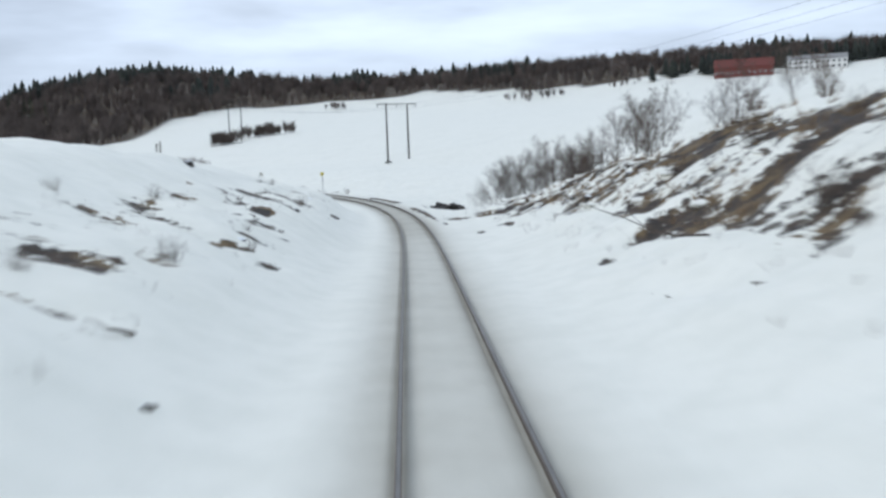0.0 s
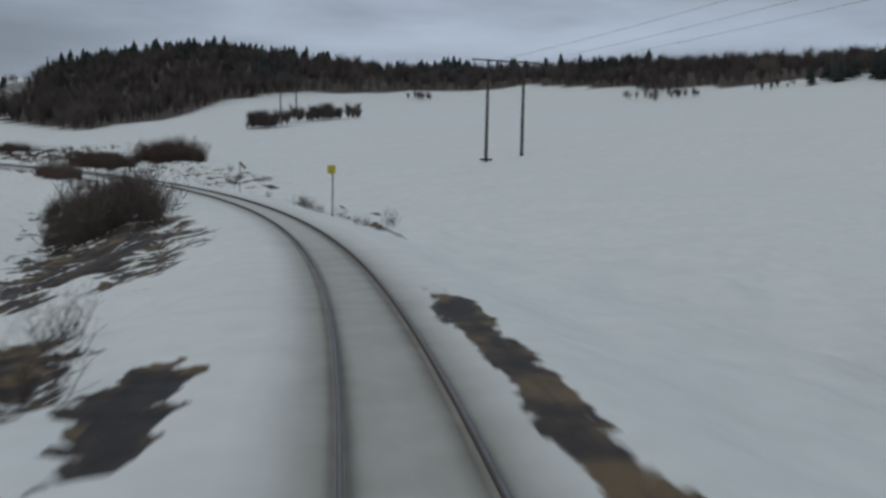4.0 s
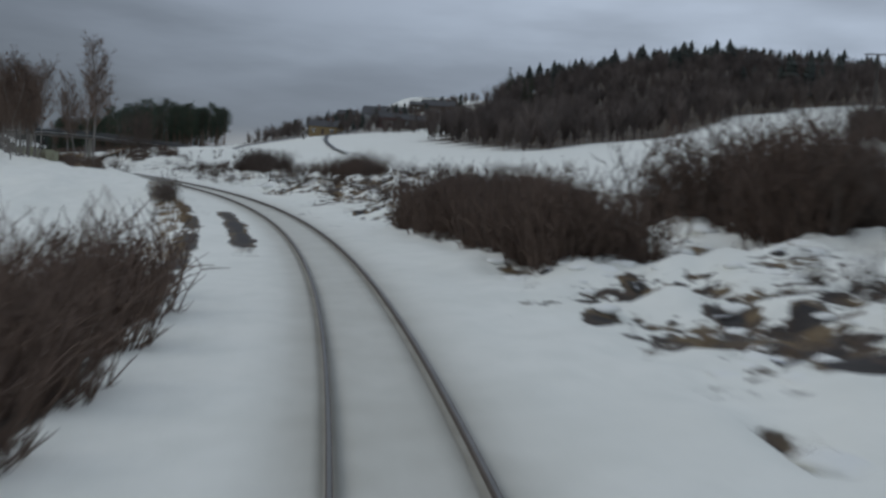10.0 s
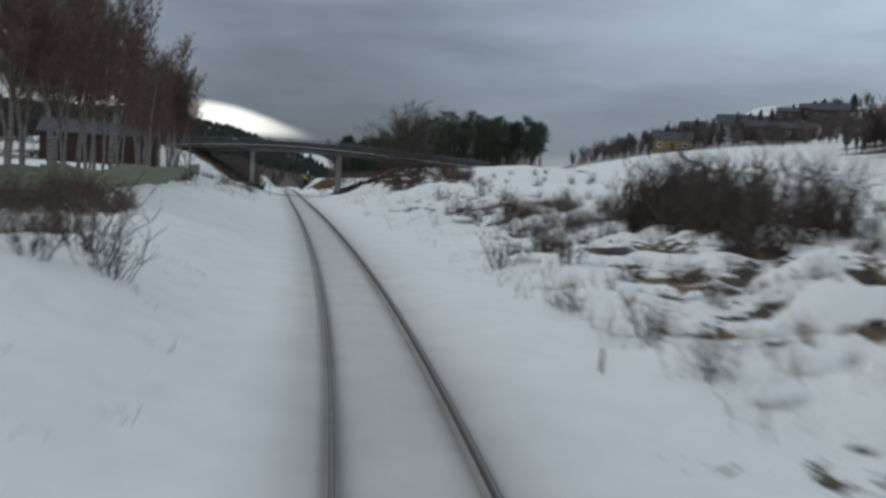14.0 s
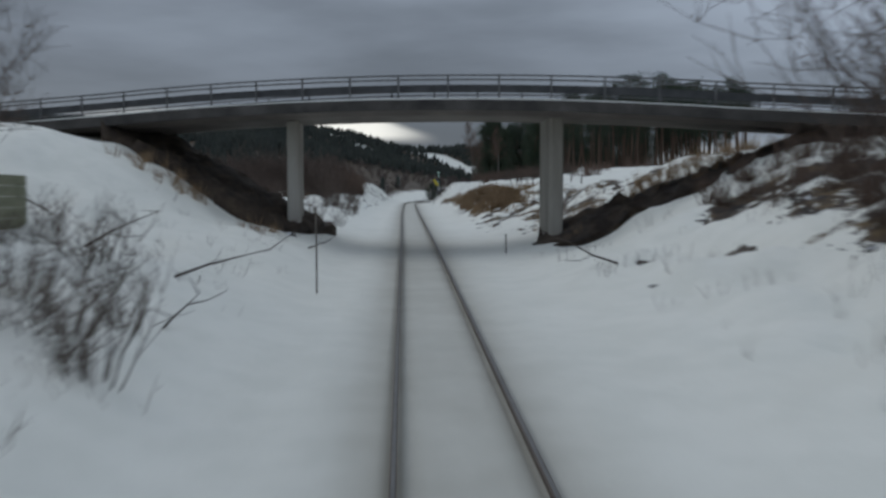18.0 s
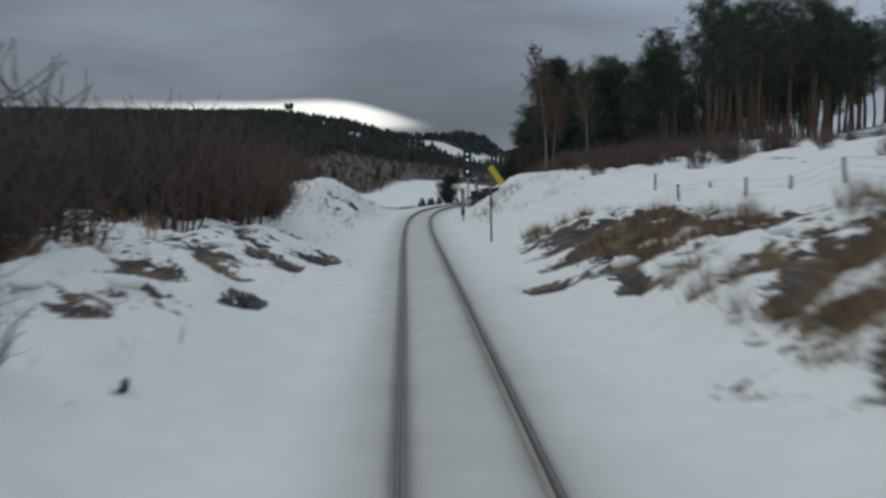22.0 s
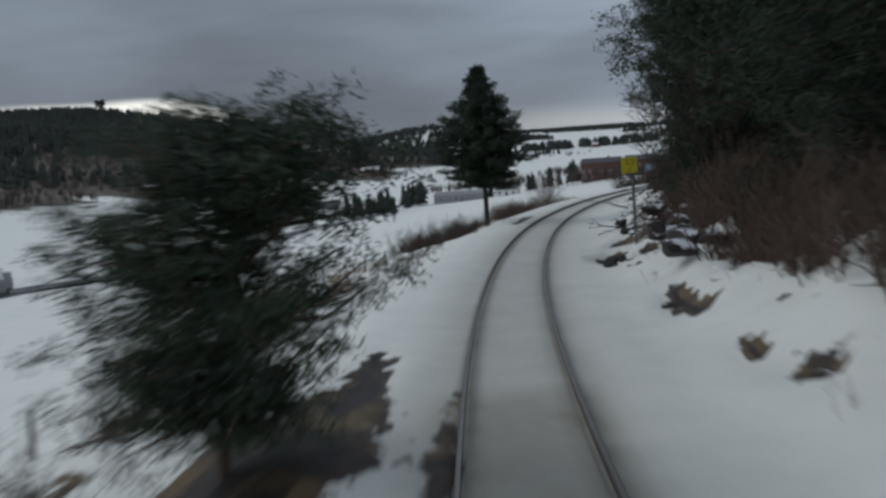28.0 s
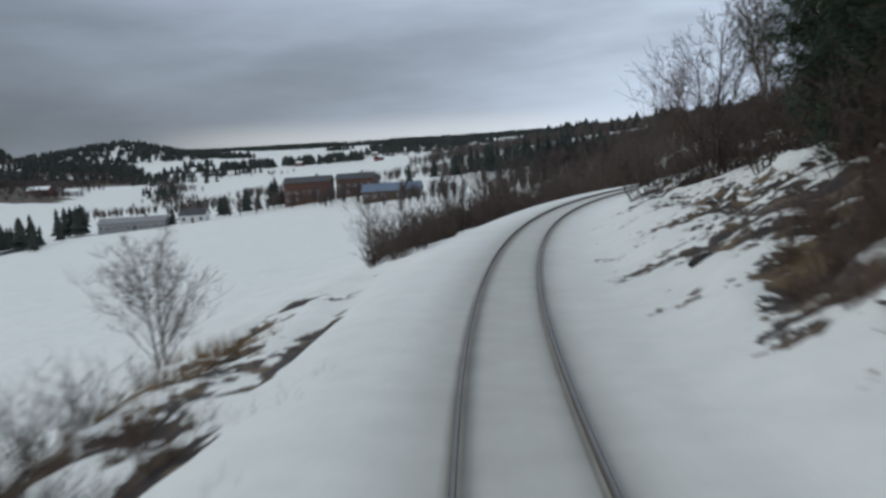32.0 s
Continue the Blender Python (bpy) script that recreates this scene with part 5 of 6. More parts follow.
small_pine = tree_thing("pine_tree", "small round dark pine beside the track", "tree", "pines beside the track", *pine(90, 4.2, 0.17, 0.43, 90, 0.16, 40, 16), PINEBARK, NEEDLE)
_p = beside(615.6, -3.3)
small_pine.matrix_world = settle(_p[0], _p[1], 0.0, 0.93)
big_spruce = tree_thing("spruce_tree", "lone dark spruce with a bare lower stem beside the track", "tree", "spruces beside the track", *spruce(91, 9.35, 0.26, 0.375, 27, 8, 19, 0.97, 0.12, 0.5), POLE, NEEDLE)
_p = beside(660.2, -3.84)
big_spruce.matrix_world = settle(_p[0], _p[1])

# lone spruces on the hill behind the houses
HILLSPRUCE = tree_thing("spruce_tree", "slender dark spruce on the hill above the houses", "tree", "spruces on the hill", *spruce(92, 16.0, 0.05, 0.15, 20, 7, 6), PINEBARK, NEEDLE)
for _x, _y, _h in ((-228, 577, 1.05), (-207, 553, 1.0), (-214, 562, 0.85), (-200, 556, 0.7), (-333, 596, 0.5), (-345, 588, 0.45), (-352, 585, 0.5), (-368, 584, 0.35)):
    put(HILLSPRUCE, USED, settle(_x, _y, _x, _h))


# ---- dead grass ----
def tuft_shape(seed, blades=16):
    r = np.random.default_rng(seed)
    vs = []
    for k in range(blades):
        q, b = r.uniform(0, 6.28), r.uniform(0, 0.22)
        base = np.array([np.cos(q) * b, np.sin(q) * b, -0.05])
        tip = base + np.array([np.cos(q) * r.uniform(0.05, 0.5), np.sin(q) * r.uniform(0.05, 0.5), r.uniform(0.5, 1.0)])
        side = np.array([-np.sin(q), np.cos(q), 0]) * 0.018
        vs += [base - side, base + side, tip]
    return np.array(vs), np.arange(blades * 3).reshape(-1, 3)


def grass(name, label, beds):
    pieces = []
    for k, (n, s0, s1, l0, l1, h) in enumerate(beds):
        p = on_ground(r3.uniform(s0, s1, n), r3.uniform(l0, l1, n), 0.02)
        keep = ripple(p[:, 0], p[:, 1], 2.2, 21) > -0.25
        p = p[keep]
        sz = h * r3.uniform(0.5, 1.2, len(p))
        pieces.append(spread(*tuft_shape(100 + k % 5), p, r3.uniform(0, 6.28, len(p)), np.stack([sz * 1.3, sz * 1.3, sz], 1)))
    v, f = joined(pieces)
    return tagged(new(name, mesh_of(name, v.tolist(), f, GRASS)), label, "dead grass", kind="stuff")


grass("dead_grass", "tufts of tall dead straw-coloured grass on the thawed banks",
      [(1300, 468, 512, 4.2, 10, 0.65), (420, 508, 525, 4.0, 8.5, 0.6), (900, 469, 492, 4.2, 7.8, 0.9), (600, 24, 66, 7.5, 14, 0.45), (1300, 576, 613, -6.9, -5.5, 0.8), (700, 478, 500, 4.6, 8.0, 0.6), (240, 626, 668, -8.2, -6.0, 0.7), (260, 652, 664, -7.5, -4.0, 0.5), (260, 672, 708, -8.5, -6, 0.7), (1100, 258, 345, 5.5, 20, 0.42), (900, 284, 345, 5.2, 14, 0.38), (300, 345, 380, 7, 20, 0.45),
       (700, 232, 312, -6.2, -4.6, 0.45), (240, 440, 470, 5.5, 12, 0.5), (260, 441, 450, 6, 16, 0.8), (160, 441, 450, -12, -5.5, 0.8), (200, 331, 362, -11, -7.6, 0.6), (200, 490, 520, -14, -8, 0.8), (240, 600, 720, 4.8, 10, 0.45), (120, 148, 200, 4.8, 6.8, 0.35), (120, 222, 250, 6, 14, 0.5)])
# ---- buildings ----
WHITEPAINT = paint("white_boards", [(0.62, 0.61, 0.58), (0.74, 0.73, 0.70)], 1.5, 0.7, bump=0.1)
REDPAINT = paint("red_boards", [(0.11, 0.028, 0.022), (0.17, 0.042, 0.032)], 1.5, 0.75, bump=0.15)
OCHRE = paint("ochre_boards", [(0.17, 0.115, 0.05), (0.24, 0.165, 0.07)], 1.5, 0.75, bump=0.1)
DARKRED = paint("tarred_red_boards", [(0.035, 0.017, 0.013), (0.06, 0.028, 0.021)], 1.5, 0.85, bump=0.15)
DULLYELLOW = paint("dull_yellow_enamel", [(0.13, 0.10, 0.045), (0.2, 0.155, 0.06)], 5.0, 0.6, bump=0.05)
BROWNPAINT = paint("brown_boards", [(0.065, 0.045, 0.032), (0.11, 0.078, 0.055)], 1.5, 0.8, bump=0.1)
GREYPAINT = paint("grey_boards", [(0.20, 0.20, 0.20), (0.30, 0.30, 0.29)], 1.5, 0.8, bump=0.1)
BRICK = paint("red_brick", [(0.10, 0.050, 0.035), (0.15, 0.073, 0.050)], 2.0, 0.85, bump=0.2)
SLATE = paint("dark_roofing", [(0.035, 0.035, 0.038), (0.075, 0.072, 0.070)], 1.0, 0.7, bump=0.2)
BLUEROOF = paint("blue_grey_roofing", [(0.10, 0.14, 0.19), (0.16, 0.20, 0.26)], 1.0, 0.6, bump=0.1)
GLASS = paint("dark_window", [(0.02, 0.025, 0.03), (0.05, 0.055, 0.06)], 1.0, 0.12, bump=0.0)
YELLOW = paint("yellow_enamel", [(0.52, 0.40, 0.015), (0.62, 0.49, 0.03)], 6.0, 0.45, bump=0.03)
BLACK = paint("black_enamel", [(0.010, 0.010, 0.011), (0.022, 0.022, 0.024)], 4.0, 0.4, bump=0.03)
GREENWALL = paint("pale_green_boards", [(0.13, 0.135, 0.085), (0.18, 0.185, 0.12), (0.23, 0.225, 0.155)], 1.4, 0.85, bump=0.15, stretch_z=3.0)
ASPHALT = paint("wet_asphalt", [(0.050, 0.052, 0.055), (0.085, 0.085, 0.085)], 0.6, 0.55, bump=0.1)
WEATHERED = paint("weathered_timber", [(0.10, 0.085, 0.07), (0.17, 0.15, 0.125)], 3.0, 0.9, bump=0.3, stretch_z=0.3)
LENS = paint("signal_lens", [(0.30, 0.42, 0.40), (0.5, 0.6, 0.58)], 4.0, 0.2, bump=0.0)
LENS.node_tree.nodes["Principled BSDF"].inputs["Emission Color"].default_value = (0.55, 0.95, 0.85, 1)
LENS.node_tree.nodes["Principled BSDF"].inputs["Emission Strength"].default_value = 0.8


def house(x, y, turn, width, depth, wall, roof_rise, body, roofing, label, snow=True, name="house", rows=1, group="", base=None, trim=None):
    """A gabled house: walls, two roof slopes, windows with frames and panes, door and chimney."""
    root = tagged(new(name), label, "house" if name == "house" else name, group)
    z = float(ground([x], [y])[0]) if base is None else base
    root.matrix_world = Matrix.Translation((x, y, z)) @ Matrix.Rotation(turn, 4, "Z")
    bm = bmesh.new()
    w, d = width / 2, depth / 2
    lo = [bm.verts.new(q) for q in ((-w, -d, -2.0), (w, -d, -2.0), (w, d, -2.0), (-w, d, -2.0))]
    hi = [bm.verts.new(q) for q in ((-w, -d, wall), (w, -d, wall), (w, d, wall), (-w, d, wall))]
    r0, r1 = bm.verts.new((-w, 0, wall + roof_rise)), bm.verts.new((w, 0, wall + roof_rise))
    for q in ((lo[0], lo[1], hi[1], hi[0]), (lo[2], lo[3], hi[3], hi[2]), (lo[1], lo[2], hi[2], r1, hi[1]), (lo[3], lo[0], hi[0], r0, hi[3])):
        bm.faces.new(q)
    part("wall", bm, body, root)
    ang = math.atan2(roof_rise, d)
    ln = math.hypot(roof_rise, d) + 0.5
    for sgn in (-1, 1):
        bm = box((width + 0.8, ln, 0.16), (0, 0, 0), 0.02)
        bmesh.ops.transform(bm, matrix=Matrix.Translation((0, sgn * (d + 0.15) / 2, wall + roof_rise / 2 + 0.08)) @ Matrix.Rotation(-sgn * ang, 4, "X"), verts=bm.verts)
        slope = part("roof", bm, roofing, root)
        if snow:
            bm = box((width + 0.5, ln * 0.86, 0.12), (0, 0, 0.14), 0.04)
            bmesh.ops.transform(bm, matrix=Matrix.Translation((0, sgn * (d + 0.1) / 2, wall + roof_rise / 2 + 0.08)) @ Matrix.Rotation(-sgn * ang, 4, "X"), verts=bm.verts)
            part("roof_snow", bm, FRESH, slope, "layer of snow lying on the roof")
    part("chimney", box((0.7, 0.7, 1.5), (width * 0.18, 0, wall + roof_rise + 0.3), 0.04), BRICK, root, "brick chimney")
    trim = trim or (WHITEPAINT if body is not WHITEPAINT else GREYPAINT)
    n = max(2, int(width / 2.6))
    for sgn in (-1, 1):
        for row in range(rows):
            for k in range(n):
                u = -w + width * (k + 0.5) / n
                zc = 1.5 + row * 2.6
                if row == 0 and k == n // 2 and sgn < 0:
                    part("door", box((1.0, 0.1, 2.05), (u, sgn * (d + 0.03), 1.02), 0.02), BROWNPAINT, root, "brown entrance door")
                    continue
                f = part("window", box((1.25, 0.10, 1.25), (u, sgn * (d + 0.02), zc), 0.02), trim, root)
                part("pane", box((1.0, 0.03, 1.0), (u, sgn * (d + 0.075), zc), 0.01), GLASS, f, "dark window glass")
    for sgn in (-1, 1):
        f = part("window", box((0.10, 1.1, 1.2), (sgn * (w + 0.02), 0, 1.6), 0.02), trim, root)
        part("pane", box((0.03, 0.88, 0.98), (sgn * (w + 0.075), 0, 1.6), 0.01), GLASS, f, "dark window glass")
    return root


# houses on the hill
for _x, _y, _t, _w, _d, _h, _r, _b, _rf, _l in (
        (-268, 506, 0.6, 10, 7, 3.0, 2.2, OCHRE, SLATE, "ochre wooden house with a dark roof on the hillside"),
        (-279, 524, 0.3, 9, 7, 2.8, 2.0, OCHRE, SLATE, "ochre wooden house with a dark roof on the hillside"),
        (-312, 622, 0.5, 15, 8, 3.0, 1.5, GREYPAINT, SLATE, "wide dark-roofed house on the brow of the hill"),
        (-290, 611, 0.5, 11, 7, 3.0, 1.6, BROWNPAINT, SLATE, "brown wooden house on the brow of the hill"),
        (-276, 600, 0.4, 10, 7, 3.0, 1.8, BROWNPAINT, SLATE, "brown wooden house among trees on the hill"),
        (-264, 548, 0.5, 12, 7, 3.0, 2.0, REDPAINT, SLATE, "dark red wooden house on the hillside"),
        (-250, 541, 0.5, 9, 6, 2.8, 1.8, BROWNPAINT, SLATE, "low brown house with a dark roof on the hillside"),
        (-286, 566, 0.4, 10, 7, 3.0, 2.2, GREYPAINT, SLATE, "grey wooden house on the hillside"),
        (-297, 582, 0.4, 10, 7, 3.2, 2.2, WHITEPAINT, SLATE, "white wooden house on the hillside"),
        (-325, 600, 0.4, 9, 7, 3.0, 2.2, BROWNPAINT, SLATE, "brown wooden house on the hillside"),
        (-258, 575, 0.4, 11, 8, 3.4, 2.4, BROWNPAINT, SLATE, "brown wooden house below the wood")):
    house(_x, _y, _t, _w, _d, _h, _r, _b, _rf, _l, snow=False, group="houses on the hill", rows=2 if _h > 4 else 1)

# farm above the field
house(218, 499, -0.35, 29, 8, 5.4, 2.6, WHITEPAINT, GREYPAINT, "long white two-storey farmhouse above the field", rows=2, snow=False)
house(184, 512, -0.35, 30, 10, 4.6, 4.2, REDPAINT, REDPAINT, "long red barn beside the white farmhouse", snow=False, name="barn")

# red barn near the bridge
_p = beside(431.5, -21.5)
house(_p[0], _p[1], float(along(431.5)[1]), 12, 5, 3.2, 1.5, DARKRED, SLATE, "dark red-brown wooden shed behind the birches", snow=False, name="shed", base=8.4, trim=DARKRED)

# buildings in the valley
for _x, _y, _t, _w, _d, _h, _r, _b, _rf, _l in (
        (-756, 716, 0.7, 22, 9, 3.6, 3.0, BROWNPAINT, SLATE, "dark farm building in the valley"),
        (-716, 722, 0.7, 12, 9, 4.6, 3.4, WHITEPAINT, SLATE, "white farmhouse in the valley among trees"),
        (-730, 700, 0.6, 15, 9, 3.4, 3.0, BROWNPAINT, SLATE, "dark barn in the valley"),
        (-682, 778, 0.5, 26, 9, 3.4, 1.6, GREYPAINT, GREYPAINT, "long low grey building in the valley"),
        (-662, 790, 0.5, 10, 8, 3.0, 2.4, WHITEPAINT, SLATE, "white house in the valley beside spruces"),
        (-622, 812, 0.45, 18, 11, 8.0, 2.0, BRICK, SLATE, "tall red brick building behind the trees"),
        (-604, 818, 0.45, 14, 10, 6.5, 2.0, BRICK, SLATE, "red brick building behind the trees"),
        (-572, 792, 0.4, 20, 9, 3.0, 2.4, BROWNPAINT, BLUEROOF, "long shed with a blue-grey roof"),
        (-640, 880, 0.3, 12, 8, 4.2, 2.4, BROWNPAINT, SLATE, "brown house in the valley"),
        (-1108, 1118, 0.3, 16, 9, 4.0, 3.0, WHITEPAINT, SLATE, "distant white farmhouse between fields"),
        (-1130, 1100, 0.3, 22, 10, 4.0, 3.5, REDPAINT, SLATE, "distant red barn between fields")):
    house(_x, _y, _t, _w, _d, _h, _r, _b, _rf, _l, snow=_y > 1000, group="valley buildings", rows=2 if _h > 4 else 1)
_rr = np.random.default_rng(5)
for _k in range(14):
    _x, _y = -1250 + _rr.uniform(-260, 260), 1900 + _rr.uniform(-200, 200)
    house(_x, _y, _rr.uniform(0, 3), 12, 9, 4.5, 3.0, (WHITEPAINT, BROWNPAINT, REDPAINT, OCHRE)[_k % 4], SLATE, "distant village house on a snowy hill", group="village houses", rows=2)


# ---- roads and vehicles ----
def draped(name, label, pts, width, material, lift=0.10, smooth_z=True):
    p = np.array(pts, float)
    k = np.concatenate([[0], np.cumsum(np.hypot(*np.diff(p, axis=0).T))])
    u = np.arange(0, k[-1], 3.0)
    x, y = np.interp(u, k, p[:, 0]), np.interp(u, k, p[:, 1])
    for _ in range(30):
        x[1:-1], y[1:-1] = (x[:-2] + 2 * x[1:-1] + x[2:]) / 4, (y[:-2] + 2 * y[1:-1] + y[2:]) / 4
    dx, dy = np.gradient(x), np.gradient(y)
    n = np.hypot(dx, dy)
    nx, ny = -dy / n, dx / n
    rows = []
    for w in np.linspace(-0.5, 0.5, 5):
        rows.append(np.stack([x + nx * w * width, y + ny * w * width, ground(x + nx * w * width, y + ny * w * width) + lift], 1))
    v = np.stack(rows, 1)
    if smooth_z:
        top = v[:, :, 2].max(1)
        for _ in range(12):
            top[1:-1] = (top[:-2] + 2 * top[1:-1] + top[2:]) / 4
        v[:, :, 2] = top[:, None] + 0.08
    v = v.reshape(-1, 3)
    i, j = [q.ravel() for q in np.meshgrid(np.arange(len(x) - 1), np.arange(4), indexing="ij")]
    f = np.stack([i * 5 + j, (i + 1) * 5 + j, (i + 1) * 5 + j + 1, i * 5 + j + 1], 1)
    tagged(new(name, mesh_of(name, v.tolist(), f.tolist(), material)), label, "road", kind="structure")
    return np.stack([x, y, v[2::5, 2]], 1)


valley_road = draped("valley_road", "cleared dark asphalt road across the snowy valley", [(-420, 420), (-444, 450), (-458, 478), (-490, 515), (-545, 563), (-590, 610), (-650, 680), (-690, 740)], 6.5, ASPHALT)
draped("hill_road", "dark thawed track up to the hill houses", [(-165, 388), (-200, 425), (-240, 470), (-262, 500), (-275, 545), (-300, 590)], 1.4, ASPHALT)
draped("hill_path", "dark thawed track below the hill houses", [(-190, 376), (-230, 410), (-262, 452), (-285, 500), (-300, 540)], 1.3, ASPHALT)


def car(x, y, z, turn, length, width, height, body, label, box_back=False):
    root = tagged(new("truck" if box_back else "car"), label, "truck" if box_back else "car", "vehicles on the road")
    root.matrix_world = Matrix.Translation((x, y, z)) @ Matrix.Rotation(turn, 4, "Z")
    part("body", box((length, width, height * 0.48), (0, 0, 0.25 + height * 0.24), 0.12), body, root)
    if box_back:
        part("cargo_box", box((length * 0.7, width, height * 0.62), (-length * 0.13, 0, height * 0.66), 0.05), WHITEPAINT, root, "pale cargo box")
        part("cab", box((length * 0.2, width * 0.95, height * 0.42), (length * 0.38, 0, height * 0.55), 0.12), body, root)
    else:
        bm = box((length * 0.56, width * 0.88, height * 0.42), (-length * 0.05, 0, 0.22 + height * 0.66), 0.0)
        for v in bm.verts:
            if v.co.z > height * 0.7:
                v.co.x *= 0.72
                v.co.y *= 0.85
        bmesh.ops.bevel(bm, geom=list(bm.edges), offset=0.08, segments=2, affect="EDGES")
        part("cabin", bm, GLASS, root, "dark glazed cabin")
    for u in (-0.32, 0.32):
        for w in (-0.5, 0.5):
            v, f = tubes([(u * length, w * width - 0.1 * np.sign(w) - 0.1, 0.32)], [(u * length, w * width - 0.1 * np.sign(w) + 0.1, 0.32)], 0.32, 0.32, 12)
            f = f.tolist() + [list(range(12))[::-1], list(range(12, 24))]
            wheel = hang("wheel", mesh_of("wheel", v.tolist(), f, BLACK), root)
    for w in (-0.35, 0.35):
        part("headlight", box((0.08, 0.3, 0.16), (length / 2, w * width, 0.62), 0.03), GLASS, root)
    return root


for _f, _kind, _len, _col, _lab in ((0.175, True, 6.0, GREYPAINT, "grey box van on the valley road"), (0.30, True, 5.6, WHITEPAINT, "light box van on the valley road"), (0.44, False, 4.4, BLACK, "black car on the valley road"), (0.665, True, 8.5, WHITEPAINT, "white box truck on the valley road")):
    _i = int(_f * len(valley_road))
    _a, _b = valley_road[_i], valley_road[_i + 1]
    car(_a[0], _a[1], _a[2] + 0.03, math.atan2(_b[1] - _a[1], _b[0] - _a[0]), _len, 2.3 if _kind else 1.8, 3.0 if _kind else 1.6, _col, _lab, _kind)


# ---- hedges, orchard trees and small woods in the valley ----
def clump(name, label, rows, shape, h0, h1, material, width=1.0):
    pts = []
    for n, x0, y0, x1, y1, w in rows:
        t = _rr.uniform(0, 1, n)
        x, y = x0 + (x1 - x0) * t + _rr.normal(0, w, n), y0 + (y1 - y0) * t + _rr.normal(0, w, n)
        pts.append(np.stack([x, y, ground(x, y) - 0.2], 1))
    p = np.concatenate(pts)
    return wood(name, label, p, shape, _rr.uniform(h0, h1, len(p)), material, width)


clump("valley_trees", "leafless trees and hedges between the valley fields", [(60, -920, 600, -1000, 690, 5), (50, -1100, 1090, -1180, 1200, 10), (40, -1140, 1270, -1230, 1360, 9), (60, -930, 1060, -1010, 1130, 9), (50, -640, 800, -560, 790, 8),
      (60, -700, 720, -780, 735, 9), (40, -560, 780, -500, 770, 7), (120, -480, 740, -560, 860, 16), (50, -880, 980, -960, 1010, 6), (40, -1350, 1400, -1150, 1500, 12), (80, -720, 1000, -600, 960, 14)], bare_shape(31, 34), 5, 9, FARTWIG, 1.5)
clump("valley_conifers", "dark conifers round the valley farms", [(26, -745, 722, -790, 730, 5), (16, -690, 735, -670, 700, 7), (14, -680, 800, -640, 815, 8), (10, -705, 768, -700, 764, 3), (90, -1180, 1330, -1420, 1480, 22), (60, -1330, 1480, -1240, 1550, 20), (60, -520, 830, -600, 900, 12),
      (30, -1010, 1120, -1060, 1180, 9), (80, -1250, 1850, -1100, 2050, 60)], fir_shape(5, 7, 9), 7, 13, FARNEEDLE, 1.2)
clump("field_bushes", "leafless bushes round the pylon in the field", [(40, -68, 357, -61, 356, 1.8), (46, -58, 374, -49, 378, 2.2), (8, -44, 380, -42, 382, 1.4)], bare_shape(33, 60), 2.6, 6.5, FARTWIG, 1.5)
for _k, (_x, _y, _h) in enumerate(((-449, 465, 1.5), (-447, 468, 1.25), (-451, 462, 1.3), (-446, 464, 1.1), (-452, 467, 1.2))):
    put(ALDERS[_k % 3], USED, settle(_x, _y, _k * 1.9, _h))
clump("garden_trees", "leafless garden trees round the hill houses", [(150, -255, 500, -330, 600, 12), (130, -330, 640, -270, 610, 10), (130, -240, 525, -265, 565, 9), (80, -285, 500, -340, 590, 8)], bare_shape(34, 34), 3, 7, FARTWIG, 1.5)
clump("garden_conifers", "dark garden conifers round the hill houses", [(20, -300, 590, -340, 640, 10), (10, -270, 530, -300, 560, 9), (10, -262, 585, -285, 605, 8)], fir_shape(4, 7, 12), 4, 7.5, FARNEEDLE, 1.5)
clump("farm_conifers", "dark conifers behind the farm above the field", [(60, 150, 545, 270, 512, 6), (40, 240, 515, 330, 478, 7)], fir_shape(5, 8, 13), 8, 12, FARNEEDLE, 1.4)
clump("village_trees", "dark trees among the village houses on the hill", [(90, -1450, 1950, -1050, 1850, 60)], bare_shape(36, 30), 7, 13, FARTWIG, 1.6)
clump("valley_hedges", "dark hedges and copses between the far fields", [(60, -1040, 1180, -1100, 1230, 8), (50, -860, 1080, -900, 1120, 8), (70, -1300, 1250, -1420, 1330, 14), (60, -760, 900, -820, 960, 10), (60, -640, 980, -560, 1010, 10), (90, -560, 900, -500, 1010, 14)], bare_shape(37, 30), 5, 10, FARTWIG, 1.6)
clump("field_edge_scrub", "small scrub islands at the top of the field", [(14, -42, 579, -34, 581, 2.5), (30, 62, 548, 92, 546, 5), (12, 120, 545, 135, 542, 4)], bare_shape(35, 36), 3, 6, FARTWIG, 1.7)
_sky = np.array([(-2080, 1252), (-2068, 1247), (-2074, 1256), (-2062, 1250), (-2086, 1250)])
wood("skyline_pines", "group of tall pines on the skyline of the ridge", np.stack([_sky[:, 0], _sky[:, 1], ground(_sky[:, 0], _sky[:, 1]) + 6], 1), pine_shape(3), np.array([26, 25, 28, 24, 26.0]), FARNEEDLE, 1.4)


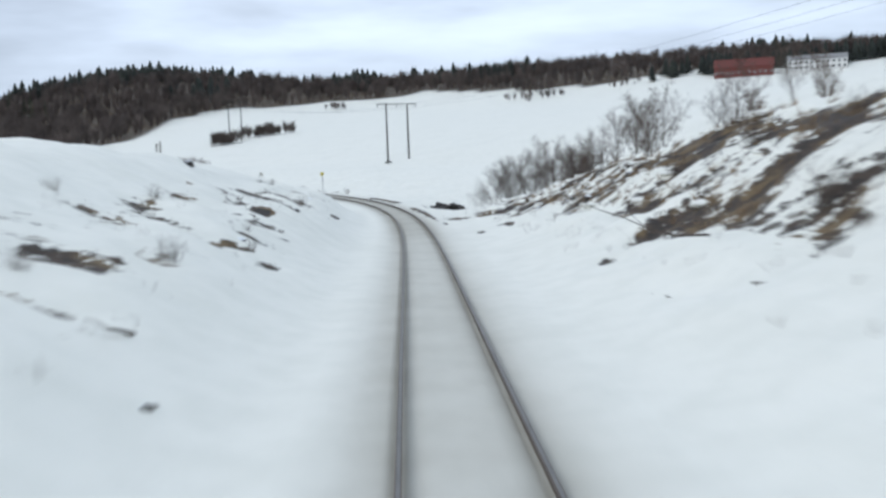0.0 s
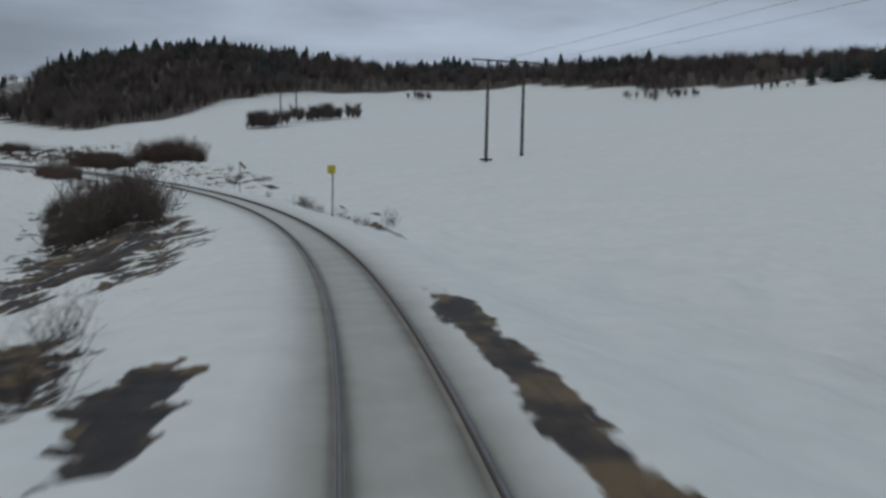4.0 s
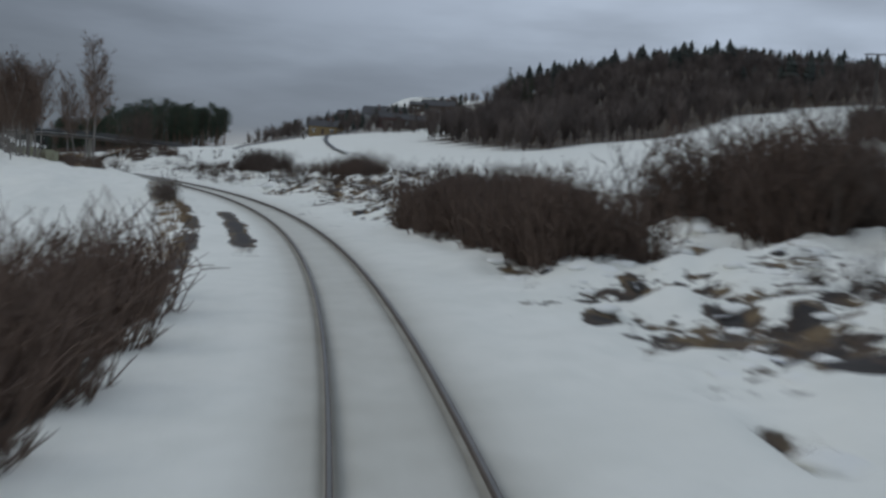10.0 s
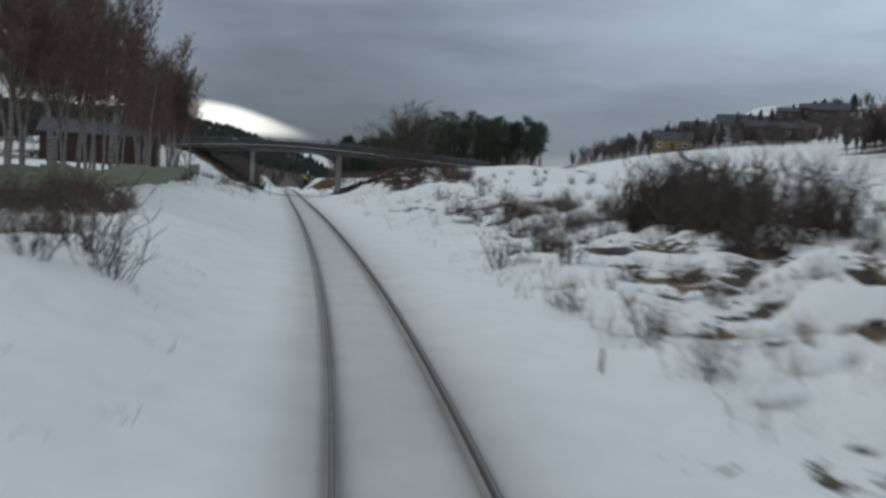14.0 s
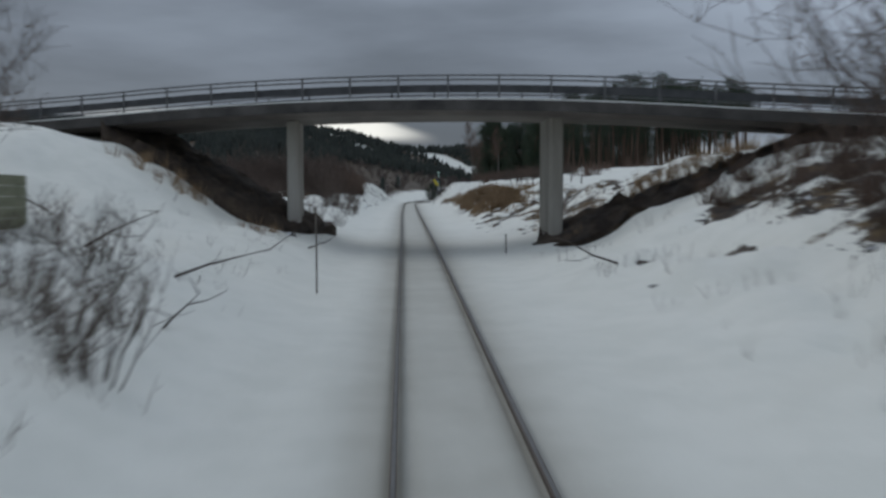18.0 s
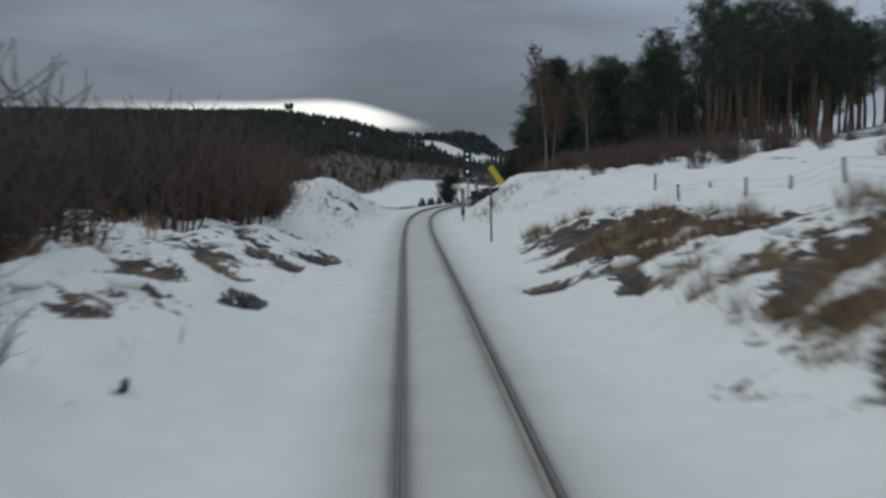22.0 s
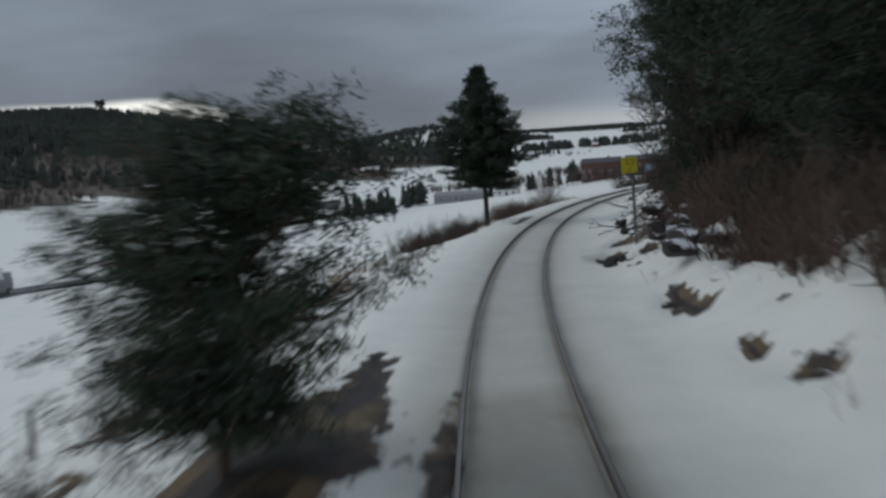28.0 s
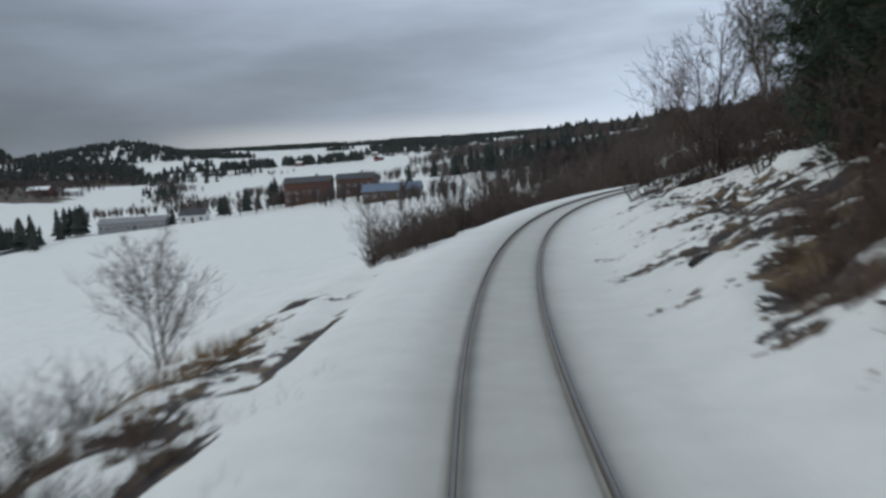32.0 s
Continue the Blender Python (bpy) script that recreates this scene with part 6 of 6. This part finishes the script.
# ---- signs and signals ----
def yellow_sign(s, lat, top, turn, slant=0.0, face=None):
    p = on_ground(s, lat)[0]
    c, a, _ = along(s)
    h = c[2] + top - p[2]
    root = tagged(new("speed_sign"), "square yellow speed board on a grey steel post", "railway sign", "yellow speed boards")
    root.matrix_world = Matrix.Translation(p) @ Matrix.Rotation(a + turn, 4, "Z")
    v, f = tubes([(0, 0, -0.5)], [(0, 0, h)], 0.045, 0.045, 10)
    hang("post", mesh_of("post", v.tolist(), f.tolist(), DIMSTEEL, smooth=True), root, "grey steel tube post")
    if slant:
        bm = box((0.27, 0.03, 0.95), (0, 0, 0), 0.008)
        bmesh.ops.transform(bm, matrix=Matrix.Translation((0.24 * np.sign(slant), -0.065, h - 0.34)) @ Matrix.Rotation(-slant, 4, "Y"), verts=bm.verts)
        part("board", bm, face or YELLOW, root, "slanting narrow yellow enamel board")
        part("clamp", box((0.14, 0.06, 0.04), (0, -0.03, h - 0.2), 0.005), DIMSTEEL, root)
        return root
    board = part("board", box((0.52, 0.03, 0.52), (-0.1, -0.065, h - 0.24), 0.008), YELLOW, root, "yellow enamel board")
    for u in (-0.05, 0.05):
        part("clamp", box((0.14, 0.06, 0.04), (0, -0.03, h - 0.24 + u * 3), 0.005), DIMSTEEL, root)
    for u in (-0.19, -0.01):
        for z in (0.0, 0.14):
            part("marking", box((0.11, 0.006, 0.022), (u, -0.083, h - 0.22 + z), 0.002), BLACK, board, "black figure shown as bars")
        part("marking", box((0.022, 0.006, 0.14), (u + 0.05, -0.083, h - 0.15), 0.002), BLACK, board, "black figure shown as bars")
    part("marking", box((0.12, 0.006, 0.022), (-0.1, -0.083, h - 0.36), 0.002), BLACK, board, "black figure shown as bars")
    part("marking", box((0.12, 0.006, 0.022), (-0.1, -0.083, h - 0.44), 0.002), BLACK, board, "black figure shown as bars")
    return root


yellow_sign(154, 3.72, 3.05, 0.0)
yellow_sign(191, 3.6, 2.95, 0.3, 0.9, DULLYELLOW)
yellow_sign(528, 3.1, 3.2, 0.2, 0.62)
yellow_sign(638.2, 3.8, 3.0, 0.1)


def light_signal(s, lat, top):
    p = on_ground(s, lat)[0]
    c, a, _ = along(s)
    h = c[2] + top - p[2]
    root = tagged(new("railway_signal"), "black railway light signal with two heads on a grey mast", "railway signal")
    root.matrix_world = Matrix.Translation(p) @ Matrix.Rotation(a, 4, "Z")
    v, f = tubes([(0, 0, -0.3)], [(0, 0, h - 0.3)], 0.075, 0.06, 12)
    hang("mast", mesh_of("mast", v.tolist(), f.tolist(), GALV, smooth=True), root, "grey steel mast")
    for zc, hh, n in ((h - 0.72, 1.42, 2), (h - 2.08, 1.2, 1)):
        rim = [Vector((0.40 * math.cos(q), 0, 0.40 * math.sin(q) + (hh / 2 - 0.40) * (1 if math.sin(q) >= 0 else -1))) for q in np.linspace(0, 2 * math.pi, 25)[:-1]]
        bm = bmesh.new()
        front, rear = [bm.verts.new(v + Vector((0, -0.19, zc))) for v in rim], [bm.verts.new(v + Vector((0, -0.07, zc))) for v in rim]
        bm.faces.new(front)
        bm.faces.new(rear[::-1])
        for k in range(24):
            bm.faces.new((front[k], rear[k], rear[(k + 1) % 24], front[(k + 1) % 24]))
        bmesh.ops.recalc_face_normals(bm, faces=bm.faces)
        head = part("signal_head", bm, BLACK, root, "black rounded signal backboard")
        for k in range(n):
            z = zc + (0.27 if n == 2 else 0.0) - 0.54 * k
            v, f = tubes([(0, -0.19, z)], [(0, -0.42, z)], 0.13, 0.14, 14)
            hang("hood", mesh_of("hood", v.tolist(), f.tolist(), BLACK, smooth=True), head)
            bm = bmesh.new()
            bmesh.ops.create_circle(bm, cap_ends=True, radius=0.10, segments=14, matrix=Matrix.Translation((0, -0.21, z)) @ Matrix.Rotation(radians(90), 4, "X"))
            part("lens", bm, LENS, head, "lit pale green-white signal lens")
    part("base_box", box((0.42, 0.3, 0.9), (0, 0.05, 0.75), 0.03), GALV, root, "grey equipment box on the mast")
    for k in range(9):
        part("ladder_rung", box((0.34, 0.03, 0.03), (0, 0.16, 1.4 + k * 0.3), 0.004), GALV, root)
    for u in (-0.17, 0.17):
        part("ladder_side", box((0.04, 0.04, 2.9), (u, 0.16, 2.65), 0.004), GALV, root)
    return root


light_signal(576, 3.55, 5.6)


RUSTY = paint("rusty_steel", [(0.06, 0.04, 0.028), (0.12, 0.085, 0.06), (0.18, 0.15, 0.12)], 3.0, 0.8, 0.2, bump=0.3)


def cabinet_post(s, lat, height, width):
    p = on_ground(s, lat)[0]
    _, a, _ = along(s)
    root = tagged(new("cable_cabinet"), "narrow rust-brown lineside cabinet on a steel leg in the snow", "cabinet", "lineside cabinets")
    root.matrix_world = Matrix.Translation(p) @ Matrix.Rotation(a, 4, "Z")
    part("leg", box((0.09, 0.09, 0.9), (0, 0, 0.1), 0.01), GALV, root)
    body = part("body", box((width, width, height - 0.4), (0, 0, 0.4 + (height - 0.4) / 2), 0.02), RUSTY, root, "rust-brown weathered cabinet body")
    part("cap", box((width + 0.06, width + 0.06, 0.06), (0, 0, height + 0.03), 0.015), GALV, body)
    part("door", box((width * 0.8, 0.02, height * 0.5), (0, -width / 2 - 0.01, 0.5 + height * 0.38), 0.005), GREYPAINT, body)


cabinet_post(549.9, 2.95, 2.1, 0.24)
cabinet_post(571.8, 4.4, 1.7, 0.3)


def stake(s, lat, height, radius=0.03, lean=0.0, label="thin dark wooden stake standing in the snow"):
    p = on_ground(s, lat)[0]
    v, f = tubes([(0, 0, -0.3), (lean * height * 0.5, 0, height * 0.5)], [(lean * height * 0.5, 0, height * 0.5), (lean * height, 0.02, height)], [radius, radius * 0.95], [radius * 0.95, radius * 0.8], 7)
    root = tagged(new("stake", mesh_of("stake", v.tolist(), f.tolist(), WEATHERED, smooth=True)), label, "stake", "stakes by the line")
    root.matrix_world = Matrix.Translation(p) @ Matrix.Rotation(s, 4, "Z")


stake(233, -3.6, 1.15, 0.05)
stake(429, -2.9, 2.3, 0.025)
stake(408.7, -4.6, 1.9, 0.03, 0.16, "leaning bare wooden stake standing in the snow")
stake(441, 3.3, 0.8, 0.03)
stake(333, 3.2, 0.4, 0.03)
stake(652, -3.2, 0.3, 0.03)


def wire_fence(name, label, stations, height=1.05, wires=3):
    root = tagged(new(name), label, "fence")
    tops = []
    for k, (s, lat) in enumerate(stations):
        p = on_ground(s, lat)[0]
        h = height * (1 + 0.12 * math.sin(k * 2.3))
        t = Vector((0.06 * math.sin(k * 1.7), 0.06 * math.cos(k * 2.9), 0))
        v, f = tubes([p - np.array([0, 0, 0.4])], [p + np.array([t.x, t.y, h])], 0.055, 0.045, 7)
        hang("post", mesh_of("post", v.tolist(), f.tolist(), WEATHERED), root)
        tops.append(p)
    for a, b in zip(tops, tops[1:]):
        for w in range(wires):
            z = np.array([0, 0, height * (0.35 + 0.28 * w)])
            v, f = tubes([a + z], [b + z], 0.004, 0.004, 3)
            hang("wire", mesh_of("wire", v.tolist(), f.tolist(), WIRE), root)


wire_fence("wire_fence", "old wire fence with leaning weathered posts below the bank", [(s, -8.0 + 0.5 * math.sin(s)) for s in np.arange(204, 232, 3.1)])
wire_fence("wire_fence", "wire fence with weathered posts along the field edge", [(s, -7.9 - 0.01 * (s - 600)) for s in np.arange(604, 690, 4.2)], 0.85)
wire_fence("wire_fence", "wire fence with weathered posts along the upper field", [(s, 11.0 + 0.05 * (520 - s)) for s in np.arange(478, 532, 3.4)], 0.8)
wire_fence("wire_fence", "wire fence across the field beyond the cutting", [(s, -15 - (s - 60) * 0.25) for s in np.arange(60, 130, 5.0)], 1.2)


def board_wall():
    """A low boarded wall of panels between posts behind the birches' foot."""
    root = tagged(new("board_wall"), "long low pale green boarded wall beside the line", "wall")
    st = np.arange(344, 432, 2.4)
    pts = on_ground(st, -10.9 + 0.25 * np.sin(st * 0.05))
    for k, (a, b) in enumerate(zip(pts, pts[1:])):
        d = b - a
        ln, ang = math.hypot(d[0], d[1]), math.atan2(d[1], d[0])
        m = Matrix.Translation(((a[0] + b[0]) / 2, (a[1] + b[1]) / 2, (a[2] + b[2]) / 2)) @ Matrix.Rotation(ang, 4, "Z")
        post = part("post", box((0.12, 0.07, 1.6), (-ln / 2, 0, 0.58), 0.015), GREENWALL, root)
        post.matrix_basis = m
        for q in range(5):
            board = part("board", box((ln - 0.15, 0.05, 0.275), (0, 0, 0.10 + q * 0.282), 0.012), GREENWALL, root)
            board.matrix_basis = m


board_wall()


def rail_fence():
    root = tagged(new("rail_fence"), "grey timber rail fence along the snowy field", "fence")
    pts = on_ground(np.arange(316, 346, 2.6), np.linspace(-21, -17, 12))
    for a, b in zip(pts, pts[1:]):
        post = box((0.12, 0.12, 1.5), (0, 0, 0.5), 0.01)
        o = part("post", post, WEATHERED, root)
        o.location = a
        for z in (0.35, 0.7, 1.05):
            v, f = tubes([a + np.array([0, 0, z])], [b + np.array([0, 0, z])], 0.06, 0.06, 5)
            hang("rail", mesh_of("rail", v.tolist(), f.tolist(), GREYPAINT), root)


rail_fence()


# ---- stones, clods and fallen wood on the snow ----
def snowy_rock():
    """Dark broken rock with snow lying on the faces that look up."""
    m = paint("snowy_rock", [(0.012, 0.011, 0.010), (0.032, 0.028, 0.024), (0.065, 0.055, 0.045)], 2.6, 0.85, bump=0.6)
    n, l = m.node_tree.nodes, m.node_tree.links
    b = n["Principled BSDF"]
    rock = b.inputs["Base Color"].links[0].from_socket
    geo = n.new("ShaderNodeNewGeometry")
    sep = n.new("ShaderNodeSeparateXYZ")
    l.new(geo.outputs["Normal"], sep.inputs[0])
    ns = n.new("ShaderNodeTexNoise")
    ns.inputs["Scale"].default_value, ns.inputs["Detail"].default_value = 3.0, 6.0
    l.new(geo.outputs["Position"], ns.inputs["Vector"])
    add = n.new("ShaderNodeMath")
    add.operation = "ADD"
    l.new(sep.outputs["Z"], add.inputs[0])
    l.new(ns.outputs["Fac"], add.inputs[1])
    mr = n.new("ShaderNodeMapRange")
    mr.inputs["From Min"].default_value, mr.inputs["From Max"].default_value = 1.30, 1.38
    l.new(add.outputs[0], mr.inputs["Value"])
    mx = n.new("ShaderNodeMix")
    mx.data_type = "RGBA"
    l.new(mr.outputs[0], mx.inputs["Factor"])
    l.new(rock, mx.inputs["A"])
    mx.inputs["B"].default_value = (0.78, 0.80, 0.82, 1)
    l.new(mx.outputs["Result"], b.inputs["Base Color"])
    return m


SNOWROCK = snowy_rock()


def stone_mesh(seed, flat=0.6):
    """An angular boulder: the hull of a handful of points, its edges broken."""
    r = np.random.default_rng(seed)
    bm = bmesh.new()
    for k in range(15):
        d = r.normal(0, 1, 3)
        d /= np.linalg.norm(d)
        bm.verts.new(d * np.array([0.62, 0.45, 0.5 * flat]) * r.uniform(0.75, 1.15))
    hull = bmesh.ops.convex_hull(bm, input=bm.verts)
    bmesh.ops.delete(bm, geom=[v for v in bm.verts if not v.link_faces], context="VERTS")
    bmesh.ops.bevel(bm, geom=list(bm.edges), offset=0.03, segments=1, affect="EDGES")
    return bm


STONES = [tagged(part("stone", stone_mesh(k), SNOWROCK), "dark angular stone half buried in the snow", "stone", "stones on the banks") for k in range(6)]
_stones = [(28.3, -5.5, 0.5), (11.4, -3.8, 0.4), (25.9, 3.2, 0.3), (10.7, 3.6, 0.25), (36, -5.2, 0.4), (46, -5.8, 0.5), (52.4, -11.9, 1.2), (57, -6.0, 0.6), (37.8, -3.6, 0.3), (41, 6.5, 0.6), (50, 8.5, 0.7),
           (600.7, 4.6, 0.9), (603, 3.8, 0.6), (607.5, 3.6, 0.5), (605.6, -5.0, 1.3), (442.7, -5.2, 0.7), (425.5, 5.1, 0.5), (430, 6.5, 0.9), (428, 8.0, 0.9), (345, -3.6, 0.2), (306, 2.6, 0.12), (320, -2.6, 0.12), (214, 5.0, 0.5), (211.6, 5.1, 0.45), (209, 5.4, 0.45),
           (507.6, -4.4, 0.8), (498.3, -4.4, 0.6), (618, 3.9, 0.7), (684, 2.4, 0.2), (690, 3.0, 0.2), (694, 2.7, 0.15), (455, 0.2, 0.10), (433, 0.3, 0.12), (254, 7.3, 0.7), (250, 7.8, 0.9)]
_stones += [(s, l, h) for s, l, h in strew(40, 214, 345, 5, 14, 0.25, 0.6)] + strew(20, 345, 440, 5, 13, 0.25, 0.6) + strew(30, 636, 740, 4.2, 8, 0.3, 0.8) + strew(16, 26, 65, 7, 12, 0.3, 0.7)
for _k, (_s, _l, _h) in enumerate(_stones):
    _p = beside(_s, _l)
    put(STONES[_k % 6], USED, settle(_p[0], _p[1], _s * 1.7, _h, 0.04))


def outcrop(s, lat, size, label, seed, blocks=16, material=SNOWROCK):
    """A ledge of broken angular rock with snow lying on it."""
    p = on_ground(s, lat)[0]
    root = tagged(new("rock_outcrop"), label, "rock")
    root.matrix_world = Matrix.Translation(p) @ Matrix.Rotation(float(along(s)[1]), 4, "Z")
    r = np.random.default_rng(seed)
    shapes = [stone_mesh(seed * 10 + k, 0.8) for k in range(blocks)]
    for k, bm in enumerate(shapes):
        f = r.uniform(0.5, 1.0)
        at = (r.uniform(-0.5, 0.5) * size[0], (k / (blocks - 1) - 0.5) * size[1], r.uniform(-0.15, 0.25) * size[2])
        bmesh.ops.transform(bm, matrix=Matrix.Translation(at) @ Matrix.Rotation(r.uniform(0, 6.28), 4, "Z") @ Matrix.Rotation(r.uniform(-0.4, 0.4), 4, "X") @ Matrix.Diagonal((size[2] * f * 1.1, size[2] * f * 1.5, size[2] * f, 1)), verts=bm.verts)
        part("block", bm, material, root)


outcrop(553, 5.3, (1.0, 5.0, 0.9), "dark broken rock ledge in a snowy bank", 14, 14)
outcrop(559, 4.9, (1.2, 4.0, 1.5), "dark broken rock outcrop in a snowy bank", 3, 12)
outcrop(565.5, 5.2, (1.4, 5.0, 1.7), "dark broken rock outcrop in a snowy bank", 4, 14)
outcrop(90.5, 6.0, (2.4, 4.5, 1.3), "low black rock outcrop beside the track", 5, 16, ROCK)
outcrop(85.0, 4.6, (2.0, 5.0, 1.0), "low black rock outcrop beside the track", 9, 16, ROCK)
outcrop(639.3, 3.3, (1.3, 6.5, 0.55), "low black rock ledge under the pines", 6, 18, ROCK)
outcrop(634.3, 3.1, (0.8, 2.6, 0.4), "low black rock ledge under the pines", 13, 9, ROCK)
outcrop(632, 4.9, (1.8, 6.0, 0.9), "dark broken rock ledge under the pines", 11, 16)
outcrop(641, 5.6, (1.8, 6.0, 0.9), "dark broken rock ledge under the pines", 12, 16)
outcrop(645, 4.4, (1.6, 6.0, 0.6), "dark broken rock ledge under the pines", 8, 14)
outcrop(680, 3.95, (0.5, 12.0, 0.45), "dark broken ledge under a cap of snow beside the track", 7, 22)


# ---- cushions of snow left on the rough banks ----
def cushions(name, label, beds):
    pieces = []
    for k, (n, s0, s1, l0, l1, a, b) in enumerate(beds):
        bm = bmesh.new()
        bmesh.ops.create_icosphere(bm, subdivisions=2, radius=0.5)
        for v in bm.verts:
            v.co = v.co * (1 + 0.5 * noise.noise(v.co * 2.4 + Vector((k * 5.1, 0, 0))))
        vs = np.array([v.co[:] for v in bm.verts])
        bm.verts.index_update()
        fs = np.array([[v.index for v in f.verts] for f in bm.faces])
        bm.free()
        p = on_ground(r3.uniform(s0, s1, n), r3.uniform(l0, l1, n), 0.02)
        w = a + (b - a) * r3.uniform(0, 1, n) ** 2
        pieces.append(spread(vs, fs, p, r3.uniform(0, 6.28, n), np.stack([w * r3.uniform(0.8, 1.5, n), w, w * r3.uniform(0.30, 0.5, n)], 1)))
    v, f = joined(pieces)
    return tagged(new(name, mesh_of(name, v.tolist(), f, FRESH, smooth=True)), label, "snow", kind="stuff")


cushions("snow_cushions", "rounded cushions of old snow on tussocks and stones along the banks",
         [(260, 214, 262, 4.6, 14, 0.3, 0.9), (170, 256, 345, 4.8, 17, 0.4, 1.3), (160, 345, 400, 5.5, 15, 0.3, 1.1), (160, 458, 512, 4.6, 13, 0.3, 1.0), (160, 600, 700, 4.4, 9, 0.3, 0.9), (80, 66, 82, 7, 15, 0.3, 1.0), (90, 28, 66, 7, 14, 0.3, 0.9), (60, 160, 206, -9, -5, 0.3, 0.8), (60, 205, 300, -8, -5, 0.2, 0.7), (20, 318, 345, -11, -6.5, 0.3, 0.9), (60, 478, 548, -9, -4.6, 0.3, 0.9), (40, 640, 700, -8, -5, 0.3, 0.7)])


def branch(s, lat, length, turn, seed):
    r = np.random.default_rng(seed)
    out = []
    sub = limbs(r, (0, 0, 0.08), (1, 0, 0.12), length, 0.035, 1, out, up=0.0)
    for k in range(3):
        limbs(r, sub[1 + k % 3], (0.7, r.uniform(-1, 1), 0.25), length * 0.4, 0.015, 2, out, up=0.1)
    v, f = tubes([q[0] for q in out], [q[1] for q in out], [q[2] for q in out], [max(0.006, q[3]) for q in out], 4)
    o = tagged(new("fallen_branch", mesh_of("fallen_branch", v.tolist(), f.tolist(), BARK)), "fallen bare branch lying on the snow", "branch", "fallen branches")
    p = on_ground(s, lat)[0]
    o.matrix_world = Matrix.Translation(p) @ Matrix.Rotation(turn, 4, "Z")


for _k, (_s, _l, _n) in enumerate(((17, 5.6, 1.4), (19, 4.6, 1.0), (22, 6.4, 2.4), (430, 5.2, 2.2), (434, -11.5, 3.0), (428, -8.5, 2.4), (425, -5.6, 2.2), (420, -4.6, 1.8), (409, -6.0, 2.2), (413, -5.0, 1.8), (440, -4.2, 1.0), (508, 4.0, 0.9), (590, -5.6, 1.0), (640, 5.2, 3.0), (648, 6.0, 3.4), (655, 5.0, 2.6), (662, 6.2, 3.0), (668, 5.4, 2.4), (646, 4.0, 2.0), (650, 4.4, 2.6), (653, 3.9, 1.8), (657, 4.5, 2.4), (660, 4.1, 2.2), (664, 4.6, 2.6), (643, 5.0, 2.2), (651, 5.4, 3.0), (670, 4.4, 2.0), (686, 4.4, 2.0), (697, 5.0, 2.4), (708, 4.6, 2.2), (716, 5.2, 2.6), (62, 4.6, 2.2), (60, 5.6, 1.8), (64, 6.2, 2.4), (676, 6.5, 2.8), (703, -6.4, 1.6), (637, -6, 1.8), (14, -4.6, 0.9), (300, 6.5, 1.6), (352, 6.0, 1.4))):
    branch(_s, _l, _n, _k * 1.3, 200 + _k)


# ---- thin stalks and twigs poking through the snow ----
def stalks(name, label, beds):
    pieces = []
    for k, (n, s0, s1, l0, l1, h) in enumerate(beds):
        v, f = joined(bush_arrays(300 + k, 1.0, 1.6, 4, 2, 0.5))
        p = on_ground(r3.uniform(s0, s1, n), r3.uniform(l0, l1, n), 0.02)
        q = h * r3.uniform(0.5, 1.3, n)
        pieces.append(spread(v, np.array(f), p, r3.uniform(0, 6.28, n), q))
    v, f = joined(pieces)
    return tagged(new(name, mesh_of(name, v.tolist(), f, TWIG)), label, "twigs", kind="stuff")


stalks("snow_stalks", "thin dead stalks and twigs poking through the snow",
       [(120, 10, 70, -9, -4.4, 0.35), (120, 10, 66, 4.4, 9, 0.4), (90, 205, 300, 4.2, 9, 0.4), (260, 330, 440, 3.8, 11, 0.6), (90, 285, 345, -5.6, -3.2, 0.4), (150, 395, 440, -10, -4, 0.6), (130, 458, 548, -8, -3.6, 0.5), (120, 534, 566, -7, -3.6, 0.6), (160, 534, 566, 3.8, 9, 0.5), (130, 596, 700, 3.4, 6, 0.5), (90, 630, 700, -6, -3, 0.4), (80, 329, 350, 4.0, 6.2, 0.6), (150, 539, 547, 3.5, 5.8, 0.5), (36, 643, 647, -5.2, -4.0, 0.6), (36, 635, 639, -4.6, -3.6, 0.6)])
